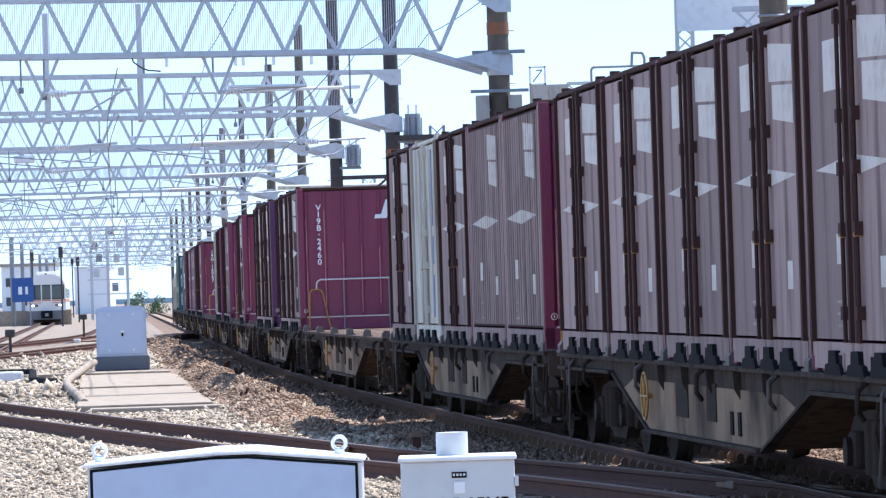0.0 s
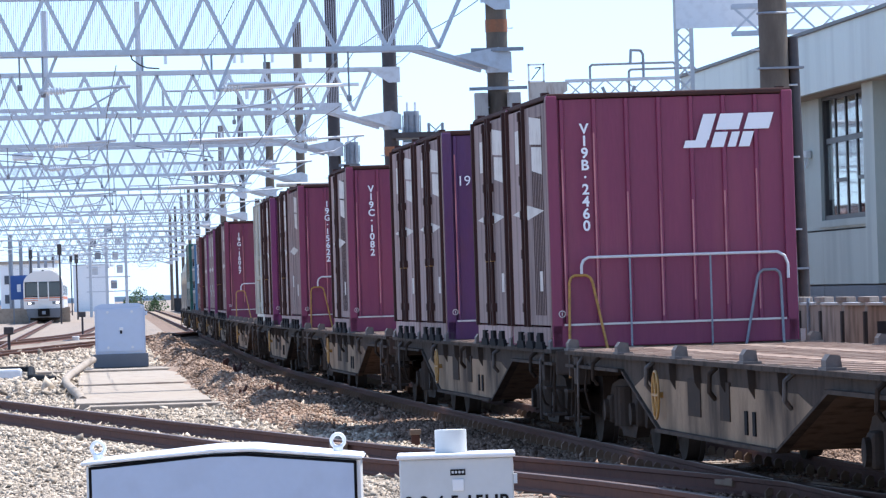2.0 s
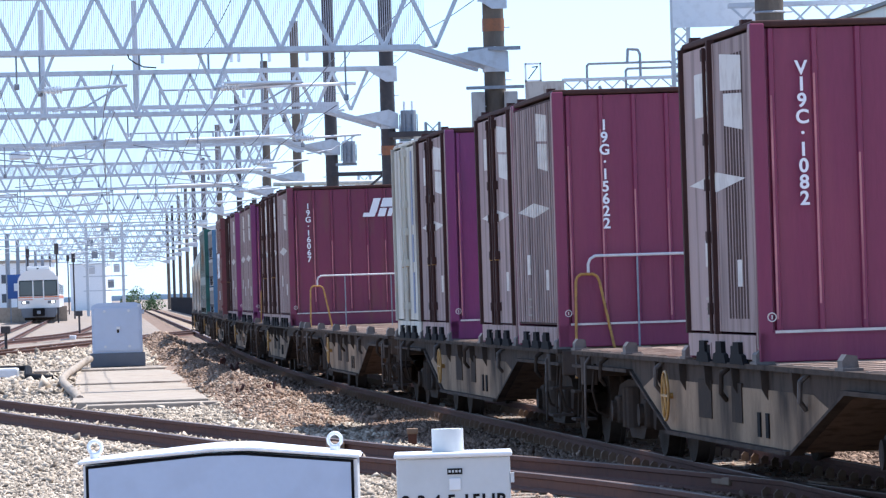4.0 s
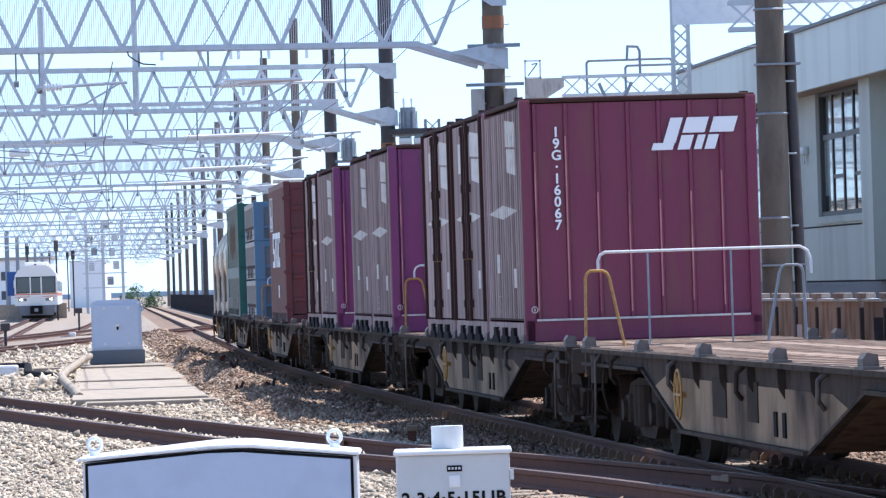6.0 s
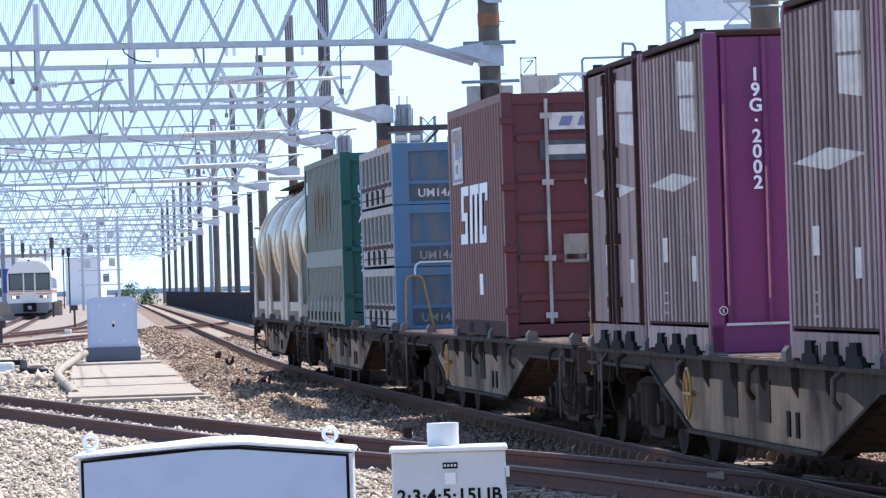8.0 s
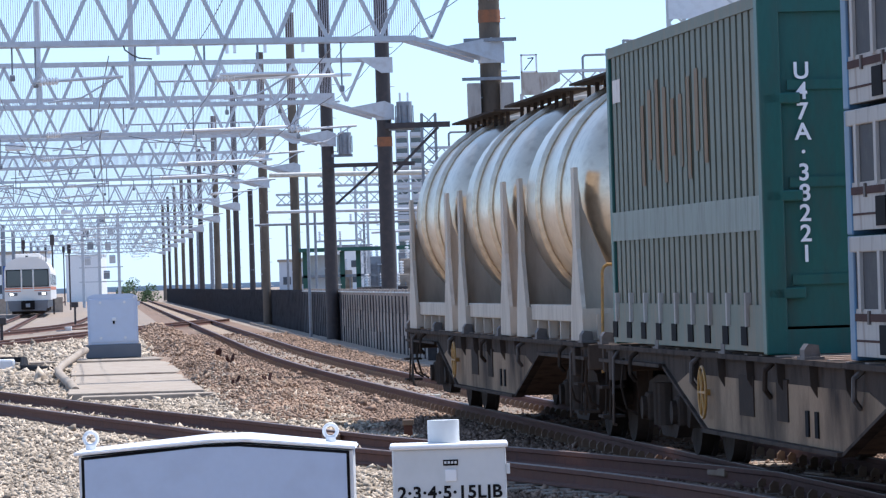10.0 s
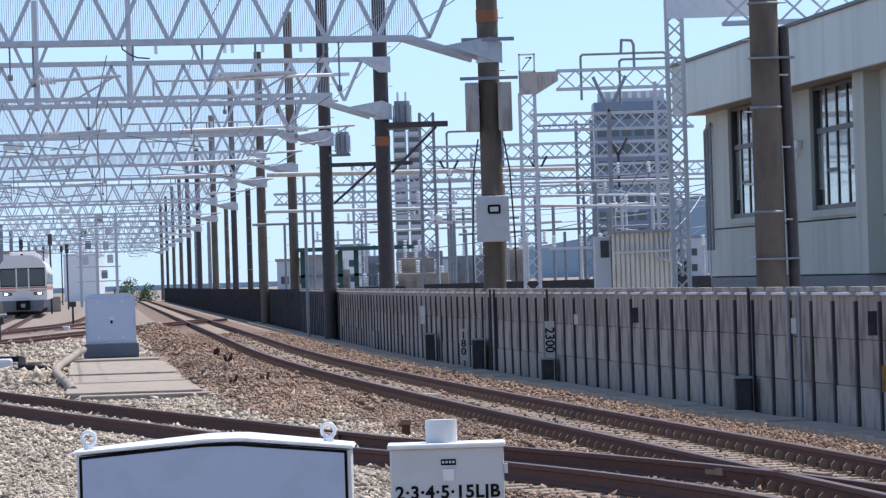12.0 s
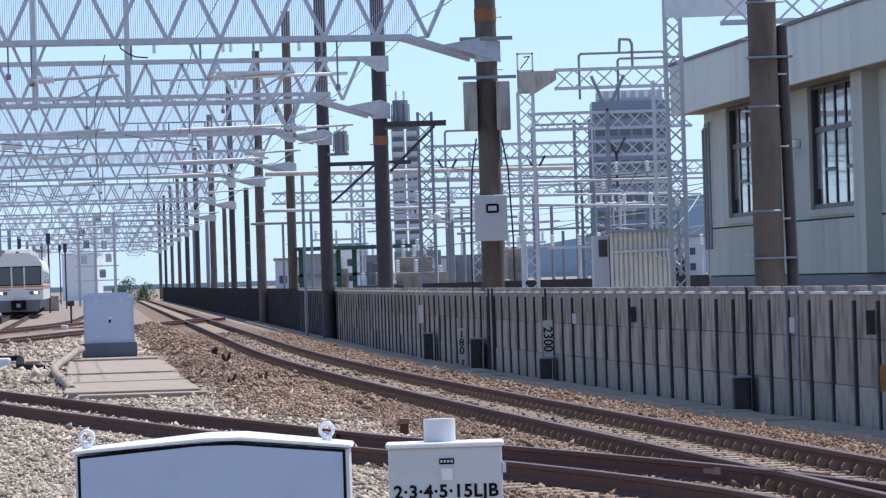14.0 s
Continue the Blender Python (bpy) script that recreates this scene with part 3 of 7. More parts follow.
def ride(thing_ob, lead, y0, z0=0.0, x0=0.0):
    """Key a thing that rides at y0 on the wagon whose leading end is at the arc length lead when the clip starts."""
    rows = []
    for i in range(29):
        t = i * 0.5
        s = lead - SPEED * t
        a, b = on_track(s + TURN_A), on_track(s + TURN_B)
        d = (b - a).normalized()
        rz = -math.degrees(math.atan2(d.x, d.y))
        o = a - d * TURN_A
        m = Matrix.Translation(o) @ pose(0, 0, 0, 0, 0, rz) @ pose(x0, y0, z0)
        rows.append((t, m))
    walk(thing_ob, rows)


DECK = 0.985


def build_wagon():
    w = thing("container_wagon", "sooty grey flat container wagon with deep side sills", "freight wagon", "wagons of the freight train")
    L0, L1 = 0.55, 19.85
    for x in (-1.19, 1.19):                      # side sills with the deep belly
        bm = B()
        o = [(L0, DECK - 0.03), (L1, DECK - 0.03), (L1, 0.83), (15.8, 0.83), (13.4, 0.36), (7.0, 0.36), (4.6, 0.83), (L0, 0.83)]
        extrude(bm, o, "x", x - 0.012, x + 0.012)
        sill = part("side_sill", bm, "wagon", w)
        for y0, y1, z in ((7.0, 13.4, 0.345), (L0, 4.6, 0.815), (15.8, L1, 0.815)):
            part("flange", box(B(), x - 0.07, x + 0.07, y0, y1, z, z + 0.03), "wagon", sill)
        for (ya, za), (yb, zb) in (((4.6, 0.83), (7.0, 0.36)), ((13.4, 0.36), (15.8, 0.83))):
            part("flange", beam(B(), (x, ya, za - 0.005), (x, yb, zb - 0.005), 0.08, 0.025), "wagon", sill)
        part("flange", box(B(), x - 0.07, x + 0.07, L0, L1, DECK - 0.05, DECK - 0.012), "wagon", sill)
    for (ya, za), (yb, zb) in (((4.5, 0.84), (7.0, 0.37)), ((13.4, 0.37), (15.9, 0.84))):
        part("slope_plate", beam(B(), (0, ya, za), (0, yb, zb), 2.3, 0.02), "slopeiron", w, "rust-brown sloping under plate")
    bm = B()
    box(bm, -1.12, 1.12, L0, L1, DECK - 0.09, DECK - 0.02)
    for k in range(26):                          # cross boards of the deck
        y = L0 + 0.2 + k * 0.75
        box(bm, -1.2, 1.2, y, y + 0.16, DECK - 0.02, DECK - 0.003)
    for x in (-0.45, 0.45):
        box(bm, x - 0.1, x + 0.1, L0, L1, DECK - 0.02, DECK - 0.006)
    part("deck", bm, "deck", w, "rust-brown slatted steel deck")
    bm = B()
    box(bm, -0.3, 0.3, 1.2, 19.2, 0.45, DECK - 0.09)
    for y in (8.0, 10.2, 12.4):
        box(bm, -1.15, 1.15, y, y + 0.1, 0.45, DECK - 0.09)
    part("centre_sill", bm, "wagondark", w)
    for x in (-1.205, 1.205):
        bm = extrude(B(), [(5.35, 0.70), (7.04, 0.378), (13.36, 0.378), (15.05, 0.70), (14.4, 0.79), (6.0, 0.79)], "x", x - 0.004, x + 0.004)
        part("belly_panel", bm, "belly", w, "pale dusty belly plate")
    for y in (L0, L1):
        bm = box(B(), -1.22, 1.22, y - 0.06, y + 0.06, 0.72, DECK - 0.025, 0.015)
        part("end_beam", bm, "wagon", w)
    bm = B()                                      # air tank, cylinders and brackets under the belly
    rod(bm, (-0.75, 8.2, 0.55), (-0.75, 10.2, 0.55), 0.2, seg=14)
    box(bm, -1.1, -0.6, 11.0, 11.9, 0.40, 0.7, 0.03)
    rod(bm, (0.75, 9.2, 0.55), (0.75, 11.6, 0.55), 0.22, seg=14)
    part("brake_gear", bm, "wagondark", w)
    for y in (9.3, 10.9):              # plates and slots on the belly
        bm = box(B(), -1.22, -1.2, y, y + (0.7 if y > 10 else 0.5), 0.52, 0.82)
        part("belly_plate", bm, "wagondark", w)
    for y in (8.0, 8.4):
        bm = box(B(), -1.222, -1.204, y, y + 0.13, 0.44, 0.62)
        part("belly_slot", bm, "black", w)
    for k in range(6):                            # stiffeners under the edge of the sill
        y = 6.6 + k * 1.45
        part("stiffener", extrude(B(), [(-1.2, 0.94), (-1.265, 0.94), (-1.255, 0.80), (-1.2, 0.70)], "y", y - 0.02, y + 0.02), "wagondark", w)
    for y in (1.5, 18.7):                         # release rods at the ends
        bm = bent(B(), [(-1.22, y, 0.93), (-1.27, y, 0.86), (-1.27, y + 0.05, 0.55), (-1.24, y + 0.35, 0.27), (-1.2, y + 0.5, 0.26)], 0.013, 6)
        part("release_rod", bm, "irongrey", w, "grey bent release rod", True)
    # brake wheel on the side
    bm = B()
    ring(bm, (-1.27, 13.2, 0.66), 0.2, 0.011, "x")
    for k in range(3):
        a = k * math.pi / 3
        rod(bm, (-1.27, 13.2 + 0.2 * math.cos(a), 0.66 + 0.2 * math.sin(a)), (-1.27, 13.2 - 0.2 * math.cos(a), 0.66 - 0.2 * math.sin(a)), 0.012, seg=6)
    rod(bm, (-1.27, 13.2, 0.66), (-1.18, 13.2, 0.66), 0.025)
    part("brake_wheel", bm, "yellow", w, "yellow hand brake wheel", True)
    # container locks along the edges
    lockm = mesh_of("lock", extrude(box(B(), -0.09, 0.05, -0.16, 0.16, 0, 0.02), [(-0.08, 0.02), (0.03, 0.02), (0.02, 0.10), (-0.05, 0.11), (-0.08, 0.07)], "y", -0.1, 0.1), "irongrey")
    for k in range(6):
        for x in (-1.17, 1.17):
            piece("lock", lockm, w, pose(x, 0.83 + k * 3.78, DECK - 0.012))
    for k in range(5):                            # hooks and grips hanging on the near sill
        bm = B()
        y = 2.4 + k * 3.78
        bent(bm, [(-1.21, y, 0.93), (-1.27, y, 0.88), (-1.27, y + 0.04, 0.74), (-1.22, y + 0.1, 0.68)], 0.02, 6)
        part("side_hook", bm, "irongrey" if k % 2 else "wagondark", w, smooth=True)
    # leading end platform: rail across, yellow corner grips, steps
    bm = B()
    h = 0.88
    bent(bm, [(-0.93, 0.62, DECK + h - 0.16), (-0.93, 0.62, DECK + h - 0.08), (-0.91, 0.62, DECK + h - 0.03), (-0.86, 0.62, DECK + h), (1.02, 0.62, DECK + h), (1.09, 0.62, DECK + h - 0.04), (1.12, 0.62, DECK + h - 0.12), (1.12, 0.62, DECK + h - 0.26)], 0.014)
    er = part("end_rail", bm, "railpaint", w, "pale tubular end rail", True)
    for x in (-0.45, 0.35):
        part("rail_post", rod(B(), (x, 0.62, DECK - 0.02), (x, 0.62, DECK + h), 0.010), "steelgrey", er)
    for x in (-0.93, 0.93):
        bm = B()
        sx = 1 if x < 0 else -1
        bent(bm, [(x - 0.14 * sx, 0.66, DECK - 0.3), (x - 0.12 * sx, 0.66, DECK + 0.635), (x - 0.105 * sx, 0.66, DECK + 0.680), (x - 0.07 * sx, 0.66, DECK + 0.705), (x + 0.05 * sx, 0.66, DECK + 0.705), (x + 0.09 * sx, 0.66, DECK + 0.680), (x + 0.11 * sx, 0.66, DECK + 0.635), (x + 0.24 * sx, 0.66, DECK - 0.02)], 0.014)
        part("grip", bm, "yellow" if x < 0 else "steelgrey", w, "yellow corner grip" if x < 0 else "grey corner grip", True)
    for y in (0.9, 19.5):
        for x in (-1.2, 1.2):
            bm = B()
            for yy in (y - 0.16, y + 0.16):
                bent(bm, [(x, yy, 0.9), (x * 1.03, yy, 0.3)], 0.011)
            for z in (0.32, 0.58):
                box(bm, x - 0.1, x + 0.1, y - 0.17, y + 0.17, z, z + 0.025)
            part("step", bm, "wagondark", w)
            inward = 1 if y < 10 else -1
            bm = box(B(), x - 0.06, x + 0.06, y + inward * 0.52 - 0.17, y + inward * 0.52 + 0.17, 0.66, 0.92, 0.01)
            part("end_box", bm, "wagon", w)
            for yy in (y - 0.25, y + inward * 1.05):
                bm = bent(B(), [(x * 1.01, yy, 0.86), (x * 1.03, yy + 0.03, 0.62), (x * 0.98, yy + 0.14, 0.42), (x * 0.9, yy + 0.18, 0.36)], 0.012, 6)
                part("hanger_rod", bm, "wagondark", w)
    # couplers
    for y, d in ((0.55, -1), (19.85, 1)):
        bm = box(B(), -0.11, 0.11, min(y, y + d * 0.5), max(y, y + d * 0.5), 0.75, 0.92)
        box(bm, -0.17, 0.17, min(y + d * 0.3, y + d * 0.55), max(y + d * 0.3, y + d * 0.55), 0.7, 0.98, 0.03)
        bent(bm, [(-0.35, y, 0.8), (-0.35, y + d * 0.12, 0.58), (-0.3, y + d * 0.3, 0.5)], 0.022)
        part("coupler", bm, "wagondark", w)
    # bogies with wheels
    for yc in (TURN_A, TURN_B):
        bg = part("bogie", build_bogie_frame(yc), "wagondark", w, "dusty dark bogie")
        for ya in (yc - 0.95, yc + 0.95):
            bm = B()
            for x in (-0.55, 0.55):
                sg = 1 if x > 0 else -1
                rod(bm, (x - 0.065, ya, 0.43), (x + 0.065, ya, 0.43), 0.43, seg=28)
                rod(bm, (x - 0.065 * sg - 0.02, ya, 0.43), (x - 0.065 * sg + 0.02, ya, 0.43), 0.455, seg=28)
            rod(bm, (-0.95, ya, 0.43), (0.95, ya, 0.43), 0.08)
            part("wheelset", bm, "wagon", bg, "worn steel wheelset", True)
            for x in (-1.06, 1.06):
                part("axle_cap", rod(B(), (x - 0.03, ya, 0.43), (x + 0.03, ya, 0.43), 0.1, seg=14), "wagon", bg)
            for x in (-0.62, 0.62):
                sg = 1 if ya > yc else -1
                bm = extrude(B(), [(ya - sg * 0.47, 0.28), (ya - sg * 0.55, 0.28), (ya - sg * 0.57, 0.58), (ya - sg * 0.47, 0.58), (ya - sg * 0.45, 0.43)], "x", x - 0.05, x + 0.05)
                part("brake_shoe", bm, "wagondark", bg)
    return w


def build_bogie_frame(yc):
    bm = B()
    for x in (-0.92, 0.92):
        extrude(bm, [(yc - 1.4, 0.52), (yc - 1.2, 0.66), (yc - 0.6, 0.72), (yc + 0.6, 0.72), (yc + 1.2, 0.66), (yc + 1.4, 0.52), (yc + 1.25, 0.3), (yc + 0.7, 0.36), (yc + 0.45, 0.2), (yc - 0.45, 0.2), (yc - 0.7, 0.36), (yc - 1.25, 0.3)], "x", x - 0.06, x + 0.06)
        for ya in (yc - 0.95, yc + 0.95):
            box(bm, x - 0.13, x + 0.13, ya - 0.16, ya + 0.16, 0.31, 0.57, 0.04)
        for k in (-0.14, 0.14):
            rod(bm, (x * 1.08, yc + k, 0.3), (x * 1.08, yc + k, 0.66), 0.1, seg=12)
    box(bm, -0.95, 0.95, yc - 0.2, yc + 0.2, 0.6, 0.8, 0.02)
    for ya in (yc - 0.45, yc + 0.45):
        box(bm, -0.9, 0.9, ya - 0.06, ya + 0.06, 0.3, 0.42)
    return bm


def ring(bm, c, radius, r, axis, n=24, seg=8):
    """A closed round ring about c, lying across the axis."""
    vs = []
    for k in range(n):
        a = 2 * math.pi * k / n
        row = []
        for j in range(seg):
            b = 2 * math.pi * j / seg
            q, h = radius + r * math.cos(b), r * math.sin(b)
            u, v = q * math.cos(a), q * math.sin(a)
            row.append(bm.verts.new({"x": (c[0] + h, c[1] + u, c[2] + v), "y": (c[0] + u, c[1] + h, c[2] + v), "z": (c[0] + u, c[1] + v, c[2] + h)}[axis]))
        vs.append(row)
    fs = []
    for k in range(n):
        for j in range(seg):
            fs.append(bm.faces.new((vs[k][j], vs[(k + 1) % n][j], vs[(k + 1) % n][(j + 1) % seg], vs[k][(j + 1) % seg])))
    bmesh.ops.recalc_face_normals(bm, faces=fs)
    return bm


CW, CL, CH = 2.45, 3.715, 2.5
HW = CW / 2


def corrugated_x(x0, x1, n, depth, z0, z1, y, flat=0.7):
    """A wall across x at y, with n vertical grooves of that depth going to +y."""
    bm = B()
    out = [(x0, y)]
    step = (x1 - x0) / n
    for k in range(n):
        a = x0 + k * step
        out += [(a + step * (1 - flat) * 0.3, y), (a + step * (1 - flat) * 0.42, y + depth), (a + step * (1 - flat) * 0.78, y + depth), (a + step * (1 - flat) * 0.9, y)]
    out.append((x1, y))
    lo = [bm.verts.new((a, b, z0)) for a, b in out]
    hi = [bm.verts.new((a, b, z1)) for a, b in out]
    for i in range(len(out) - 1):
        bm.faces.new((lo[i], lo[i + 1], hi[i + 1], hi[i]))
    return bm


def corrugated_y(x, sgn, y0, y1, n, depth, z0, z1, flat=0.5):
    """A wall along y on the side at x, with n vertical ribs standing out by depth; sgn is the outward direction."""
    bm = B()
    out = []
    step = (y1 - y0) / n
    for k in range(n):
        a = y0 + k * step
        e = step * 0.06
        out += [(x, a), (x, a + step * (1 - flat) - e), (x + sgn * depth, a + step * (1 - flat) + e), (x + sgn * depth, a + step - e)]
    out.append((x, y1))
    lo = [bm.verts.new((a, b, z0)) for a, b in out]
    hi = [bm.verts.new((a, b, z1)) for a, b in out]
    for i in range(len(out) - 1):
        bm.faces.new((lo[i], hi[i], hi[i + 1], lo[i + 1]) if sgn < 0 else (lo[i + 1], hi[i + 1], hi[i], lo[i]))
    return bm


def emblem(parent, w, y):
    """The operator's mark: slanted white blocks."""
    bm = B()
    x0, z0, h = 0.13, 1.93, 0.33
    sl = 0.33
    def block(a, b, c, d):
        extrude(bm, [(x0 + a + sl * c * h, z0 + c * h), (x0 + b + sl * c * h, z0 + c * h), (x0 + b + sl * d * h, z0 + d * h), (x0 + a + sl * d * h, z0 + d * h)], "y", y - 0.004, y)
    block(0.0, 0.22, 0.0, 0.22)
    block(0.1, 0.23, 0.22, 1.0)
    block(0.27, 0.40, 0.0, 0.45)
    block(0.27, 0.50, 0.52, 1.0)
    block(0.44, 0.52, 0.0, 0.45)
    block(0.55, 0.66, 0.0, 0.45)
    block(0.55, 0.80, 0.52, 1.0)
    part("emblem", bm, "letter", parent, "slanted white painted emblem")


def side_marks(c, side, kind):
    """White stencils on a door side: the pale panel, the emblem block and the lozenge that crosses both leaves."""
    def plate(y0, y1, z0, z1, skew=0.0):
        bm = extrude(B(), [(y0, z0), (y1, z0 + skew), (y1, z1 + skew), (y0, z1)], "x", -HW - 0.010, -HW - 0.004)
        return bm
    slat_x, groove_x = -HW - 0.0085, -HW + 0.0055    # the paint film follows the slats and their grooves
    def film(name, low, high, y0, y1):
        cuts = [(y0, slat_x), (CL * 0.5, slat_x), (y1, slat_x)] if y0 < CL * 0.5 < y1 else [(y0, slat_x), (y1, slat_x)]
        if side == "slat":
            cuts = []
            for ya, yb in ((0.11, CL / 2 - 0.015), (CL / 2 + 0.015, CL - 0.11)):
                for k in range(8):
                    a, b = ya + (yb - ya) * (k + 0.14) / 8, ya + (yb - ya) * (k + 0.66) / 8
                    cuts += [(a - 0.004, groove_x), (a - 0.003, slat_x), (b + 0.003, slat_x), (b + 0.004, groove_x)]
            cuts = [q for q in cuts if y0 <= q[0] <= y1]
        bm = B()
        lo = [bm.verts.new((d, y, low(y))) for y, d in cuts]
        hi = [bm.verts.new((d, y, high(y) + 0.001)) for y, d in cuts]
        for k in range(len(cuts) - 1):
            bm.faces.new((lo[k], hi[k], hi[k + 1], lo[k + 1]))
        part(name, bm, "mark", c)
    wing = lambda y: 0.075 * max(0.0, 1 - abs(y - CL * 0.5) / (CL * 0.4))
    film("lozenge", lambda y: 1.36 - wing(y), lambda y: 1.36 + wing(y), CL * 0.1, CL * 0.9)
    # slanted block mark with a notch through it
    film("stencil", lambda y: 2.015 + 0.03 * (y - CL * 0.12), lambda y: 2.27 + 0.05 * (y - CL * 0.12), CL * 0.12, CL * 0.41)
    film("stencil", lambda y: 1.72 + 0.06 * (y - CL * 0.12), lambda y: 1.99 + 0.03 * (y - CL * 0.12), CL * 0.12, CL * 0.37)
    if kind != "slat":
        part("stencil", plate(CL * 0.58, CL * 0.78, 1.88, 2.22), "mark", c)
    part("data_plate", plate(CL * 0.18, CL * 0.24, 0.56, 0.76), "mark", c)
    part("data_plate", plate(CL * 0.62, CL * 0.69, 0.72, 0.92), "mark", c)
    for z in (0.30, 0.38, 0.46):
        part("small_print", plate(CL * 0.62, CL * 0.70, z, z + 0.02), "panel", c)


def build_container(code, end_paint, side, label, emblem_on=True, side_paint="doorgrey", horizontal=False):
    c = thing("rail_container", label, "freight container", "containers on the freight train")
    # base and corner posts
    bm = B()
    for y in (0.0, CL - 0.12):
        box(bm, -HW, HW, y, y + 0.12, 0.0, 0.225, 0.01)
    for y in (0.25, 1.45, 2.05, CL - 0.45):
        box(bm, -HW + 0.02, HW - 0.02, y, y + 0.2, 0.0, 0.14)
    for x in (-HW + 0.05, HW - 0.05):
        box(bm, x - 0.05, x + 0.05, 0, CL, 0.14, 0.20)
    part("base_frame", bm, end_paint, c)
    for x in (-HW + 0.055, HW - 0.055):
        for y in (0.055, CL - 0.055):
            bm = box(B(), x - 0.055, x + 0.055, y - 0.055, y + 0.055, 0.0, CH - 0.02, 0.012)
            part("corner_post", bm, end_paint if y < 1 or side == "slat" or side_paint == "ivory" else "doordark", c)
    if side_paint != end_paint:
        for y in (0.012, CL - 0.1):
            part("post_face", box(B(), -HW - 0.004, -HW + 0.002, y, y + 0.088, 0.1, CH - 0.06), side_paint, c, "dusty painted post face")
    bm = box(B(), -HW + 0.01, HW - 0.01, 0.01, CL - 0.01, CH - 0.05, CH, 0.015)
    for k in range(5):
        box(bm, -HW + 0.1, HW - 0.1, 0.35 + k * 0.7, 0.55 + k * 0.7, CH - 0.01, CH + 0.012)
    for x in (-HW + 0.05, HW - 0.05):
        for y in (0.5, CL - 0.5):
            box(bm, x - 0.04, x + 0.04, y - 0.06, y + 0.06, CH - 0.01, CH + 0.03)
    part("roof", bm, "ivory" if end_paint == "ivory" else "doordark", c, "sooty dark roof sheet")
    # end walls
    for y, flip in ((0.02, 1), (CL - 0.02, -1)):
        bm = corrugated_x(-HW + 0.1, HW - 0.1, 7, -0.032 * flip, 0.22, CH - 0.06, y + 0.03 * flip, 0.72)
        part("end_wall", bm, end_paint, c)
        bm = box(B(), -HW + 0.11, HW - 0.11, y - 0.03, y + 0.02, 0.2, 0.235)
        part("end_ledge", bm, end_paint, c)
        if flip > 0:
            part("ledge_edge", box(B(), -HW + 0.12, HW - 0.12, y - 0.036, y - 0.03, 0.212, 0.232), "mark", c, "pale worn ledge edge")
            bm = B()
            step = (CW - 0.2) / 7
            rr = random.Random(len(code) + len(side))
            for k in range(7):
                xa = -HW + 0.1 + k * step + step * 0.118
                za = rr.uniform(0.25, 0.5)
                box(bm, xa, xa + step * 0.05, y - 0.0035, y - 0.0015, za, rr.uniform(1.3, 2.25))
            if end_paint != "ivory":
                part("rib_wear", bm, "ribwear", c, "paint worn pale along the ribs")
    # sides
    for x, sg in ((-HW + 0.02, -1), (HW - 0.02, 1)):
        if side == "slat":
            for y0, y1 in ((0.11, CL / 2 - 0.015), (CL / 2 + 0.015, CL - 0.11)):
                # the leaf is coloured dark to paint the shade between the slats
                lf = part("door_leaf", box(B(), min(x, x + sg * 0.012), max(x, x + sg * 0.012), y0, y1, 0.22, CH - 0.08), "doordark", c, "ribbed mauve-grey door leaf, groove shade in its dark backing")
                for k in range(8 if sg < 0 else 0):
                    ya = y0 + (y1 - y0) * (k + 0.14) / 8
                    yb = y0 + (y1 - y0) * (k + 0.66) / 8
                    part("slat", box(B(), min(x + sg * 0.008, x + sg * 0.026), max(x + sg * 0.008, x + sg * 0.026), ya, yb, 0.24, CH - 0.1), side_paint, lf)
        else:
            for y0, y1 in ((0.11, CL / 2 - 0.02), (CL / 2 + 0.02, CL - 0.11)):
                bm = box(B(), min(x, x + sg * 0.025), max(x, x + sg * 0.025), y0, y1, 0.22, CH - 0.08)
                part("door_leaf", bm, side_paint, c, "plain mauve-grey door leaf")
                if side == "vent" and y0 < 1:
                    for k in range(7):
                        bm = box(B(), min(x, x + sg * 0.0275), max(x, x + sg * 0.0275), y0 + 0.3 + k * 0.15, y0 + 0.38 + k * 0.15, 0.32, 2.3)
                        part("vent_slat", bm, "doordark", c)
            for y in (CL / 2 + 0.12, CL - 0.16) if side == "vent" else (0.16, CL / 2 - 0.12, CL / 2 + 0.12, CL - 0.16):
                bm = box(B(), min(x, x + sg * 0.06), max(x, x + sg * 0.06), y - 0.035, y + 0.035, 0.2, CH - 0.05)
                part("door_rib", bm, "doordark" if side_paint == "doorgrey" else side_paint, c)
        if sg < 0 and side != "slat":
            for y in (CL / 2 + 0.28,) if side == "vent" else (CL / 2 - 0.28, CL / 2 + 0.28):
                bm = rod(B(), (x - 0.06, y, 0.2), (x - 0.06, y, CH - 0.1), 0.016, seg=6)
                for z in (0.35, 0.9, 1.3, 1.65, 2.3):
                    box(bm, x - 0.08, x - 0.02, y - 0.05, y + 0.05, z, z + 0.09)
                part("lock_bar", bm, "ivory" if side_paint == "ivory" else "doordark", c)
        bm = box(B(), min(x, x + sg * 0.03), max(x, x + sg * 0.03), 0.1, CL - 0.1, 0.02, 0.2)
        for y in (0.9, CL - 1.35):
            box(bm, min(x, x + sg * 0.04), max(x, x + sg * 0.04), y, y + 0.45, 0.0, 0.13)
        part("sill", bm, side_paint, c)
        for y in (0.95, CL - 1.3):
            bm = box(B(), min(x + sg * 0.02, x + sg * 0.045), max(x + sg * 0.02, x + sg * 0.045), y, y + 0.35, 0.015, 0.115)
            part("fork_pocket", bm, "black", c)
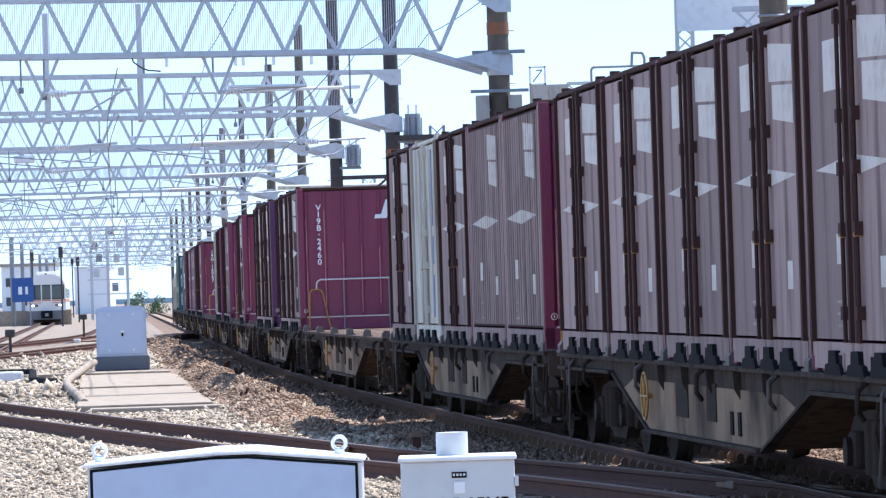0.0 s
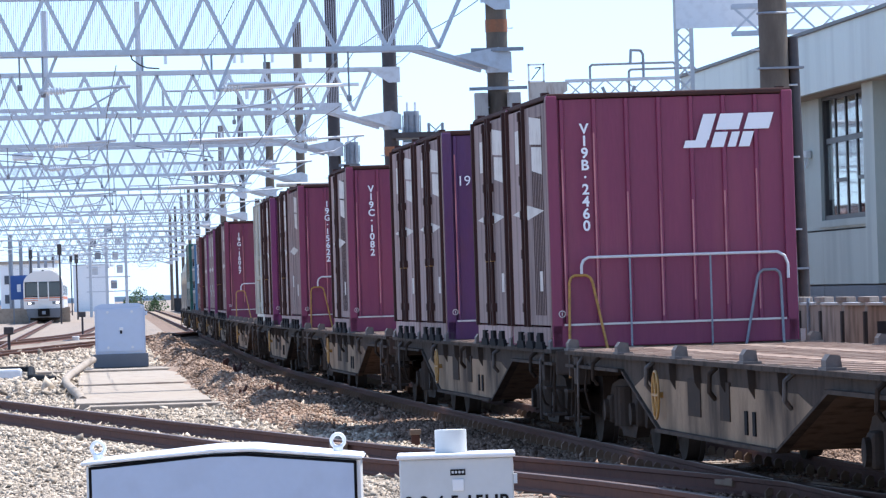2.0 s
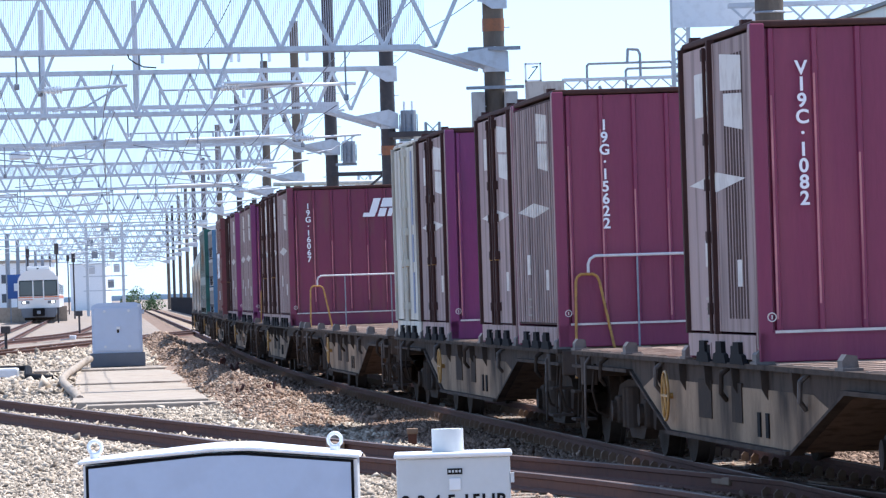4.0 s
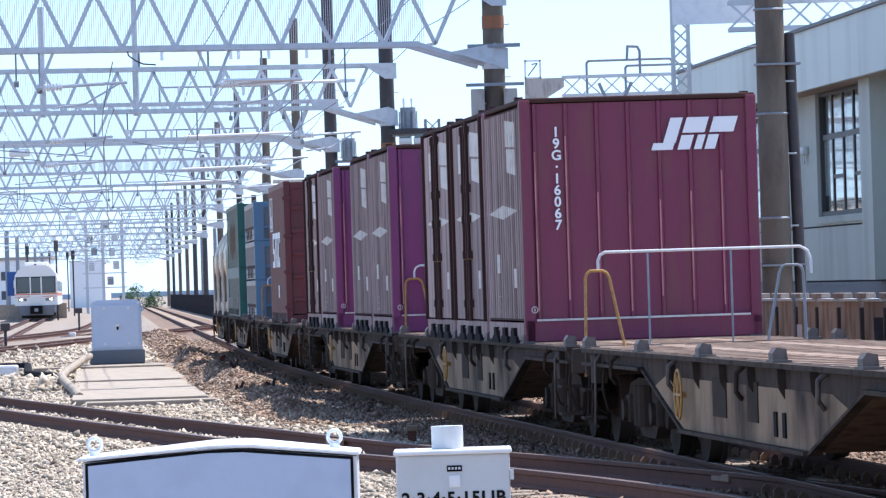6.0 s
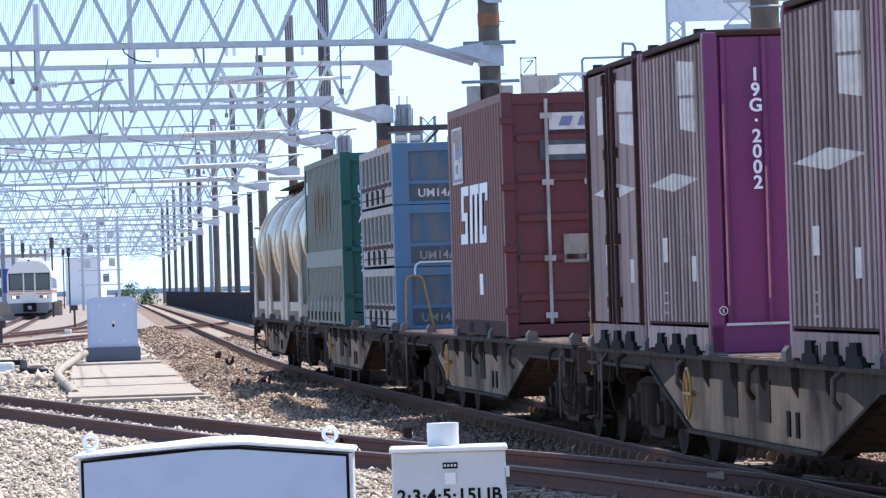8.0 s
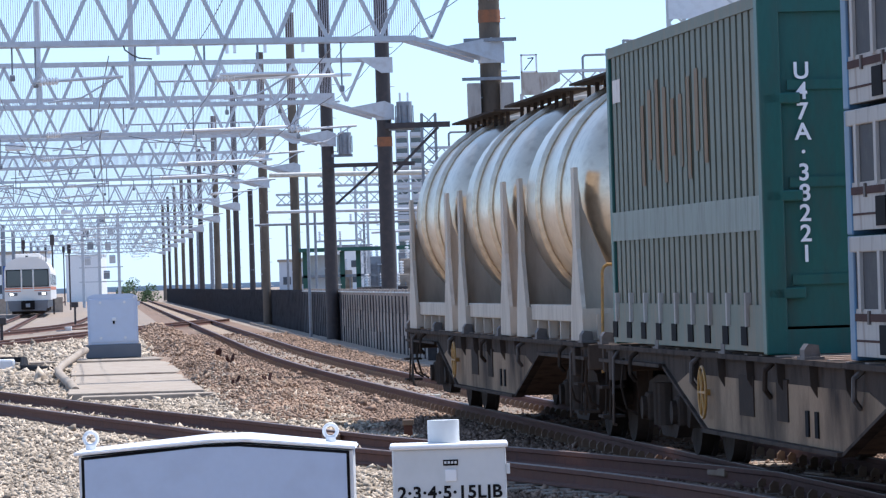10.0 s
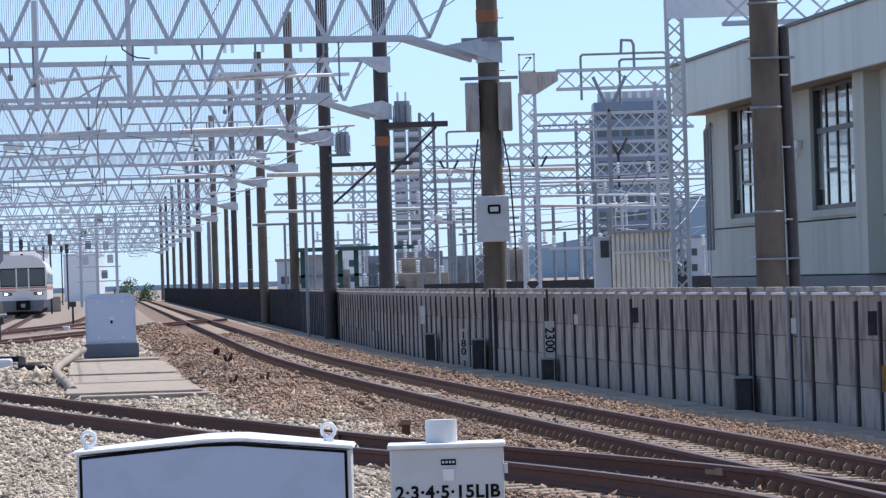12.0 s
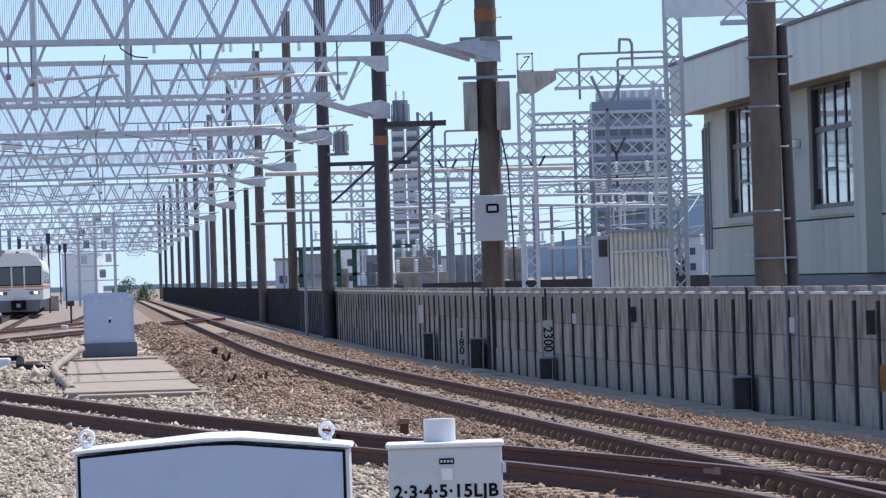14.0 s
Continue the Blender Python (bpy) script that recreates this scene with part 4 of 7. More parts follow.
        for y in (0.62, 1.52, 2.42):
            bm = extrude(B(), [(y - 0.08, -0.02), (y + 0.62, -0.02), (y + 0.56, 0.05), (y + 0.44, 0.06), (y + 0.42, 0.145), (y + 0.14, 0.145), (y + 0.12, 0.06), (y, 0.05)], "x", min(x + sg * 0.02, x + sg * 0.065), max(x + sg * 0.02, x + sg * 0.065))
            part("foot_bracket", bm, "black", c)
        if sg < 0 and side == "plain":
            for y in (CL / 2 - 0.3, CL / 2 + 0.24):
                part("door_latch", box(B(), x - 0.08, x - 0.03, y, y + 0.06, 0.89, 0.93, 0.01), "yellow", c)
    if side_paint == "doorgrey":
        side_marks(c, side, side)
    # writing
    if code:
        if horizontal:
            me = text_mesh("number", code, 0.17)
            piece("number", me, c, pose(-HW + 0.29, -0.002, CH - 0.66, 90, 0, 0))
        else:
            me = text_mesh("number", "\n".join(code.replace("-", "\u00b7")), 0.142, line=0.84, bold=0.0035)
            piece("number", me, c, pose(-HW + (0.37 if code[0] == "V" or "16067" in code else 0.4 if "2002" in code else 0.5), -0.002, CH - 0.40, 90, 0, 0))
    if emblem_on:
        emblem(c, CW, 0.019)
    bm = ring(B(), (-HW + 0.1, 0.0, 0.33), 0.031, 0.005, "y", 14, 5)
    box(bm, -HW + 0.095, -HW + 0.105, -0.003, 0.003, 0.315, 0.345)
    part("round_mark", bm, "mark", c)
    return c


def build_ivory():
    """A pale container with faded blue markings."""
    c = build_container("", "ivory", "plain", "dusty ivory insulated freight container with faded blue marks", False, "ivory")
    for y in (CL * 0.25,):
        for z0, z1 in ((1.42, 2.36), (0.95, 1.3), (0.3, 0.82)):
            bm = box(B(), -HW - 0.012, -HW - 0.002, y - 0.1, y + 0.1, z0, z1)
            part("blue_band", bm, "fadedblue", c, "faded blue painted band")
        for k in range(3):                       # faded marking, no longer readable
            part("faded_mark", box(B(), -HW - 0.012, -HW - 0.002, 2.15 + k * 0.2, 2.27 + k * 0.2, 1.72, 2.0), "fadedblue", c)
    bm = B()
    for k in range(10):
        a0, a1 = radians(-80 + 16 * k), radians(-64 + 16 * k)
        extrude(bm, [(2.5 - 0.45 * math.cos(a0), 1.75 + 0.3 * math.sin(a0)), (2.5 - 0.45 * math.cos(a1), 1.75 + 0.3 * math.sin(a1)), (2.5 - 0.33 * math.cos(a1), 1.75 + 0.27 * math.sin(a1)), (2.5 - 0.33 * math.cos(a0), 1.75 + 0.27 * math.sin(a0))], "x", -HW - 0.012, -HW - 0.002)
    part("crescent", bm, "fadedblue", c, "faded blue crescent mark")
    return c


def build_box20():
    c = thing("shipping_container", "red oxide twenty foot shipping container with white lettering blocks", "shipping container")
    W, L, H = 1.22, 6.06, 2.59
    for x in (-W + 0.06, W - 0.06):
        for y in (0.06, L - 0.06):
            part("corner_post", box(B(), x - 0.06, x + 0.06, y - 0.06, y + 0.06, 0, H, 0.012), "oxideend", c)
    for x, sg in ((-W + 0.03, -1), (W - 0.03, 1)):
        part("side_wall", corrugated_y(x, sg, 0.12, L - 0.12, 21, 0.036, 0.18, H - 0.1), "oxide", c)
        part("rail_beam", box(B(), x - 0.03, x + 0.03, 0.1, L - 0.1, H - 0.1, H - 0.01), "oxide", c)
        part("bottom_rail", box(B(), x - 0.03, x + 0.03, 0.1, L - 0.1, 0.02, 0.18), "doordark", c, "sooty bottom rail")
        for y in (1.9, 3.7):
            part("fork_pocket", box(B(), x - 0.034, x + 0.034, y, y + 0.38, 0.04, 0.16), "black", c)
    part("roof", box(B(), -W + 0.03, W - 0.03, 0.03, L - 0.03, H - 0.06, H - 0.02), "oxide", c)
    part("floor_frame", box(B(), -W + 0.03, W - 0.03, 0.02, L - 0.02, 0.02, 0.14), "oxideend", c)
    part("back_wall", corrugated_x(-W + 0.1, W - 0.1, 9, -0.03, 0.14, H - 0.08, L - 0.03), "oxideend", c)
    for x0, x1 in ((-W + 0.12, -0.01), (0.01, W - 0.12)):
        dr = part("door", box(B(), x0, x1, 0.03, 0.09, 0.16, H - 0.12), "oxideend", c, "dark red ribbed door")
        for k in range(5):
            part("door_ridge", box(B(), x0 + 0.03, x1 - 0.03, -0.012, 0.04, 0.38 + k * 0.42, 0.46 + k * 0.42, 0.012), "oxideend", dr)
    part("door_header", box(B(), -W + 0.12, W - 0.12, 0.0, 0.08, H - 0.13, H - 0.02), "oxideend", c)
    for x in (-0.75, -0.3, 0.3, 0.75):
        bm = rod(B(), (x, -0.02, 0.14), (x, -0.02, H - 0.08), 0.019)
        for z in (0.2, 0.8, 1.6, 2.3):
            box(bm, x - 0.06, x + 0.06, -0.035, 0.03, z, z + 0.06)
        part("lock_rod", bm, "sidewhite", c, "pale lock rod", True)
    for z in (0.25, 0.9, 1.55, 2.25):
        for x in (-W + 0.05, W - 0.05):
            part("hinge", box(B(), x - 0.08, x + 0.08, -0.03, 0.03, z, z + 0.07, 0.01), "oxideend", c)
    xx = -W - 0.012
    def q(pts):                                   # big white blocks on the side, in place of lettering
        bm = extrude(B(), [(y, 1.2 + (z - 1.2) * 0.82 + DZ) for y, z in pts], "x", xx - 0.004, xx)
        part("block_mark", bm, "letter", c, "large white painted block")
    Y = lambda u: 4.65 - u
    DZ = -0.17
    for u0, u1, z0, z1, lean in ((0.0, 0.78, 1.2, 1.34, 0.02), (0.52, 0.78, 1.34, 1.52, 0.03), (0.12, 0.8, 1.52, 1.63, 0.02), (0.12, 0.38, 1.63, 1.86, 0.03), (0.15, 0.98, 1.86, 1.99, 0.02),
                              (1.05, 1.32, 1.2, 1.86, 0.12), (1.58, 1.85, 1.2, 1.86, 0.12), (1.17, 2.14, 1.86, 1.99, 0.02),
                              (2.12, 2.42, 1.3, 1.86, 0.10), (2.1, 2.85, 1.2, 1.31, 0.02), (2.26, 3.1, 1.86, 1.99, 0.02), (2.62, 2.85, 1.31, 1.42, 0.02), (2.86, 3.08, 1.75, 1.86, 0.02)):
        q([(Y(u0), z0), (Y(u1), z0), (Y(u1 + lean), z1), (Y(u0 + lean), z1)])
    part("poster", box(B(), xx - 0.004, xx, 4.2, 5.4, 1.72, 2.36), "fadedblue", c, "blue and white printed panel")
    for k in range(5):
        bm = extrude(B(), [(4.75, 2.1), (4.79, 2.1), (4.45 + k * 0.2, 2.31), (4.37 + k * 0.2, 2.31)], "x", xx - 0.007, xx - 0.004)
        part("ray_mark", bm, "yellow", c)
    for ya, yb, z0, z1 in ((5.05, 5.2, 1.78, 2.2), (4.78, 5.05, 1.78, 1.84), (4.78, 5.05, 1.94, 2.0), (4.62, 4.72, 1.78, 2.0), (4.32, 4.46, 1.78, 2.02), (4.5, 4.58, 1.78, 1.96)):
        part("letter_bar", box(B(), xx - 0.007, xx - 0.004, ya, yb, z0, z1), "mark", c)
    part("panel_border", box(box(box(box(B(), xx - 0.006, xx - 0.003, 4.2, 5.4, 1.72, 1.745), xx - 0.006, xx - 0.003, 4.2, 5.4, 2.335, 2.36), xx - 0.006, xx - 0.003, 4.2, 4.25, 1.72, 2.36), xx - 0.006, xx - 0.003, 5.35, 5.4, 1.72, 2.36), "mark", c)
    part("paper_label", box(B(), xx - 0.004, xx, 2.3, 2.65, 0.46, 0.69), "letter", c)
    part("sign_plate", box(B(), -0.72, 0.3, -0.012, 0.0, 2.18, 2.36), "mark", c)
    part("sign_plate", box(B(), -0.82, -0.1, -0.012, 0.0, 1.86, 2.08), "bluegrey", c)
    part("sign_plate", box(B(), -0.75, -0.2, -0.016, -0.01, 1.92, 2.02), "mark", c)
    for k in range(4):
        bm = extrude(B(), [(-0.62 + k * 0.2, 2.22), (-0.5 + k * 0.2, 2.22), (-0.46 + k * 0.2, 2.32), (-0.58 + k * 0.2, 2.32)], "y", -0.016, -0.012)
        part("letter_bar", bm, "fadedblue", c)
    part("placard", box(B(), -0.6, -0.25, -0.012, 0.0, 0.78, 1.08), "panel", c)
    return c


def build_opentop(code):
    c = thing("open_top_container", "low sky blue open-top container with pale ribbed side", "freight container", "stack of blue containers")
    W, L, H = 1.18, 6.06, 0.82
    for x, sg in ((-W + 0.03, -1), (W - 0.03, 1)):
        part("lower_side", box(B(), x - 0.02, x + 0.02, 0.1, L - 0.1, 0.03, 0.34), "sidewhite", c)
        part("top_rail", box(B(), x - 0.035, x + 0.035, 0.1, L - 0.1, H - 0.11, H - 0.005, 0.01), "sidewhite", c)
        part("upper_side", box(B(), x - 0.012, x + 0.012, 0.1, L - 0.1, 0.34, H - 0.1), "panelpost", c, "dark recessed side boards")
        part("side_strake", box(B(), min(x, x + sg * 0.028), max(x, x + sg * 0.028), 0.1, L - 0.1, 0.26, 0.31), "doordark", c)
        rm = mesh_of("side_rib", box(B(), -0.014, 0.014, -0.05, 0.05, 0.32, H - 0.1), "sidewhite")
        for k in range(8):
            piece("side_rib", rm, c, pose(x + sg * 0.02, 0.42 + k * 0.745, 0))
        for y in (1.6, 2.6, 3.6, 4.6):
            part("fork_pocket", box(B(), min(x + sg * 0.01, x + sg * 0.03), max(x + sg * 0.01, x + sg * 0.03), y, y + 0.36, 0.05, 0.24), "black", c)
        for k in range(7):
            part("hinge", box(B(), min(x, x + sg * 0.036), max(x, x + sg * 0.036), 0.5 + k * 0.8, 0.56 + k * 0.8, 0.24, 0.33), "irongrey", c)
        part("board_joint", box(B(), min(x, x + sg * 0.024), max(x, x + sg * 0.024), 0.1, L - 0.1, 0.125, 0.14), "doordark", c)
    for x in (-W + 0.11, W - 0.11):
        for y in (0.1, L - 0.1):
            part("corner_post", box(B(), x - 0.11, x + 0.11, y - 0.1, y + 0.1, 0.0, H, 0.012), "blue", c)
    for y in (0.05, L - 0.05):
        part("end_top", box(B(), -W + 0.2, W - 0.2, y - 0.05, y + 0.05, H - 0.12, H - 0.004, 0.01), "blue", c)
        part("end_panel", box(B(), -W + 0.2, W - 0.2, y - 0.02, y + 0.02, 0.3, H - 0.11), "bluepanel", c, "dusty blue end panel")
        part("end_base", box(B(), -W + 0.2, W - 0.2, y - 0.035, y + 0.035, 0.02, 0.27), "bluegrey", c, "worn blue-grey lower end board")
        part("end_rail", box(B(), -W + 0.2, W - 0.2, y - 0.045, y + 0.045, 0.265, 0.315, 0.008), "blue", c)
        part("end_rail", box(B(), -W + 0.2, W - 0.2, y - 0.045, y + 0.045, 0.0, 0.045, 0.008), "blue", c)
        for x in (-0.3, 0.42):
            part("end_rib", box(B(), x - 0.07, x + 0.07, y - 0.05, y + 0.05, 0.315, H - 0.12, 0.008), "blue", c)
            part("bolt", rod(B(), (x, y - 0.065, H - 0.06), (x, y - 0.045, H - 0.06), 0.022, seg=8), "irongrey", c)
    part("floor_panel", box(B(), -W + 0.05, W - 0.05, 0.05, L - 0.05, 0.03, 0.08), "bluegrey", c)
    me = text_mesh("number", code, 0.15, "mark" if code.endswith("35") else "panel", spacing=1.05, bold=0.003)
    piece("number", me, c, pose(-0.42, 0.011, 0.10, 90, 0, 0))
    return c


def build_box30():
    c = thing("bulk_container", "teal thirty foot container with faded grey-green ribbed side", "freight container")
    W, L, H = 1.245, 8.8, 2.6
    for x in (-W + 0.08, W - 0.08):
        for y in (0.08, L - 0.08):
            part("corner_post", box(B(), x - 0.08, x + 0.08, y - 0.08, y + 0.08, 0, H, 0.012), "teal", c)
    for x, sg in ((-W + 0.05, -1), (W - 0.05, 1)):
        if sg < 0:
            # dark backing paints the shade of the grooves between the ribs
            sw = part("side_wall", box(B(), x - 0.02, x, 0.16, L - 0.16, 0.36, H - 0.1), "doordark", c, "recessed side wall coloured dark for rib shade")
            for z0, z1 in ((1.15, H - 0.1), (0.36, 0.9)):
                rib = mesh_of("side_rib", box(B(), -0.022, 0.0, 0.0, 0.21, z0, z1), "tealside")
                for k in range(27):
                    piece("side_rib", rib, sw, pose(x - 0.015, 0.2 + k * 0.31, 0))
        else:
            part("side_wall", corrugated_y(x, sg, 0.16, L - 0.16, 30, 0.04, 1.15, H - 0.1), "tealside", c)
        part("side_band", box(B(), x - 0.05, x + 0.05, 0.15, L - 0.15, 0.9, 1.15), "tealband", c, "pale horizontal side band")
        if sg > 0:
            part("lower_wall", corrugated_y(x, sg, 0.16, L - 0.16, 30, 0.04, 0.36, 0.9), "tealside", c)
        part("rail_beam", box(box(B(), x - 0.05, x + 0.05, 0.15, L - 0.15, 0.02, 0.36), x - 0.05, x + 0.05, 0.15, L - 0.15, H - 0.1, H - 0.01), "tealside", c)
        for k in range(9):
            y = 0.9 + k * 0.95
            part("fork_pocket", box(B(), min(x + sg * 0.04, x + sg * 0.06), max(x + sg * 0.04, x + sg * 0.06), y, y + 0.28, 0.06, 0.2), "black", c)
            part("latch", box(B(), min(x + sg * 0.03, x + sg * 0.075), max(x + sg * 0.03, x + sg * 0.075), y - 0.1, y - 0.03, 0.2, 0.45), "sidewhite", c)
        if sg < 0:
            for k in range(9):
                bm = box(B(), x + sg * 0.046, x + sg * 0.042, 2.68 + k * 0.465, 2.86 + k * 0.465, 1.45 + 0.12 * math.sin(k * 2.1), 2.1 + 0.1 * math.sin(k * 1.3))
                part("faded_mark", bm, "orangepaint", c, "faded orange marking")
            part("data_plate", box(B(), x + sg * 0.047, x + sg * 0.042, 7.9, 8.4, 2.1, 2.3), "mark", c)
    part("roof", box(B(), -W + 0.04, W - 0.04, 0.04, L - 0.04, H - 0.08, H - 0.03), "teal", c)
    part("floor_frame", box(B(), -W + 0.04, W - 0.04, 0.03, L - 0.03, 0.02, 0.16), "teal", c)
    part("back_wall", box(B(), -W + 0.1, W - 0.1, L - 0.06, L - 0.03, 0.15, H - 0.08), "teal", c)
    for x0, x1 in ((-W + 0.16, -0.01), (0.01, W - 0.16)):
        bm = box(B(), x0, x1, 0.06, 0.11, 0.2, H - 0.14)
        for k in range(3):
            box(bm, x0 + 0.05, x1 - 0.05, 0.035, 0.07, 0.5 + k * 0.7, 0.57 + k * 0.7)
        part("door", bm, "teal", c)
    for z in (0.4, 1.1, 1.8):
        part("hinge", box(B(), -W + 0.02, -W + 0.3, 0.0, 0.06, z, z + 0.08, 0.01), "teal", c)
    me = text_mesh("number", "\n".join("U47A\u00b738221"), 0.17, line=0.86, bold=0.003)
    piece("number", me, c, pose(-0.93, 0.03, H - 0.62, 90, 0, 0))
    part("end_top", box(B(), -W + 0.15, W - 0.15, 0.0, 0.1, H - 0.14, H - 0.02), "teal", c)
    part("end_sill", box(B(), -W + 0.15, W - 0.15, 0.0, 0.1, 0.0, 0.18), "teal", c)
    return c


def build_tank():
    c = thing("tank_container", "dull silver hooped tank container on grey saddles", "tank container", "tank containers")
    L, R, zc = 6.06, 1.16, 1.36
    bm = B()
    prof = [(0.25, 0.0), (0.25, 0.35), (0.3, 0.65), (0.42, 0.92), (0.62, 1.08), (0.85, R), (L - 0.85, R), (L - 0.62, 1.08), (L - 0.42, 0.92), (L - 0.3, 0.65), (L - 0.25, 0.35), (L - 0.25, 0.0)]
    n = 40
    rings = []
    for y, r in prof:
        rings.append([bm.verts.new((r * math.cos(2 * math.pi * k / n), y, zc + r * math.sin(2 * math.pi * k / n))) for k in range(n)] if r else [bm.verts.new((0, y, zc))])
    for a, b in zip(rings, rings[1:]):
        for k in range(n):
            k2 = (k + 1) % n
            if len(a) == 1:
                bm.faces.new((a[0], b[k2], b[k]))
            elif len(b) == 1:
                bm.faces.new((a[k], a[k2], b[0]))
            else:
                bm.faces.new((a[k], a[k2], b[k2], b[k]))
    bmesh.ops.recalc_face_normals(bm, faces=bm.faces[:])
    part("shell", bm, "tank", c, "brushed steel tank shell", True)
    for y in (2.15, 3.9):
        part("hoop", ring(B(), (0, y, zc), R + 0.012, 0.045, "y", 48, 8), "tank", c, smooth=True)
    for y in (0.62, L - 0.62):
        for sx in (-1, 1):
            # a flared foot that narrows to a tall strap beside the shell
            bm = extrude(B(), [(y - 0.5, 0.0), (y + 0.5, 0.0), (y + 0.42, 0.32), (y + 0.14, 0.86), (y + 0.12, 1.62), (y - 0.12, 1.62), (y - 0.14, 0.86), (y - 0.42, 0.32)], "x", sx * 1.2 - 0.02, sx * 1.2 + 0.02)
            leg = part("saddle_leg", bm, "tankframe", c, "beige flared saddle leg")
            bm = extrude(B(), [(sx * 1.18, 0.0), (sx * 0.55, 0.0), (sx * 0.55, 0.42), (sx * 0.93, 0.72), (sx * 1.14, 1.25), (sx * 1.18, 1.6)], "y", y - 0.035, y + 0.035)
            part("web", bm, "tankframe", leg)
            part("foot_plate", box(B(), sx * 1.0 - 0.22, sx * 1.0 + 0.22, y - 0.5, y - 0.48, 0.02, 0.3), "tankframe", leg)
    for x in (-1.12, 1.12):
        part("base_rail", box(B(), x - 0.05, x + 0.05, 0.9, L - 0.9, 0.17, 0.33, 0.012), "tankframe", c)
        for y in (1.5, 2.5, 3.5, 4.5):
            part("base_stay", box(B(), x - 0.04, x + 0.04, y - 0.03, y + 0.03, 0.0, 0.18), "tankframe", c)
    part("outlet_valve", rod(rod(B(), (-0.35, L / 2, 0.12), (-0.35, L / 2, 0.3), 0.09, seg=12), (-0.75, L / 2, 0.14), (-0.3, L / 2, 0.14), 0.06, seg=10), "wagondark", c, "dark outlet valve", True)
    for y in (0.08, L - 0.08):
        part("cross_beam", box(B(), -1.1, 1.1, y - 0.06, y + 0.06, 0.02, 0.25), "tankframe", c)
    bm = B()
    for x in (-0.45, 0.45):
        box(bm, x - 0.18, x + 0.18, 0.4, L - 0.4, 2.56, 2.585)
        for k in range(8):
            beam(bm, (x, 0.55 + k * 0.7, 2.35), (x, 0.55 + k * 0.7, 2.56), 0.04, 0.04)
    part("walkway", bm, "wagondark", c, "dark grated roof walkway")
    rod_b = rod(B(), (0, 3.0, 2.45), (0, 3.0, 2.68), 0.26, seg=18)
    part("hatch", rod_b, "tankframe", c, smooth=True)
    return c


WAGONS = []
LOADS = []


def make_train():
    first = build_wagon()
    WAGONS.append(first)
    for k in range(1, 12):
        WAGONS.append(copy_thing(first, Matrix()))
    for ob in list(WAGONS[6].children_recursive):    # one empty wagon carries no end rails
        if ob.name.split(".")[0] in ("rail_post", "end_rail", "grip"):
            bpy.data.objects.remove(ob)
    slot = lambda k: 0.70 + k * 3.79
    maroon_d = "maroon freight container with mauve-grey ribbed doors and white stencils"
    slat = "maroon freight container with finely ribbed mauve-grey doors"
    protos = {}

    def put(key, wagon, k):
        if key not in protos:
            kind, args = key.split("|")[0], key.split("|")[1:]
            if kind == "ivory":
                ob = build_ivory()
            elif kind == "d":
                ob = build_container(args[0], args[1], "plain", maroon_d.replace("maroon", NAMES[args[1]], 1))
            elif kind == "g":
                ob = build_container(args[0], args[1], "slat", slat.replace("maroon", NAMES[args[1]], 1))
            elif kind == "v":
                ob = build_container(args[0], args[1], "vent", "maroon ventilated freight container with louvred doors", side_paint="doorgrey")
            elif kind == "f":
                ob = build_container(args[0], args[1], "plain", "blue-violet freight container with mauve-grey doors", False, horizontal=True)
            protos[key] = ob
        else:
            ob = copy_thing(protos[key], Matrix())
        LOADS.append((ob, wagon, slot(k)))

    for k in range(5):
        put("d||maroon", 0, k)
    put("g||redbrown", 1, 0), put("g||redbrown", 1, 1), put("d||maroon", 1, 2), put("ivory", 1, 3), put("d||maroon", 1, 4)
    put("v|V19B-2460|maroon", 3, 0), put("d||maroon", 3, 1), put("f|19F|bluepurple", 3, 3), put("d||maroon", 3, 4)
    put("v|V19C-1082|maroon", 4, 2)
    put("g|19G-15622|maroon", 5, 0), put("d||maroon", 5, 1), put("d|19D-18674|purple", 5, 3), put("ivory", 5, 4)
    put("g|19G-16067|redbrown", 7, 1), put("d||maroon", 7, 2), put("d||maroon", 7, 3)
    put("g|19G-6889|purple", 8, 0), put("g||purple", 8, 1), put("g|19G-2002|purple", 8, 3), put("d||maroon", 8, 4)
    LOADS.append((build_box20(), 9, 222.8 - FIRST_WAGON - 9 * WAGON_PITCH))
    for k, code in enumerate(("UM14A-5055", "UM14A-5084", "UM14A-5035")):
        LOADS.append((build_opentop(code), 10, 0.75, DECK + k * 0.824))
    LOADS.append((build_box30(), 10, 246.5 - FIRST_WAGON - 10 * WAGON_PITCH))
    tk = build_tank()
    LOADS.append((tk, 11, 0.72))
    LOADS.append((copy_thing(tk, Matrix()), 11, 7.17))
    LOADS.append((copy_thing(tk, Matrix()), 11, 13.62))


NAMES = {"maroon": "maroon", "redbrown": "deep red", "purple": "violet"}
make_train()

# ---------------------------------------------------------------- fence along the railway
FENCE_O, FENCE_TOP, FENCE_LOW = 2.85, 1.31, -0.24
fence = thing("fence", "weathered grey precast concrete panel fence with dark posts", "fence")
rows_h = [(FENCE_LOW, 0.27), (0.275, 0.79), (0.795, FENCE_TOP - 0.03)]
BAY = 1.5
pan = [mesh_of("fence_panel", box(B(), -0.03, 0.03, 0.075, BAY - 0.075, a, b, 0.008), "panel") for a, b in rows_h]
pan_dark = [mesh_of("fence_panel", box(B(), -0.03, 0.03, 0.075, BAY - 0.075, a, b, 0.008), "darkpanel") for a, b in rows_h]
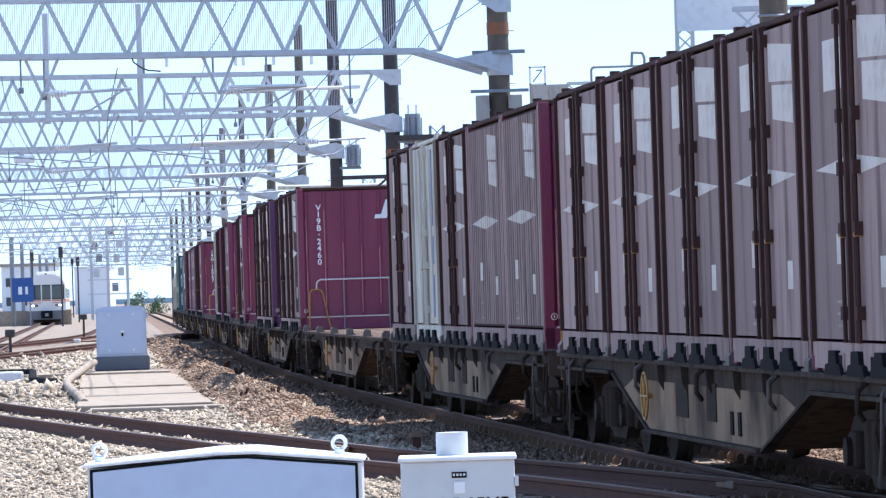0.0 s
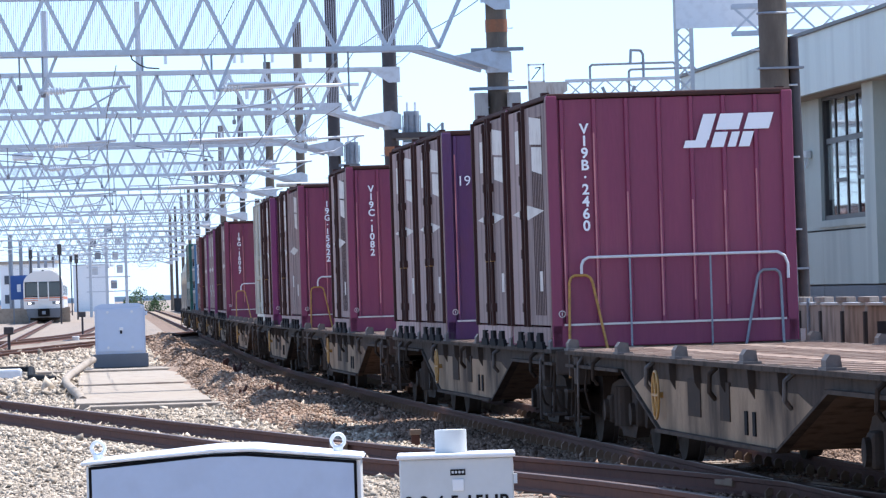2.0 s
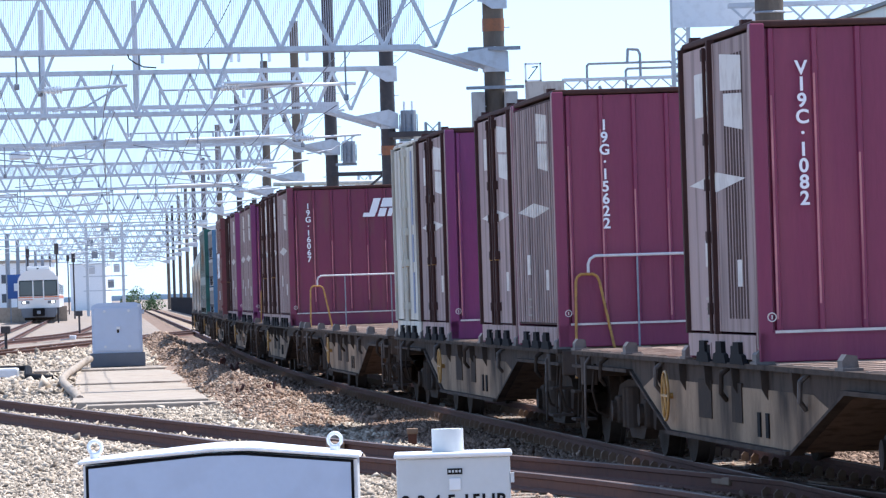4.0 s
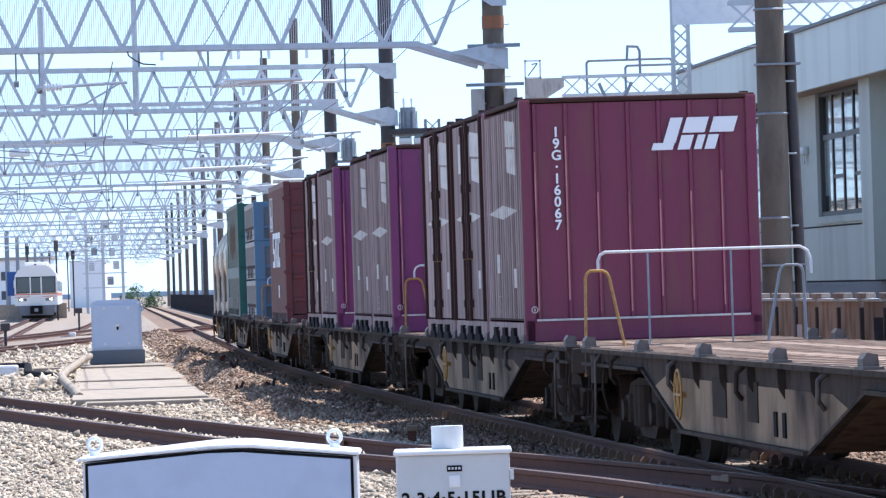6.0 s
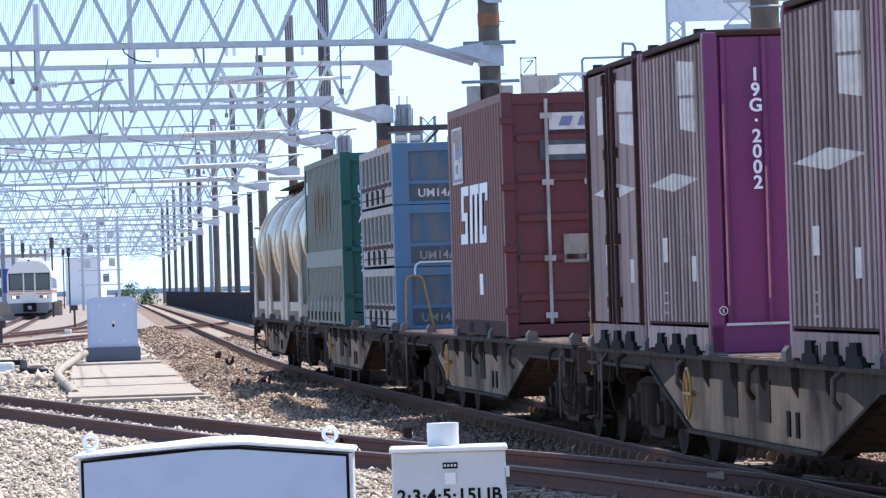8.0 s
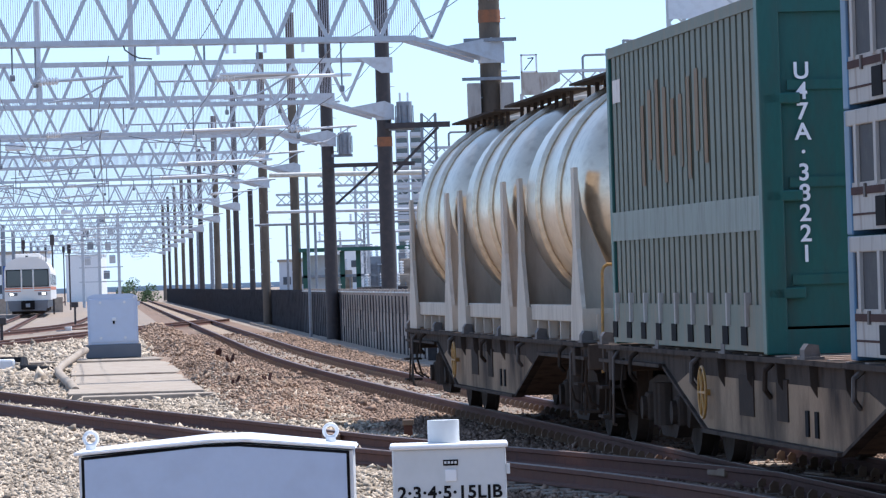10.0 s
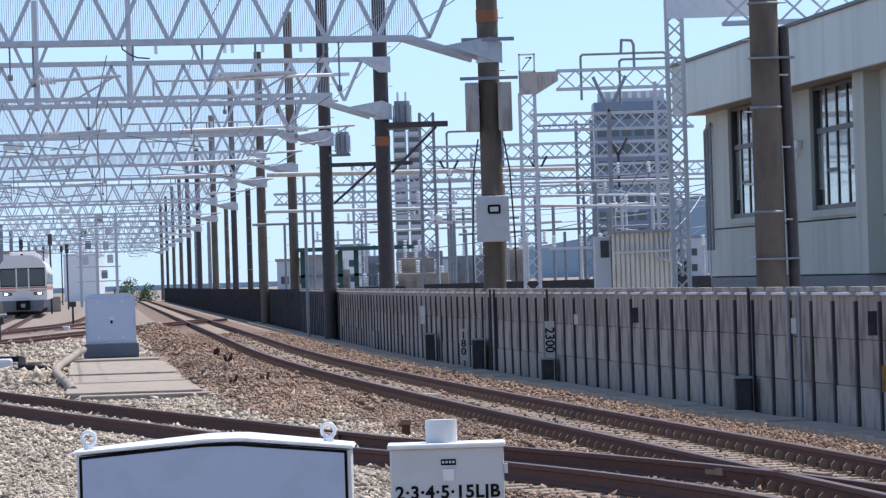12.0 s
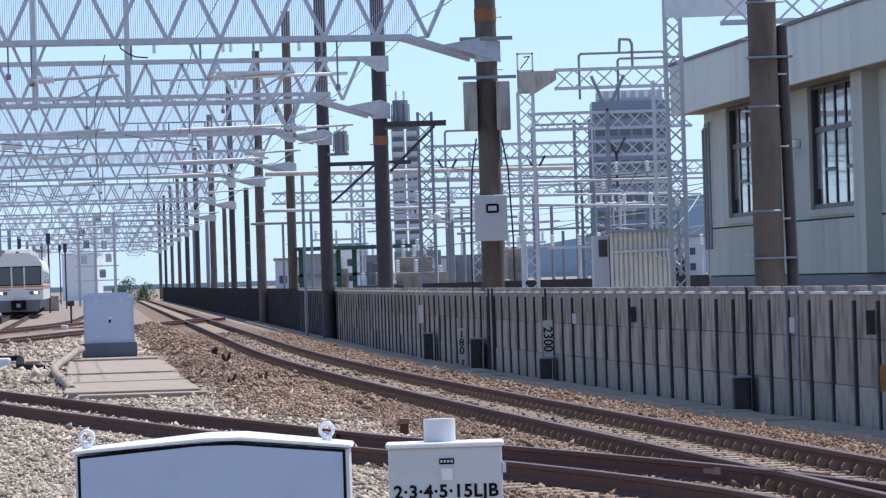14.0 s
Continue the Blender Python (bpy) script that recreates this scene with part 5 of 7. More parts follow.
post_me = mesh_of("fence_post", box(B(), -0.058, 0.05, -0.05, 0.05, FENCE_LOW - 0.2, FENCE_TOP - 0.1, 0.006), "panelpost")
cap_me = mesh_of("fence_cap", box(B(), -0.07, 0.03, 0.2, BAY - 0.2, FENCE_TOP - 0.035, FENCE_TOP - 0.002, 0.006), "boxgrey")
head_me = mesh_of("post_head", box(B(), -0.05, 0.06, -0.36, 0.36, FENCE_TOP - 0.001, FENCE_TOP + 0.06, 0.01), "panel")
y, bay = 46.0, 0
far_bm = B()
while y < 640:
    p, q2 = beside(y, FENCE_O), beside(y + BAY, FENCE_O)
    a = -math.degrees(math.atan2(q2.x - p.x, q2.y - p.y))
    m = Matrix.Translation(p) @ pose(0, 0, 0, 0, 0, a)
    if y < 190:
        for me in pan_dark if y > 158 else pan:
            piece("fence_panel", me, fence, m @ pose(random.uniform(-0.008, 0.008), 0, 0))
        piece("fence_post", post_me, fence, m)
        piece("fence_cap", cap_me, fence, m)
        piece("post_head", head_me, fence, m)
    else:
        n0 = len(far_bm.verts)
        far_bm.verts.ensure_lookup_table()
        box(far_bm, -0.03, 0.03, 0.06, BAY - 0.06, FENCE_LOW, FENCE_TOP)
        box(far_bm, -0.07, 0.05, -0.05, 0.05, FENCE_LOW, FENCE_TOP + 0.02)
        far_bm.verts.ensure_lookup_table()
        bmesh.ops.transform(far_bm, matrix=m, verts=far_bm.verts[n0:])
    y += BAY
    bay += 1
tagged(part("far_panel", far_bm, "darkpanel", fence), kind="stuff")
# painted metre marks and small plates on the fence, square to the track
for txt, yy, zc, turn in (("1\n8\n0", 105.0, 0.27, 0), ("2300", 87.9, 0.52, 90)):
    p = beside(yy, FENCE_O - 0.14)
    plate = part("number_plate", box(B(), -0.075, 0.085, 0.0, 0.01, -0.31, 0.31), "shed", fence)
    plate.matrix_basis = Matrix.Translation((p.x, p.y, zc))
    me = text_mesh("number", txt, 0.21 if turn else 0.2, "black", line=0.8, bold=0.003)
    piece("number", me, plate, pose(0.005, -0.004, 0.12, 90, 0, 0) if not turn else pose(-0.065, -0.004, 0.0, 90, 90, 0))
for yy, z, w, h, m in ((116.5, 0.8, 0.05, 0.2, "boxwhite"), (61.8, 0.92, 0.03, 0.09, "boxwhite"), (84.0, 0.88, 0.03, 0.08, "boxwhite"), (55.8, 0.40, 0.04, 0.14, "yellow"), (56.5, 0.98, 0.05, 0.13, "panelpost"), (76.4, 0.98, 0.05, 0.11, "panelpost")):
    p = beside(yy, FENCE_O - 0.12)
    plate = part("small_plate", box(B(), -w, w, 0.0, 0.01, -h, h), m, fence)
    plate.matrix_basis = Matrix.Translation((p.x, p.y, z))
# pale slender pipes on the fence face
for yy in (99.0, 98.2, 62.3, 61.5, 65.4, 88.5):
    p = beside(yy, FENCE_O - 0.1)
    pp = part("fence_pipe", rod(B(), (0, 0, FENCE_LOW), (0, 0, FENCE_TOP + 0.05), 0.02, seg=8), "panelpost" if yy > 63 else "steelgrey", fence)
    pp.matrix_basis = Matrix.Translation((p.x, p.y, 0))

# dark junction boxes at the fence foot
for yy, w, h in ((100.7, 0.5, 0.6), (65.3, 0.22, 0.45), (113.0, 0.3, 0.6), (87.6, 0.28, 0.4)):
    p = beside(yy, FENCE_O - 0.22)
    t = thing("junction_box", "dark grey steel box at the fence foot", "junction box", "boxes at the fence", m=Matrix.Translation((p.x, p.y, -0.2)))
    part("case", box(B(), -0.1, 0.1, -w, w, 0.0, h, 0.02), "panelpost", t)
    part("lid", box(B(), -0.12, 0.12, -w - 0.02, w + 0.02, h, h + 0.03, 0.01), "steelgrey", t)

# ---------------------------------------------------------------- line poles and gantries
SKEW = 0.34                                   # the spans lie askew to the track


def pole(name, p, radius, top, material, label, rungs=True, taper=0.85):
    t = thing(name, label, "railway pole", "line poles", m=Matrix.Translation((p[0], p[1], -0.3)))
    part("shaft", rod(B(), (0, 0, 0), (0, 0, top + 0.3), radius, radius * taper, 20), material, t, smooth=True)
    if rungs:
        for k in range(int(top / 0.45)):
            z = 1.6 + k * 0.45
            sx = -1 if k % 2 else 1
            part("rung", rod(B(), (sx * (radius + 0.09), -0.03, z), (sx * radius * 0.6, -0.03, z), 0.012, seg=6), "galv", t)
    for k, z in enumerate((2.6, 3.9, 5.2, 6.4)):
        bm = ring(B(), (0, 0, z), radius * 0.97, 0.016, "z", 16, 5)
        part("band", bm, "steelgrey", t)
    return t


SPAN_Y = [101.0, 135.1, 159.8, 201.3, 226.0, 293.7, 347.3, 406.5, 456.0, 505.0, 560.0, 620.0, 680.0]
LOW_Z, HIGH_Z = 6.15, 7.2
BRACE = 1.02                                  # from one foot of the lacing to the next
brace_len = math.hypot(BRACE / 2, HIGH_Z - LOW_Z)
brace_ang = math.degrees(math.atan2(HIGH_Z - LOW_Z, BRACE / 2))
brace_me = mesh_of("brace", box(B(), -0.034, 0.034, -0.034, 0.034, 0.0, brace_len), "galv")
net_me = {}


def net_mesh(span):
    """Fine upright wires of the mesh that fills the beam."""
    if span not in net_me:
        bm = B()
        x = -1.3
        while x > -span:
            vs = [bm.verts.new((x + dx, dy, z)) for z in (LOW_Z, HIGH_Z) for dx, dy in ((-0.006, 0.0), (0.006, 0.0), (0.0, 0.008))]
            for i in range(3):
                bm.faces.new((vs[i], vs[(i + 1) % 3], vs[3 + (i + 1) % 3], vs[3 + i]))
            x -= 0.043
        net_me[span] = mesh_of("wire_mesh", bm, "net")
    return net_me[span]


tie_me = mesh_of("tie", box(B(), -0.025, 0.025, 0.0, 0.55, -0.025, 0.025), "galv")


def gantry(k, y):
    o = 2.6 if k in (2, 4) else 3.03
    base = beside(y, o)
    mat_name = ("pole", "poledark", "poledark", "pole", "pole", "poledark")[k % 6]
    r = (0.215, 0.20, 0.20, 0.18, 0.18, 0.17)[k % 6]
    gt = thing("line_gantry", "galvanised lattice gantry on a %s pole over the tracks" % ("weathered concrete" if mat_name == "pole" else "dark steel"), "railway gantry", "gantries over the tracks",
               m=Matrix.Translation((base.x, base.y, 0)) @ pose(0, 0, 0, 0, 0, math.degrees(math.atan(SKEW))))
    top = (11.6, 11.6, 11.4, 11.8, 11.4, 12.5, 12.6, 12.0)[min(k, 7)]
    part("post", rod(B(), (0, 0, -0.3), (0, 0, top), r, r * 0.88, 20), mat_name, gt, smooth=True)
    if k < 2:
        z = (6.42, 4.98)[k]
        part("rust_band", rod(B(), (0, 0, z), (0, 0, z + 0.24), r * 0.945 + 0.008, seg=20), "rustband", gt, "rust-orange painted band", True)
    for j in range(14):
        z = 1.5 + j * 0.5
        sx = -1 if j % 2 else 1
        part("rung", rod(B(), (sx * (r + 0.1), -0.03, z), (sx * r * 0.6, -0.03, z), 0.013, seg=6), "galv", gt)
    span = 26.0 if y < 420 else 17.0
    n = int((span - 1.2) / BRACE)
    near = y < 260
    far_lacing = B()
    for yy in (0.0, 0.55):
        part("lower_chord", box(B(), -span, -1.5, yy - 0.05, yy + 0.05, LOW_Z - 0.05, LOW_Z + 0.05), "galv", gt)
        part("upper_chord", box(B(), -span, 0.0, yy - 0.05, yy + 0.05, HIGH_Z - 0.05, HIGH_Z + 0.05), "galv", gt)
        for j in range(n):
            x = (-0.98 - j * 0.935) if k == 1 else (-1.17 - j * BRACE)
            if near and not yy:
                piece("brace", brace_me, gt, pose(x, yy, LOW_Z, 0, 90 - brace_ang, 0))
                piece("brace", brace_me, gt, pose(x, yy, LOW_Z, 0, -(90 - brace_ang), 0))
            elif not near and (not yy or j % 2):
                for sx in (-0.5, 0.5):
                    beam(far_lacing, (x, yy, LOW_Z), (x + sx * BRACE, yy, HIGH_Z), 0.06, 0.06)
    if near:
        for j in range(0, n, 2):
            piece("tie", tie_me, gt, pose(-1.17 - j * BRACE, 0, LOW_Z))
    else:
        tagged(part("lacing", far_lacing, "galv", gt), kind="stuff")
    if k < 6:
        mesh_net = tagged(new("wire_mesh", net_mesh(span)), "pale fine wire mesh inside the lattice beam", kind="stuff")
        mesh_net.parent, mesh_net.matrix_basis = gt, pose(0, 0.27, 0)
    # end haunch: the lower chord drops to a gusset on the post
    for yy in (0.0, 0.55):
        part("haunch", beam(B(), (-1.55, yy, LOW_Z), (-0.15, yy, LOW_Z - 0.42), 0.09, 0.09), "galv", gt)
    bm = extrude(B(), [(-0.95, LOW_Z - 0.17), (0.2, LOW_Z - 0.52), (0.2, LOW_Z - 0.12), (-0.05, LOW_Z - 0.02)], "y", -r - 0.03, -r - 0.01)
    part("gusset", bm, "galv", gt, "pale steel gusset plate")
    bm = extrude(B(), [(-0.75, HIGH_Z + 0.04), (0.2, HIGH_Z + 0.04), (0.2, HIGH_Z - 0.36), (-0.1, HIGH_Z - 0.36)], "y", -r - 0.03, -r - 0.01)
    part("gusset", bm, "galv", gt, "pale steel gusset plate")
    part("clamp", rod(B(), (0, 0, LOW_Z - 0.5), (0, 0, LOW_Z - 0.15), r + 0.015, seg=20), "galv", gt, smooth=True)
    # wire supports: a V hanger, tube arm and white insulators
    for j, hx in enumerate((-5.5, -8.9, -12.6, -16.4) if k == 0 else (-2.4, -8.9, -12.6, -16.4) if y < 420 else (-4.2, -11.0)):
        bm = beam(beam(B(), (hx - 0.33, 0.1, LOW_Z), (hx, 0.1, LOW_Z - 0.75), 0.05, 0.05), (hx + 0.33, 0.1, LOW_Z), (hx, 0.1, LOW_Z - 0.75), 0.05, 0.05)
        hg = part("hanger", bm, "galv", gt, "V-shaped wire hanger")
        bm = rod(B(), (hx - 0.05, 0.1, LOW_Z - 0.7), (hx + 1.7, 0.1, LOW_Z - 0.62), 0.032, seg=10)
        part("arm", bm, "galv", hg)
        bm = ribbed(B(), (hx + 0.1, 0.1, LOW_Z - 0.695), (hx + 0.46, 0.1, LOW_Z - 0.68), 0.075, 0.04, 6)
        part("insulator", bm, "insulator", hg, "white ribbed insulator", True)
        bm = bent(B(), [(hx + 1.6, 0.1, LOW_Z - 0.62), (hx + 0.9, 0.1, LOW_Z - 1.0), (hx + 0.25, 0.1, LOW_Z - 1.08)], 0.018, 6)
        part("steady_arm", bm, "galv", hg)
    # feeder frames standing on the beam
    for hx in ((-4.6, -6.4) if k % 2 else (-5.2,)):
        bm = bent(B(), [(hx, 0.3, HIGH_Z), (hx, 0.3, HIGH_Z + 0.5), (hx + 3.2, 0.3, HIGH_Z + 0.5), (hx + 3.2, 0.3, HIGH_Z)], 0.03, 8)
        part("feeder_frame", bm, "steelgrey", gt)
        for i in range(3):
            bm = rod(B(), (hx + 0.6 + i, 0.3, HIGH_Z + 0.22), (hx + 0.6 + i, 0.3, HIGH_Z + 0.5), 0.045, seg=8)
            part("insulator", bm, "insulator", gt)
    # droppers and small fittings along the lower chord
    rr = random.Random(k)
    for j in range(11 if y < 300 else 6):
        hx = -2.0 - rr.uniform(0, span - 4)
        hh = rr.uniform(0.15, 0.9)
        dp = part("dropper", rod(B(), (hx, 0.25, LOW_Z - hh), (hx, 0.25, LOW_Z + 0.03), 0.018, seg=6), "steelgrey", gt)
        part("fitting", box(B(), hx - 0.045, hx + 0.045, 0.21, 0.29, LOW_Z - hh - 0.1, LOW_Z - hh + 0.02, 0.02), rr.choice(["insulator", "steelgrey", "steelgrey"]), dp)
    for j in range(0 if k < 2 else 3):
        hx = -3.0 - rr.uniform(0, span - 8)
        part("stay_rod", rod(B(), (hx, -0.1, LOW_Z - rr.uniform(0.0, 0.4)), (hx + rr.uniform(1.5, 3.2), -0.1, LOW_Z - rr.uniform(0.1, 1.1)), 0.016, seg=6), "steelgrey", gt)
    if k == 1:                                    # slim uprights carried through the beam
        for hx, z1 in ((-8.9, HIGH_Z + 1.6), (-6.5, HIGH_Z + 1.8), (-12.4, HIGH_Z + 1.6)):
            part("upright", rod(B(), (hx, 0.3, LOW_Z - 0.1), (hx, 0.3, z1), 0.075, seg=12), "galv", gt)
    if k == 0:
        part("tube_rail", rod(B(), (-5.35, 0.0, LOW_Z - 0.62), (-3.85, 0.0, LOW_Z - 0.62), 0.03, seg=10), "insulator", gt, "white insulating tube", True)
        bm = bent(B(), [(-7.15, 0.2, LOW_Z), (-7.12, 0.2, LOW_Z - 0.12), (-6.98, 0.2, LOW_Z - 0.22), (-6.84, 0.2, LOW_Z - 0.28), (-6.6, 0.2, LOW_Z - 0.3)], 0.014, 8)
        part("strain_insulator", bm, "poledark", gt, "dark strain insulator string")
    # bright tube rails under the beam
    if k in (1, 2, 3, 4):
        part("tube_rail", rod(B(), (-4.6, -0.2, LOW_Z + (0.05 if k != 1 else 0.62)), (-0.9, -0.2, LOW_Z + (0.12 if k != 1 else 0.66)), 0.045, seg=10), "insulator", gt, "white insulating tube", True)
    if k in (2, 5, 7):
        t = part("lamp_head", box(B(), -9.9, -9.3, -0.1, 0.2, LOW_Z - 0.42, LOW_Z - 0.2, 0.05), "insulator", gt, "white floodlight head")
    if y >= 420:
        part("post", rod(B(), (-span + 0.5, 0, -0.3), (-span + 0.5, 0, HIGH_Z), r, seg=12), "steelgrey", gt)
    return gt


GANTRIES = [gantry(k, y) for k, y in enumerate(SPAN_Y)]

# extra dark feeder poles between the gantries
for y, o, top, m in ((250.0, 3.2, 7.0, "pole"), (270.0, 3.2, 6.4, "poledark"), (320.0, 3.2, 6.2, "pole"), (375.0, 3.2, 6.0, "steelgrey"), (430.0, 3.2, 6.0, "steelgrey")):
    pole("line_pole", beside(y, o), 0.15, top, m, "slim weathered railway pole behind the fence", rungs=False)

# the near pole beside the building, with its cable riser
near_pole = pole("line_pole", beside(66.2, 3.17), 0.195, 9.0, "pole", "tall weathered concrete pole with step rungs")
riser = part("cable_riser", rod(B(), (0.32, 0.05, 0.0), (0.24, 0.05, 4.9), 0.075, 0.07, 12), "poledark", near_pole, "dark cable riser pipe", True)
for z in (2.0, 4.5):
    part("strap", box(B(), -0.21, 0.36, -0.205, 0.1, z, z + 0.025), "steelgrey", near_pole)

# equipment on the first gantry pole
b0 = beside(101.0, 3.03)
eq = thing("pole_cabinet", "grey switch box strapped to the gantry pole", "switch box", m=Matrix.Translation((b0.x, b0.y, 0)))
part("case", box(B(), -0.32, 0.30, -0.50, -0.22, 2.25, 3.12, 0.02), "boxgrey", eq)
part("window", box(B(), -0.1, 0.14, -0.512, -0.498, 2.78, 2.95, 0.03), "black", eq)
part("pane", box(B(), -0.06, 0.10, -0.518, -0.51, 2.82, 2.91), "boxgrey", eq)
for x in (-0.4, 0.4):
    part("conduit", bent(B(), [(x, -0.3, 0.9), (x, -0.3, 2.3), (x * 0.85, -0.3, 3.6), (x * 0.6, -0.25, 4.2)], 0.016, 8), "poledark", eq)
tr = thing("pole_transformer", "weathered grey box pair hung high on the gantry pole", "transformer", m=Matrix.Translation((b0.x, b0.y, 0)))
part("case", box(B(), -0.46, -0.2, -0.4, 0.3, 4.35, 5.27, 0.02), "sidewhite", tr)
part("case", box(B(), 0.16, 0.42, -0.4, 0.3, 4.35, 5.27, 0.02), "sidewhite", tr)
part("crossarm", box(B(), -0.55, 0.55, -0.3, -0.2, 5.32, 5.38), "steelgrey", tr)
part("crossarm", box(B(), -0.5, 0.5, -0.3, -0.2, 6.05, 6.12), "steelgrey", tr)
for y, z, o in ((135.1, 5.55, 3.03), (159.8, 5.5, 2.6)):
    b1 = beside(y, o)
    t = thing("pole_transformer", "dark grey drum transformer on the gantry pole", "transformer", m=Matrix.Translation((b1.x, b1.y, 0)))
    part("drum", rod(B(), (0.52, -0.1, z - 0.1), (0.52, -0.1, z + 0.55), 0.2, seg=18), "steelgrey", t, smooth=True)
    for j in range(6):
        a = j * 1.05
        part("fin", box(B(), 0.52 + 0.22 * math.cos(a) - 0.015, 0.52 + 0.22 * math.cos(a) + 0.015, -0.1 + 0.22 * math.sin(a) - 0.05, -0.1 + 0.22 * math.sin(a) + 0.05, z - 0.05, z + 0.45), "steelgrey", t)
    for j in (0.42, 0.62):
        part("bushing", rod(B(), (j, -0.1, z + 0.55), (j, -0.1, z + 0.78), 0.03, seg=8), "insulator", t)
    part("bracket", box(B(), 0.0, 0.75, -0.15, -0.05, z - 0.18, z - 0.1), "steelgrey", t)

# wires along the tracks


def tube(bm, pts, r, seg=5):
    """A thin tube through the points, which run mostly along y."""
    prev = None
    for p in pts:
        row = [bm.verts.new((p[0] + r * math.cos(2 * math.pi * i / seg), p[1], p[2] + r * math.sin(2 * math.pi * i / seg))) for i in range(seg)]
        if prev:
            for i in range(seg):
                bm.faces.new((prev[i], prev[(i + 1) % seg], row[(i + 1) % seg], row[i]))
        prev = row
    return bm


def wire_line(offset_fn, z, name, label, sag=0.0, r=0.012, y0=101.0):
    t = thing(name, label, "overhead wire", "overhead wires")
    stops = SPAN_Y
    pts = []
    for a, b in zip(stops, stops[1:]):
        for i in range(6):
            u = i / 6
            y = a + (b - a) * u
            pts.append((offset_fn(y), y, z - sag * 4 * u * (1 - u)))
    part("strand", tube(B(), pts, r), "wire", t)
    return t


for off in (0.0, -4.2, -9.6, -13.4):
    wire_line(lambda y, o=off: track_x(y) + o, 5.1, "contact_wire", "dark overhead contact wire", 0.0, 0.009)
    wire_line(lambda y, o=off: track_x(y) + o, 6.0, "messenger_wire", "sagging overhead messenger wire", 0.2, 0.011)
for off, z in ((-2.0, 5.6), (-6.4, 5.9), (-7.2, 6.6), (-11.5, 5.5), (-15.2, 5.2), (-17.5, 6.0)):
    wire_line(lambda y, o=off: track_x(y) + o, z, "span_wire", "thin overhead wire along the yard", 0.04, 0.008)
wire_line(lambda y: track_x(y) + 2.2, 7.75, "feeder_wire", "feeder wire above the gantries", 0.2, 0.012)
wire_line(lambda y: track_x(y) + 4.0, 8.1, "feeder_wire", "feeder wire above the gantries", 0.2, 0.012)
wire_line(lambda y: track_x(y) - 1.6, 7.8, "feeder_wire", "feeder wire above the gantries", 0.2, 0.012)

# ---------------------------------------------------------------- signal building beside the line
# its own axes: y runs along the facade away from the viewer, x into the building
FB = beside(86.0, 8.6)
FA = beside(112.5, 8.6)
fd = FA - FB
bl = thing("signal_building", "pale panelled two-storey railway building with dark window frames", "building", m=Matrix.Translation((FB.x, FB.y, 0)) @ pose(0, 0, 0, 0, 0, -math.degrees(math.atan2(fd.x, fd.y))))
BLEN = fd.length
y_lo = -14.0
wins = [(5.3, 11.6), (17.4, 23.0)]
W_Z0, W_Z1, TOP_Z, PAR_Z0, PAR_Z1 = 2.62, 4.88, 5.0, 4.88, 5.92
# wall strips between openings, with joints
edges = [y_lo, -6.0, 0.0, 5.3, 11.6, 14.5, 17.4, 23.0, BLEN]
for a, b in zip(edges, edges[1:]):
    win = (a, b) in wins
    for z0, z1 in ((-0.3, 1.42), (1.45, 2.42), (2.45, TOP_Z)):
        if win and z1 == TOP_Z:
            part("wall_panel", box(B(), 0.0, 0.25, a + 0.01, b - 0.01, 2.45, W_Z0), "wallpanel", bl)
            continue
        part("wall_panel", box(B(), 0.0, 0.25, a + 0.012, b - 0.012, z0, z1), "plinth" if z1 == 1.42 else "wallpanel", bl)
part("backing", box(B(), 0.15, 0.2, y_lo, BLEN, -0.3, 2.5), "plinth", bl)
part("pilaster", box(B(), -0.28, 0.0, 3.5, 4.7, 1.45, PAR_Z0), "wallpanel", bl)
part("side_wall", box(B(), 0.0, 9.0, BLEN - 0.25, BLEN, -0.3, TOP_Z), "wallpanel", bl)
part("floor_slab", box(B(), 0.25, 9.0, y_lo, BLEN - 0.25, 2.2, 2.4), "concrete", bl)
part("inner_wall", box(B(), 5.0, 5.2, y_lo, BLEN - 0.3, 2.4, TOP_Z), "wallpanel", bl)
part("back_wall", box(B(), 8.8, 9.0, y_lo, BLEN - 0.25, -0.3, TOP_Z), "wallpanel", bl)
part("roof", box(B(), -0.5, 9.0, y_lo, BLEN + 0.5, TOP_Z, TOP_Z + 0.2), "concrete", bl)
k = 0
y = y_lo
while y < BLEN + 0.6:                              # parapet sheets
    b = min(y + 3.4, BLEN + 0.6)
    part("parapet_sheet", box(B(), -0.62, -0.52, y + 0.006, b - 0.006, PAR_Z0 - 0.02, PAR_Z1), "parapet", bl)
    y = b
part("parapet_end", box(B(), -0.62, 9.0, BLEN + 0.6, BLEN + 0.68, PAR_Z0, PAR_Z1), "parapet", bl)
part("soffit", box(B(), -0.52, 0.0, y_lo, BLEN + 0.6, PAR_Z0, PAR_Z0 + 0.06), "concrete", bl)
part("coping", box(B(), -0.68, -0.48, y_lo, BLEN + 0.7, PAR_Z1, PAR_Z1 + 0.06), "frame_dark", bl)
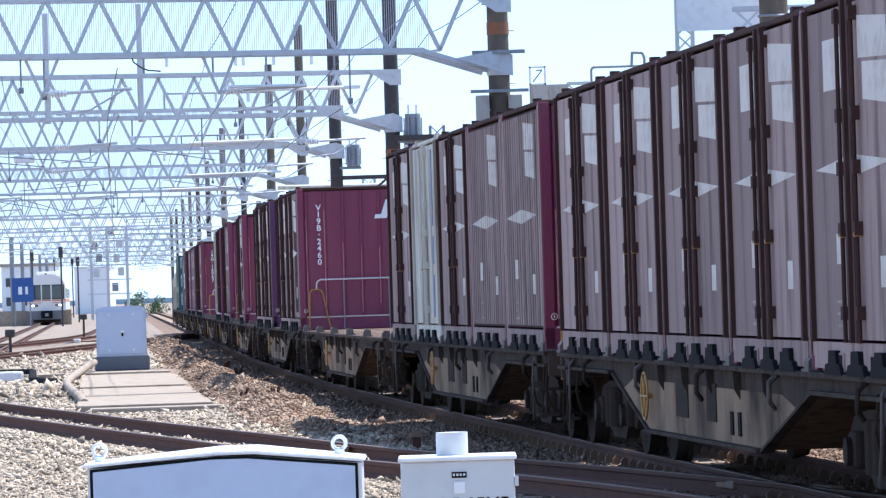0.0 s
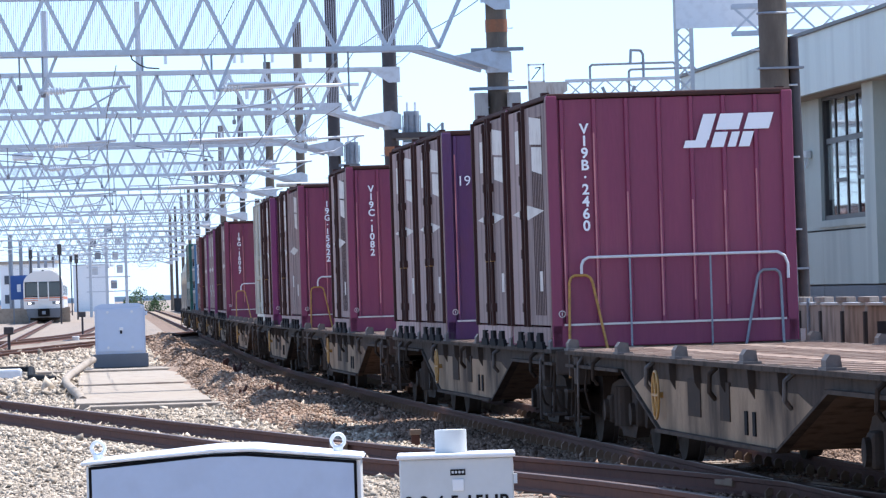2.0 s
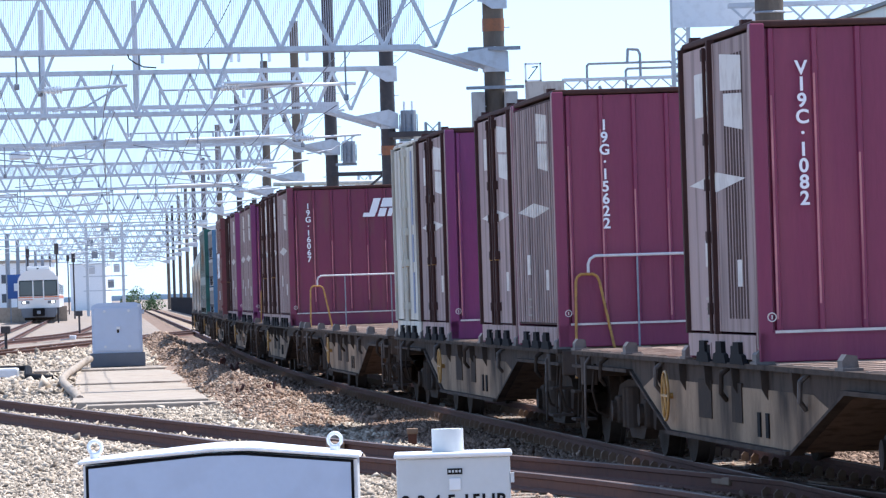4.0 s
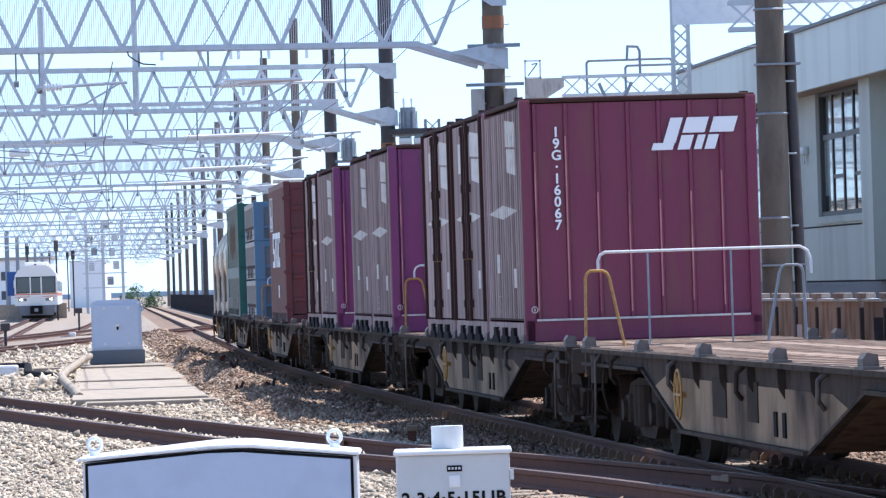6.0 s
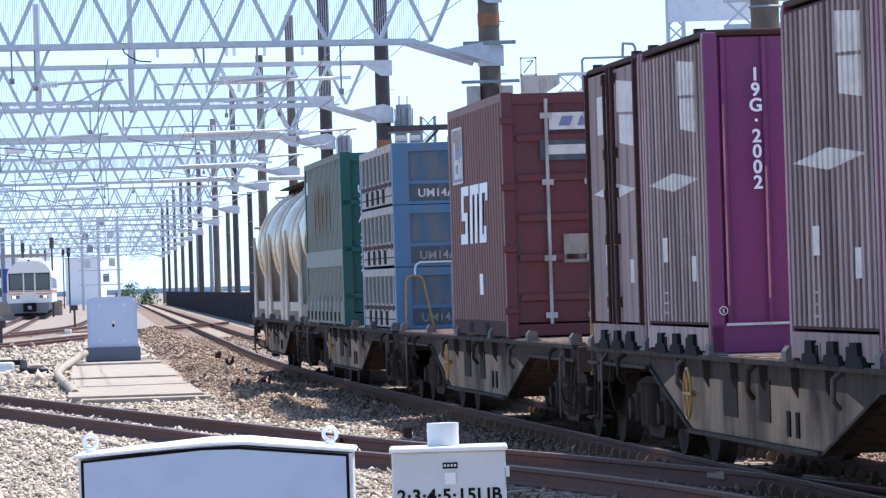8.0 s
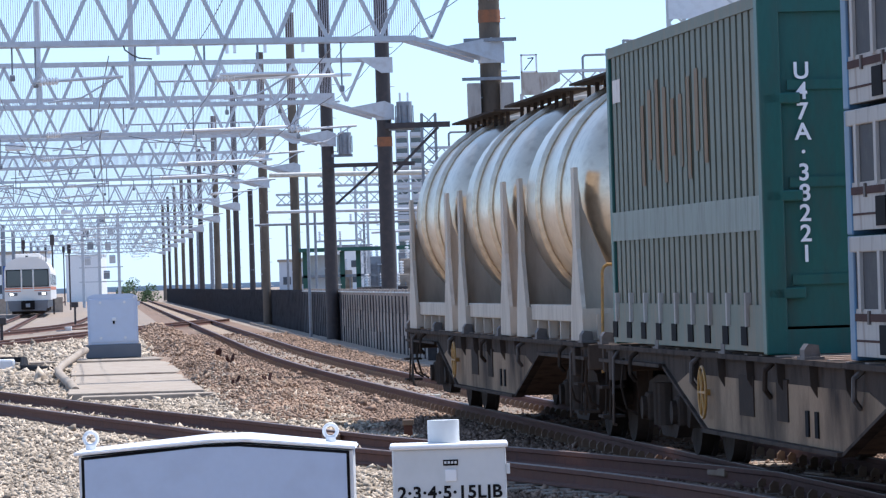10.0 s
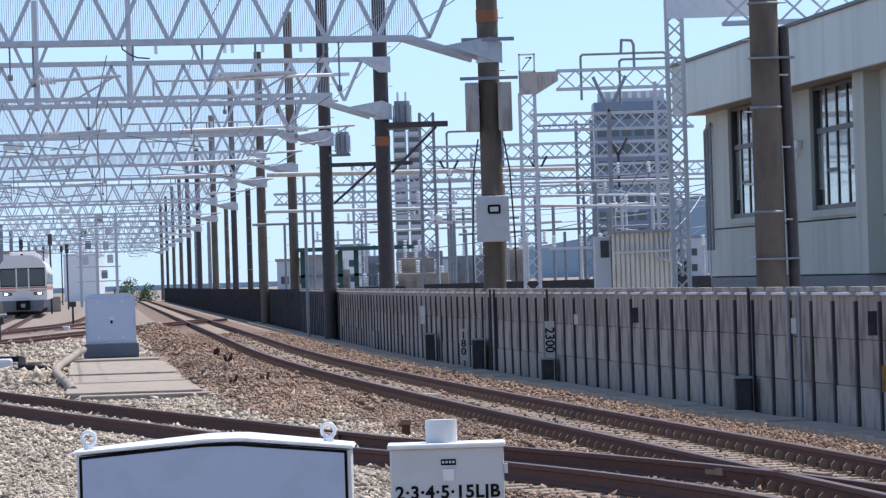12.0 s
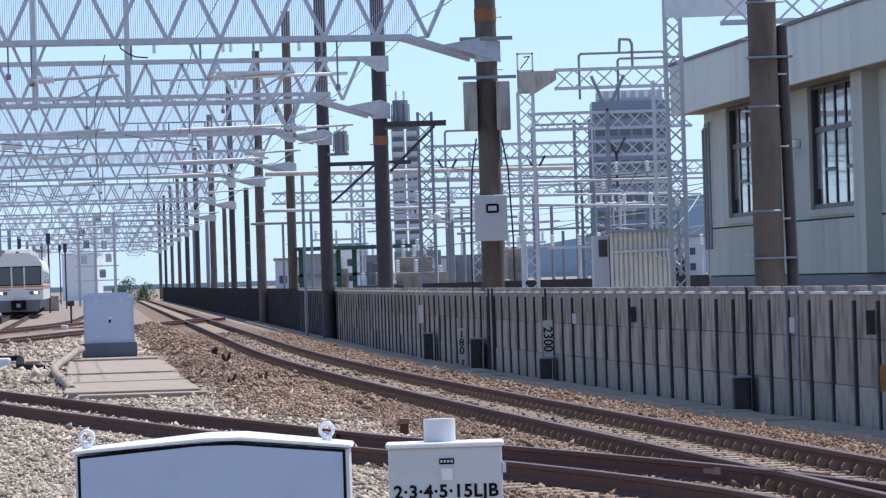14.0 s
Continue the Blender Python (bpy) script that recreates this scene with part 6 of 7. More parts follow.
for a, b in wins:
    wt = part("window", box(box(box(box(B(), 0.06, 0.2, a, b, W_Z0, W_Z0 + 0.09), 0.06, 0.2, a, b, W_Z1 - 0.06, W_Z1), 0.06, 0.2, a, a + 0.12, W_Z0, W_Z1), 0.06, 0.2, b - 0.12, b, W_Z0, W_Z1), "frame_dark", bl, "dark bronze window frame")
    n = 5
    st = (b - a) / n
    for j in range(1, n):
        part("mullion", box(B(), 0.1, 0.2, a + j * st - 0.06, a + j * st + 0.06, W_Z0, W_Z1), "frame_dark", wt)
    part("transom", box(B(), 0.1, 0.2, a, b, 4.02, 4.12), "frame_dark", wt)
    for j in range(1, n, 2):
        part("transom", box(B(), 0.1, 0.2, a + j * st, a + (j + 1) * st, 3.3, 3.37), "frame_dark", wt)
    for j in range(n):
        gl = part("pane", box(B(), 0.12, 0.13, a + j * st + 0.05, a + (j + 1) * st - 0.05, W_Z0 + 0.05, W_Z1 - 0.05), "clearglass", wt)
        gl.visible_shadow = False
    for j, (z0, z1) in enumerate(((W_Z0 + 0.1, 4.0), (2.9, 4.0), (W_Z0 + 0.1, 3.7), (2.75, W_Z1 - 0.1), (3.0, 4.0))):
        part("blind", box(B(), 0.135, 0.15, a + j * st + 0.06, a + (j + 0.94) * st, z0, z1), "shed", wt, "pale blind behind the glass")
    part("sill", box(B(), -0.06, 0.1, a - 0.1, b + 0.1, W_Z0 - 0.13, W_Z0 - 0.01), "wallpanel", wt)
for j, yy in enumerate((25.4, 25.9, 26.3)):
    part("conduit", bent(B(), [(-0.06, yy, 2.0), (-0.06, yy, 4.6 - j * 0.04), (-0.06, yy - 1.0 * (j == 2), 4.65)], 0.03, 8), "steelgrey", bl)
part("wall_lamp", ring(box(B(), -0.12, 0.0, 12.6, 13.0, 3.8, 3.95, 0.03), (-0.08, 12.8, 3.75), 0.12, 0.02, "x", 14, 5), "boxgrey", bl)
# roof plant hung above the parapet
for yy in (4.0, 10.0):
    part("roof_box", box(B(), 0.4, 1.4, yy, yy + 2.2, PAR_Z1 - 0.3, PAR_Z1 + 0.35, 0.04), "boxwhite", bl)

# cream shed with ribbed sheet wall
sh = thing("shed", "cream ribbed steel shed beside the building", "shed", m=pose(3.7, 125.0, 0))
part("wall_sheet", corrugated_x(0.28, 1.75, 13, 0.05, -0.3, 2.5, 0.0, 0.45), "shed", sh)
part("side_wall", box(B(), 0.24, 0.28, 0.0, 4.0, -0.3, 2.5), "shed", sh)
part("roof", box(B(), 0.15, 1.85, -0.15, 4.2, 2.5, 2.57), "steelgrey", sh)
part("pipe_rail", bent(B(), [(0.3, -0.12, 2.05), (1.75, -0.12, 2.08)], 0.03, 8), "galv", sh)
for j in range(6):
    part("pipe", bent(B(), [(1.3 + j * 0.09, -0.1, 2.35), (1.3 + j * 0.09, -0.1, 1.95 - j * 0.03), (1.4 + j * 0.09, -0.1, 1.85 - j * 0.03)], 0.022, 6), "galv", sh)
part("hut", box(B(), -0.15, 0.22, 0.5, 2.0, -0.3, 2.45), "farwall", sh)
part("hut_window", box(B(), -0.02, 0.18, 0.47, 0.5, 1.95, 2.35), "frame_dark", sh)


# ---------------------------------------------------------------- substation steelwork behind the fence
def lattice_mast(name, x, y, z0, z1, w, label, material="galv", leg=0.045, m=None):
    t = thing(name, label, "lattice mast", "lattice masts", m=pose(x, y, 0))
    h = w / 2
    for sx in (-h, h):
        for sy in (-h, h):
            part("leg", box(B(), sx - leg, sx + leg, sy - leg, sy + leg, z0, z1), material, t)
    n = max(1, int((z1 - z0) / (w * 0.95)))
    st = (z1 - z0) / n
    me = mesh_of("lacing", beam(B(), (-h, 0, 0), (h, 0, st), 0.035, 0.035), material)
    me2 = mesh_of("lacing", beam(B(), (h, 0, 0), (-h, 0, st), 0.035, 0.035), material)
    for j in range(n):
        for sy in (-h, h):
            piece("lacing", me if (j + (sy > 0)) % 2 else me2, t, pose(0, sy, z0 + j * st))
        for sx in (-h, h):
            piece("lacing", me if j % 2 else me2, t, pose(sx, 0, z0 + j * st, 0, 0, 90))
    return t


def lattice_beam(name, x0, x1, y, z, h, label, material="galv"):
    t = thing(name, label, "lattice beam", "substation beams", m=pose(x0, y, z))
    L = x1 - x0
    for zz in (0, h):
        for yy in (-0.2, 0.2):
            part("chord", box(B(), 0, L, yy - 0.04, yy + 0.04, zz - 0.04, zz + 0.04), material, t)
    n = max(2, int(L / h))
    st = L / n
    a = mesh_of("lacing", beam(B(), (0, 0, 0), (st, 0, h), 0.04, 0.04), material)
    b = mesh_of("lacing", beam(B(), (0, 0, h), (st, 0, 0), 0.04, 0.04), material)
    for j in range(n):
        for yy in (-0.2, 0.2):
            piece("lacing", a if (j + (yy > 0)) % 2 else b, t, pose(j * st, yy, 0))
    return t


lattice_mast("lattice_mast", 2.47, 150.0, -0.3, 6.7, 0.42, "galvanised lattice mast of the substation")
lattice_mast("lattice_mast", 4.62, 104.0, -0.3, 7.6, 0.3, "white-grey lattice mast beside the building", "boxgrey", 0.035)
lattice_mast("lattice_mast", -0.42, 165.0, -0.3, 6.7, 0.42, "weathered blue-grey lattice mast", "steelgrey")
lattice_mast("lattice_mast", 6.6, 158.0, -0.3, 7.2, 0.42, "galvanised lattice mast of the substation")
lattice_mast("lattice_mast", 4.7, 175.0, -0.3, 6.6, 0.5, "dark lattice mast of the substation", "steelgrey")
lattice_mast("lattice_mast", 1.3, 190.0, -0.3, 6.0, 0.45, "galvanised lattice mast of the substation")
lattice_mast("lattice_mast", -3.2, 205.0, -0.3, 6.0, 0.45, "galvanised lattice mast of the substation")
lattice_mast("lattice_mast", 9.2, 180.0, -0.3, 6.0, 0.45, "galvanised lattice mast of the substation")
lattice_beam("lattice_beam", 3.3, 7.2, 150.0, 6.78, 0.52, "galvanised lattice beam of the substation")
lattice_beam("lattice_beam", 2.7, 7.6, 160.0, 5.9, 0.48, "galvanised lattice beam of the substation")
lattice_beam("lattice_beam", -0.5, 7.4, 172.0, 5.35, 0.45, "galvanised lattice beam of the substation")
lattice_beam("lattice_beam", -4.5, 9.5, 190.0, 5.0, 0.45, "galvanised lattice beam of the substation")
lattice_beam("lattice_beam", -6.5, 9.5, 206.0, 4.6, 0.4, "galvanised lattice beam of the substation")
sb = thing("sign_frame", "pale steel head plate on the lattice mast", "steel plate", m=pose(2.25, 149.75, 0))
part("plate", extrude(B(), [(0.0, 6.66), (0.5, 6.66), (1.1, 7.02), (1.1, 7.28), (0.0, 7.28)], "y", -0.1, 0.1), "sidewhite", sb)
part("small_frame", box(box(box(box(B(), 0.0, 0.05, -0.12, 0.12, 7.28, 7.8), 0.42, 0.47, -0.12, 0.12, 7.28, 7.8), 0.0, 0.47, -0.12, 0.12, 7.76, 7.8), 0.0, 0.47, -0.12, 0.12, 7.28, 7.32), "boxwhite", sb)
part("arrow", beam(beam(B(), (0.1, -0.05, 7.36), (0.37, -0.05, 7.7), 0.05, 0.03), (0.37, -0.05, 7.7), (0.2, -0.05, 7.68), 0.05, 0.03), "poledark", sb)
for (x0, x1, y, z) in ((4.0, 6.4, 149.8, 7.35), (5.1, 7.0, 150.2, 7.2), (0.2, 2.0, 171.8, 5.9), (3.0, 5.0, 171.8, 6.0)):
    t = thing("conduit_hoop", "dark tubular hoop on the substation beam", "tube hoop", "tube hoops", m=pose(x0, y, z))
    part("tube", bent(B(), [(0, 0, -0.9), (0, 0, 0.32), (0.06, 0, 0.38), (x1 - x0 - 0.06, 0, 0.38), (x1 - x0, 0, 0.32), (x1 - x0, 0, -0.9)], 0.035, 8), "steelgrey", t)
t = thing("conduit_hoop", "dark tubular hoop on the substation beam", "tube hoop", "tube hoops", m=pose(5.5, 149.8, 7.25))
part("tube", bent(B(), [(0, 0, 0), (0, 0, 0.72), (-0.06, 0, 0.84), (-0.34, 0, 0.86), (-0.36, 0, 0.5)], 0.04, 8), "steelgrey", t)
t = thing("drop_bracket", "dark Y-shaped bracket under the substation beam", "bracket", "drop brackets", m=pose(4.75, 149.8, 0))
part("limb", beam(beam(beam(B(), (-0.42, 0, 7.1), (0, 0, 6.1), 0.09, 0.09), (0.5, 0, 7.1), (0, 0, 6.1), 0.09, 0.09), (0, 0, 6.1), (0, 0, 3.9), 0.12, 0.12), "steelgrey", t)
for x, z in ((0.25, 4.35), (3.1, 4.4), (5.7, 4.9)):
    t = thing("drop_bracket", "dark Y-shaped bracket under the substation beam", "bracket", "drop brackets", m=pose(x, 171.6, z))
    part("limb", beam(beam(beam(B(), (-0.3, 0, 1.0), (0, 0, 0.45), 0.07, 0.07), (0.3, 0, 1.0), (0, 0, 0.45), 0.07, 0.07), (0, 0, 0.45), (0, 0, -0.6), 0.08, 0.08), "poledark", t)
# bus pipes, thin posts and insulators of the yard
rng = random.Random(4)
for (x0, x1, y, z, r, m) in ((-5.5, 4.2, 168.0, 5.0, 0.075, "shed"), (-6.5, 8.0, 195.0, 4.2, 0.06, "galv"), (1.0, 8.5, 165.0, 4.45, 0.04, "galv"), (2.2, 8.2, 168.0, 4.1, 0.035, "galv"), (2.8, 7.4, 162.0, 3.7, 0.035, "galv"), (-7.5, 3.0, 210.0, 3.9, 0.05, "steelgrey"), (-2.5, 4.0, 180.0, 3.2, 0.04, "galv"), (0.5, 7.5, 176.0, 3.0, 0.04, "steelgrey")):
    t = thing("bus_pipe", "pale horizontal bus pipe of the substation", "pipe", "bus pipes", m=pose(x0, y, z))
    part("tube", rod(B(), (0, 0, 0), (x1 - x0, 0, rng.uniform(-0.2, 0.2)), r, seg=10), m, t, smooth=True)
    for u in (0.12, 0.5, 0.88):
        part("stand", rod(B(), (u * (x1 - x0), 0.05, -0.3 - z), (u * (x1 - x0), 0.05, -0.02), 0.05, seg=8), "steelgrey", t)
for j in range(26):
    x, y = rng.uniform(-7, 9.5), rng.uniform(150, 230)
    if x < track_x(y) + 5:
        continue
    h = rng.uniform(2.6, 5.2)
    t = thing("yard_post", "slim steel post with stacked insulators in the substation", "steel post", "yard posts", m=pose(x, y, -0.3))
    part("shaft", rod(B(), (0, 0, 0), (0, 0, h), 0.06, 0.045, 8), rng.choice(["steelgrey", "galv", "poledark"]), t)
    w = rng.uniform(0.5, 1.3)
    part("arm", box(B(), -w, w, -0.035, 0.035, h - 0.08, h), "galv", t)
    for sx in (-w * 0.85, 0, w * 0.85):
        bm = ribbed(B(), (sx, 0, h), (sx, 0, h + 0.36), 0.065, 0.03, 4, 8)
        part("insulator", bm, "insulator", t)
MASTS = [(2.47, 150.0), (-0.42, 165.0), (6.6, 158.0), (4.7, 175.0), (1.3, 190.0), (-3.2, 205.0), (9.2, 180.0)]
for j in range(14):
    (x0, y0), (x1, y1) = rng.sample(MASTS, 2)
    z0, z1 = rng.uniform(3.0, 5.9), rng.uniform(2.4, 5.9)
    t = thing("yard_cable", "thin cable strung between substation masts", "cable", "yard cables")
    pts = [(x0 + (x1 - x0) * i / 8, y0 + (y1 - y0) * i / 8, z0 + (z1 - z0) * i / 8 - 1.1 * (i / 8) * (1 - i / 8)) for i in range(9)]
    part("strand", tube(B(), pts, 0.015), rng.choice(["galv", "wire"]), t)
# low plant of the yard: oil-filled units with bushings, cubicles and stacked frames
for j in range(17):
    y = rng.uniform(156, 225)
    x = track_x(y) + 4.6 + rng.uniform(0, 11)
    w, h = rng.uniform(0.4, 1.1), rng.uniform(1.5, 3.0)
    t = thing("yard_unit", "weathered substation unit with pale bushings", "transformer", "substation units", m=pose(x, y, -0.3))
    part("case", box(B(), -w, w, -0.5, 0.5, 0.0, h, 0.03), rng.choice(["steelgrey", "boxgrey", "sidewhite", "concrete", "panelpost"]), t)
    for k in range(5):
        part("fin", box(B(), -w + 0.1 + k * w * 0.42, -w + 0.14 + k * w * 0.42, -0.62, -0.5, 0.3, h - 0.3), "steelgrey", t)
    for k in (-0.6, 0.0, 0.6):
        part("bushing", ribbed(B(), (k * w, 0, h), (k * w, 0, h + 0.46), 0.08, 0.035, 5, 8), "insulator", t)
# white board on the mast by the building
bd = thing("roof_board", "pale blank board on a lattice frame above the roof", "board", m=pose(4.47, 103.8, 0))
part("sheet", box(B(), 0.0, 1.9, 0, 0.06, 6.5, 8.4), "boxwhite", bd)
lattice_beam("lattice_beam", 5.3, 9.0, 99.0, 6.15, 0.5, "white lattice beam above the parapet", "galv")
# dark horizontal arms joining the pole pair
t = thing("pole_bracket", "dark steel bracket arm between pole and mast", "bracket", m=pose(-1.45, 134.95, 0))
part("arm", box(B(), 0.0, 1.65, -0.08, 0.08, 5.42, 5.56), "poledark", t)
part("strut", beam(B(), (0.2, 0, 4.3), (1.35, 0, 5.42), 0.07, 0.07), "poledark", t)
t = thing("pole_bracket", "dark steel bracket arm between pole and mast", "bracket", m=pose(-3.45, 159.6, 0))
part("arm", box(B(), 0.0, 2.6, -0.08, 0.08, 5.0, 5.12), "poledark", t)
part("strut", beam(B(), (0.2, 0, 3.9), (1.5, 0, 5.0), 0.07, 0.07), "poledark", t)

# green steel shelter
gs = thing("shelter", "open green steel shelter frame behind the fence", "shelter", m=pose(-5.4, 200.0, 0))
part("roof", box(B(), -0.1, 4.4, -0.6, 1.6, 2.72, 2.86), "green", gs)
for x in (0.1, 1.5, 2.1, 3.4):
    part("post", box(B(), x - 0.09, x + 0.09, 0.0, 0.18, -0.3, 2.72), "green", gs)
part("rail_beam", box(B(), 0.0, 4.2, 0.0, 0.1, 1.75, 1.85), "steelgrey", gs)
part("screen", box(B(), 0.2, 1.4, 0.3, 0.36, 0.5, 2.6), "boxgrey", gs)
# small white vessel on the mast
t = thing("round_lamp", "round white lamp on the lattice mast", "lamp", m=pose(-0.12, 164.75, 3.45))
bm = B()
bmesh.ops.create_uvsphere(bm, u_segments=14, v_segments=8, radius=0.14)
part("globe", bm, "insulator", t, smooth=True)

# low dark plinth bank behind the fence
bank = tagged(part("yard_bank", box(B(), -0.6, 24.0, 152.5, 153.0, -0.3, 1.42), "panelpost"), "dark low wall behind the fence", "wall", kind="structure")

# ---------------------------------------------------------------- distance
far = thing("office_tower", "distant blue glass office tower", "building", m=pose(26.0, 900.0, 0))
part("wall", box(B(), 0, 13.0, 0, 14, -1, 30.2), "bluebuild", far)
part("roof_plant", box(B(), 1, 12.0, 1, 12, 30.2, 32.0), "farwall", far)
for k in range(7):
    part("roof_fin", box(B(), 1.4 + k * 1.5, 2.0 + k * 1.5, 0.6, 1.0, 30.8, 31.8), "boxwhite", far)
wm = mesh_of("window", box(B(), 0.0, 1.5, -0.12, 0.0, 0, 1.5), "glass")
for j in range(10):
    for c in range(6):
        piece("window", wm, far, pose(0.5 + c * 2.1, 0, 1.6 + j * 2.85))
for j, (x, wd, h) in enumerate(((-13.3, 3.6, 47), (-9.2, 3.8, 43))):
    ap = thing("apartment_tower", "distant pale apartment tower with balconies", "building", "apartment towers", m=pose(x, 1500.0, 0))
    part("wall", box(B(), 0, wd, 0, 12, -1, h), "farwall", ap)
    bm_me = mesh_of("balcony", box(B(), 0.2, wd - 0.2, -1.2, 0.0, 0, 1.1), "farwall")
    wn_me = mesh_of("window", box(B(), 0.3, wd - 0.3, -0.1, 0.0, 1.1, 2.4), "glass")
    for f in range(15):
        piece("balcony", bm_me, ap, pose(0, 0, 1 + f * 2.9))
        piece("window", wn_me, ap, pose(0, 0, 1 + f * 2.9))
rng = random.Random(9)
for j in range(22):                               # low town on the horizon
    x = -95 + j * 10.5 + rng.uniform(-3, 3)
    y = rng.uniform(850, 1150)
    w, h = rng.uniform(6, 13), rng.uniform(4, 9)
    if -0.085 < x / y < -0.045 or 0.01 < x / y < 0.035:                   # the line of the tracks stays open
        continue
    t = thing("town_house", "distant pale town building", "building", "distant town", m=pose(x, y, 0))
    part("wall", box(B(), 0, w, 0, 10, -1, h), rng.choice(["farwall", "farwall", "wallpanel", "boxwhite"]), t)
    part("roof", box(B(), -0.3, w + 0.3, -0.3, 10.3, h, h + 0.5), rng.choice(["steelgrey", "concrete"]), t)
    wm2 = mesh_of("window", box(B(), 0, 1.4, -0.1, 0.0, 0, 1.4), "bluegrey")
    for f in range(int(h / 3.2)):
        for c in range(int(w / 2.6)):
            piece("window", wm2, t, pose(0.7 + c * 2.6, 0, 1.2 + f * 3.1))
hall = thing("white_hall", "long white hall at the end of the yard", "building", m=pose(-54.2, 760.0, 0))
part("wall", box(B(), 0, 4.9, 0, 14, -0.3, 6.3), "boxwhite", hall)
part("roof", box(B(), -0.1, 5.0, -0.1, 14, 6.3, 6.5), "galv", hall)
bm = B()
hp = []
for i in range(41):
    x = -260 + i * 16
    hp.append((x, 2 + max(0.0, min(1.0, (x + 20) / 60)) * (20 + 9 * math.sin(i * 0.31) + 5 * math.sin(i * 0.83 + 1))))
extrude(bm, [(-260, -1)] + hp + [(380, -1)], "y", 2350, 2360)
# no air haze here: the backdrop's own colour carries it
tagged(part("backdrop", bm, "hill"), "low wooded hills on the horizon, haze in their colour", "hills", kind="structure")
# bushes by the far curve
for bx, by, w, h in ((-38.2, 650.0, 1.7, 3.3), (-36.4, 655.0, 1.5, 2.4), (-40.2, 660.0, 1.3, 2.2), (-36.0, 640.0, 1.0, 1.5), (-39.2, 656.0, 1.3, 2.8)):
    t = thing("bush", "green trackside bush at the far curve", "bush", "far bushes", m=pose(bx, by, -0.25))
    rr = random.Random(int(bx * 10))
    part("stem", rod(B(), (0, 0, 0), (0, 0, h * 0.7), 0.06, 0.02, 6), "browndirt", t)
    bm = B()
    for j in range(420):
        a, u, v = rr.uniform(0, 6.28), rr.random() ** 0.5, rr.random()
        c = Vector((w * u * math.cos(a) * (1 - 0.5 * v), w * u * math.sin(a) * (1 - 0.5 * v), 0.1 + h * v * (1 - 0.25 * u)))
        s = 0.16
        vs = [bm.verts.new(c + Vector((rr.uniform(-s, s), rr.uniform(-s, s), rr.uniform(-s, s)))) for _ in range(3)]
        bm.faces.new(vs)
    part("crown", bm, "leaf", t)
# blue station sign
t = thing("station_sign", "blue trackside sign board on posts", "sign", m=pose(-34.9, 420.0, 0))
part("board", box(B(), 0, 1.7, 0, 0.08, 1.7, 3.6), "signblue", t)
part("panel", box(B(), 0.5, 0.8, -0.012, 0.0, 2.3, 2.9), "boxwhite", t)
part("panel", box(B(), 1.05, 1.25, -0.012, 0.0, 2.3, 2.9), "boxwhite", t)
for x in (0.2, 1.4):
    part("post", box(B(), x - 0.05, x + 0.05, 0.02, 0.1, -0.3, 1.7), "steelgrey", t)
low = thing("yard_wall", "low pale wall at the edge of the yard", "wall", m=pose(-45, 430.0, 0))
part("panel", box(B(), 0, 14.0, 0, 0.2, -0.3, 1.0), "concrete", low)
# signals and thin posts in the yard
for x, y, h in ((-17.6, 252.0, 1.0), (-29.5, 400.0, 5.2), (-38.0, 480.0, 5.6), (-33.2, 470.0, 5.0), (-48.0, 640.0, 6.5), (-43.0, 600.0, 6.0), (-14.9, 178.0, 0.75)):
    t = thing("yard_signal", "slim dark signal post in the yard", "signal", "yard signals", m=pose(x, y, -0.25))
    part("shaft", rod(B(), (0, 0, 0), (0, 0, h), 0.07 if h > 2 else 0.05, seg=8), "poledark", t)
    part("head", box(B(), -0.16, 0.16, -0.12, 0.12, h, h + (0.8 if h > 2 else 0.25), 0.03), "poledark", t)
# signal bridge in the distance
sg_ = thing("signal_bridge", "distant grey lattice signal bridge with lamp heads", "signal bridge", m=pose(-33.8, 520.0, 0))
for x in (-1.6, 0.0, 1.9):
    part("mast", box(B(), x - 0.14, x + 0.14, -0.14, 0.14, -0.3, 8.8), "galv", sg_)
for z in (2.2, 3.6, 5.0, 6.3, 7.6, 8.7):
    part("deck_beam", box(B(), -2.0, 2.3, -0.2, 0.2, z, z + 0.1), "galv", sg_)
for j, (x, z) in enumerate(((-1.1, 3.9), (0.7, 2.5), (1.3, 4.0), (-0.8, 5.4), (0.9, 5.3), (-1.2, 6.6), (1.2, 6.7), (0.4, 7.9))):
    part("signal_head", box(B(), x - 0.3, x + 0.3, -0.45, -0.2, z, z + 0.8, 0.05), "steelgrey" if j % 2 else "galv", sg_)
    part("shade", box(B(), x - 0.32, x + 0.32, -0.7, -0.45, z + 0.62, z + 0.68), "insulator", sg_)
# point machines and white marks between the rails
rng = random.Random(3)
for x, y in ((-15.0, 168.0), (-14.6, 190.0), (-12.2, 214.0), (-17.0, 236.0), (-18.6, 222.0)):
    t = thing("point_machine", "pale point machine case beside the rails", "point machine", "point machines", m=pose(x, y, -0.24))
    part("case", box(B(), -0.35, 0.35, -0.25, 0.25, 0.0, 0.2, 0.03), rng.choice(["boxwhite", "boxgrey", "clipsteel"]), t)
    part("rod", rod(B(), (0.3, 0, 0.08), (1.3, 0, 0.08), 0.03, seg=8), "rail", t)

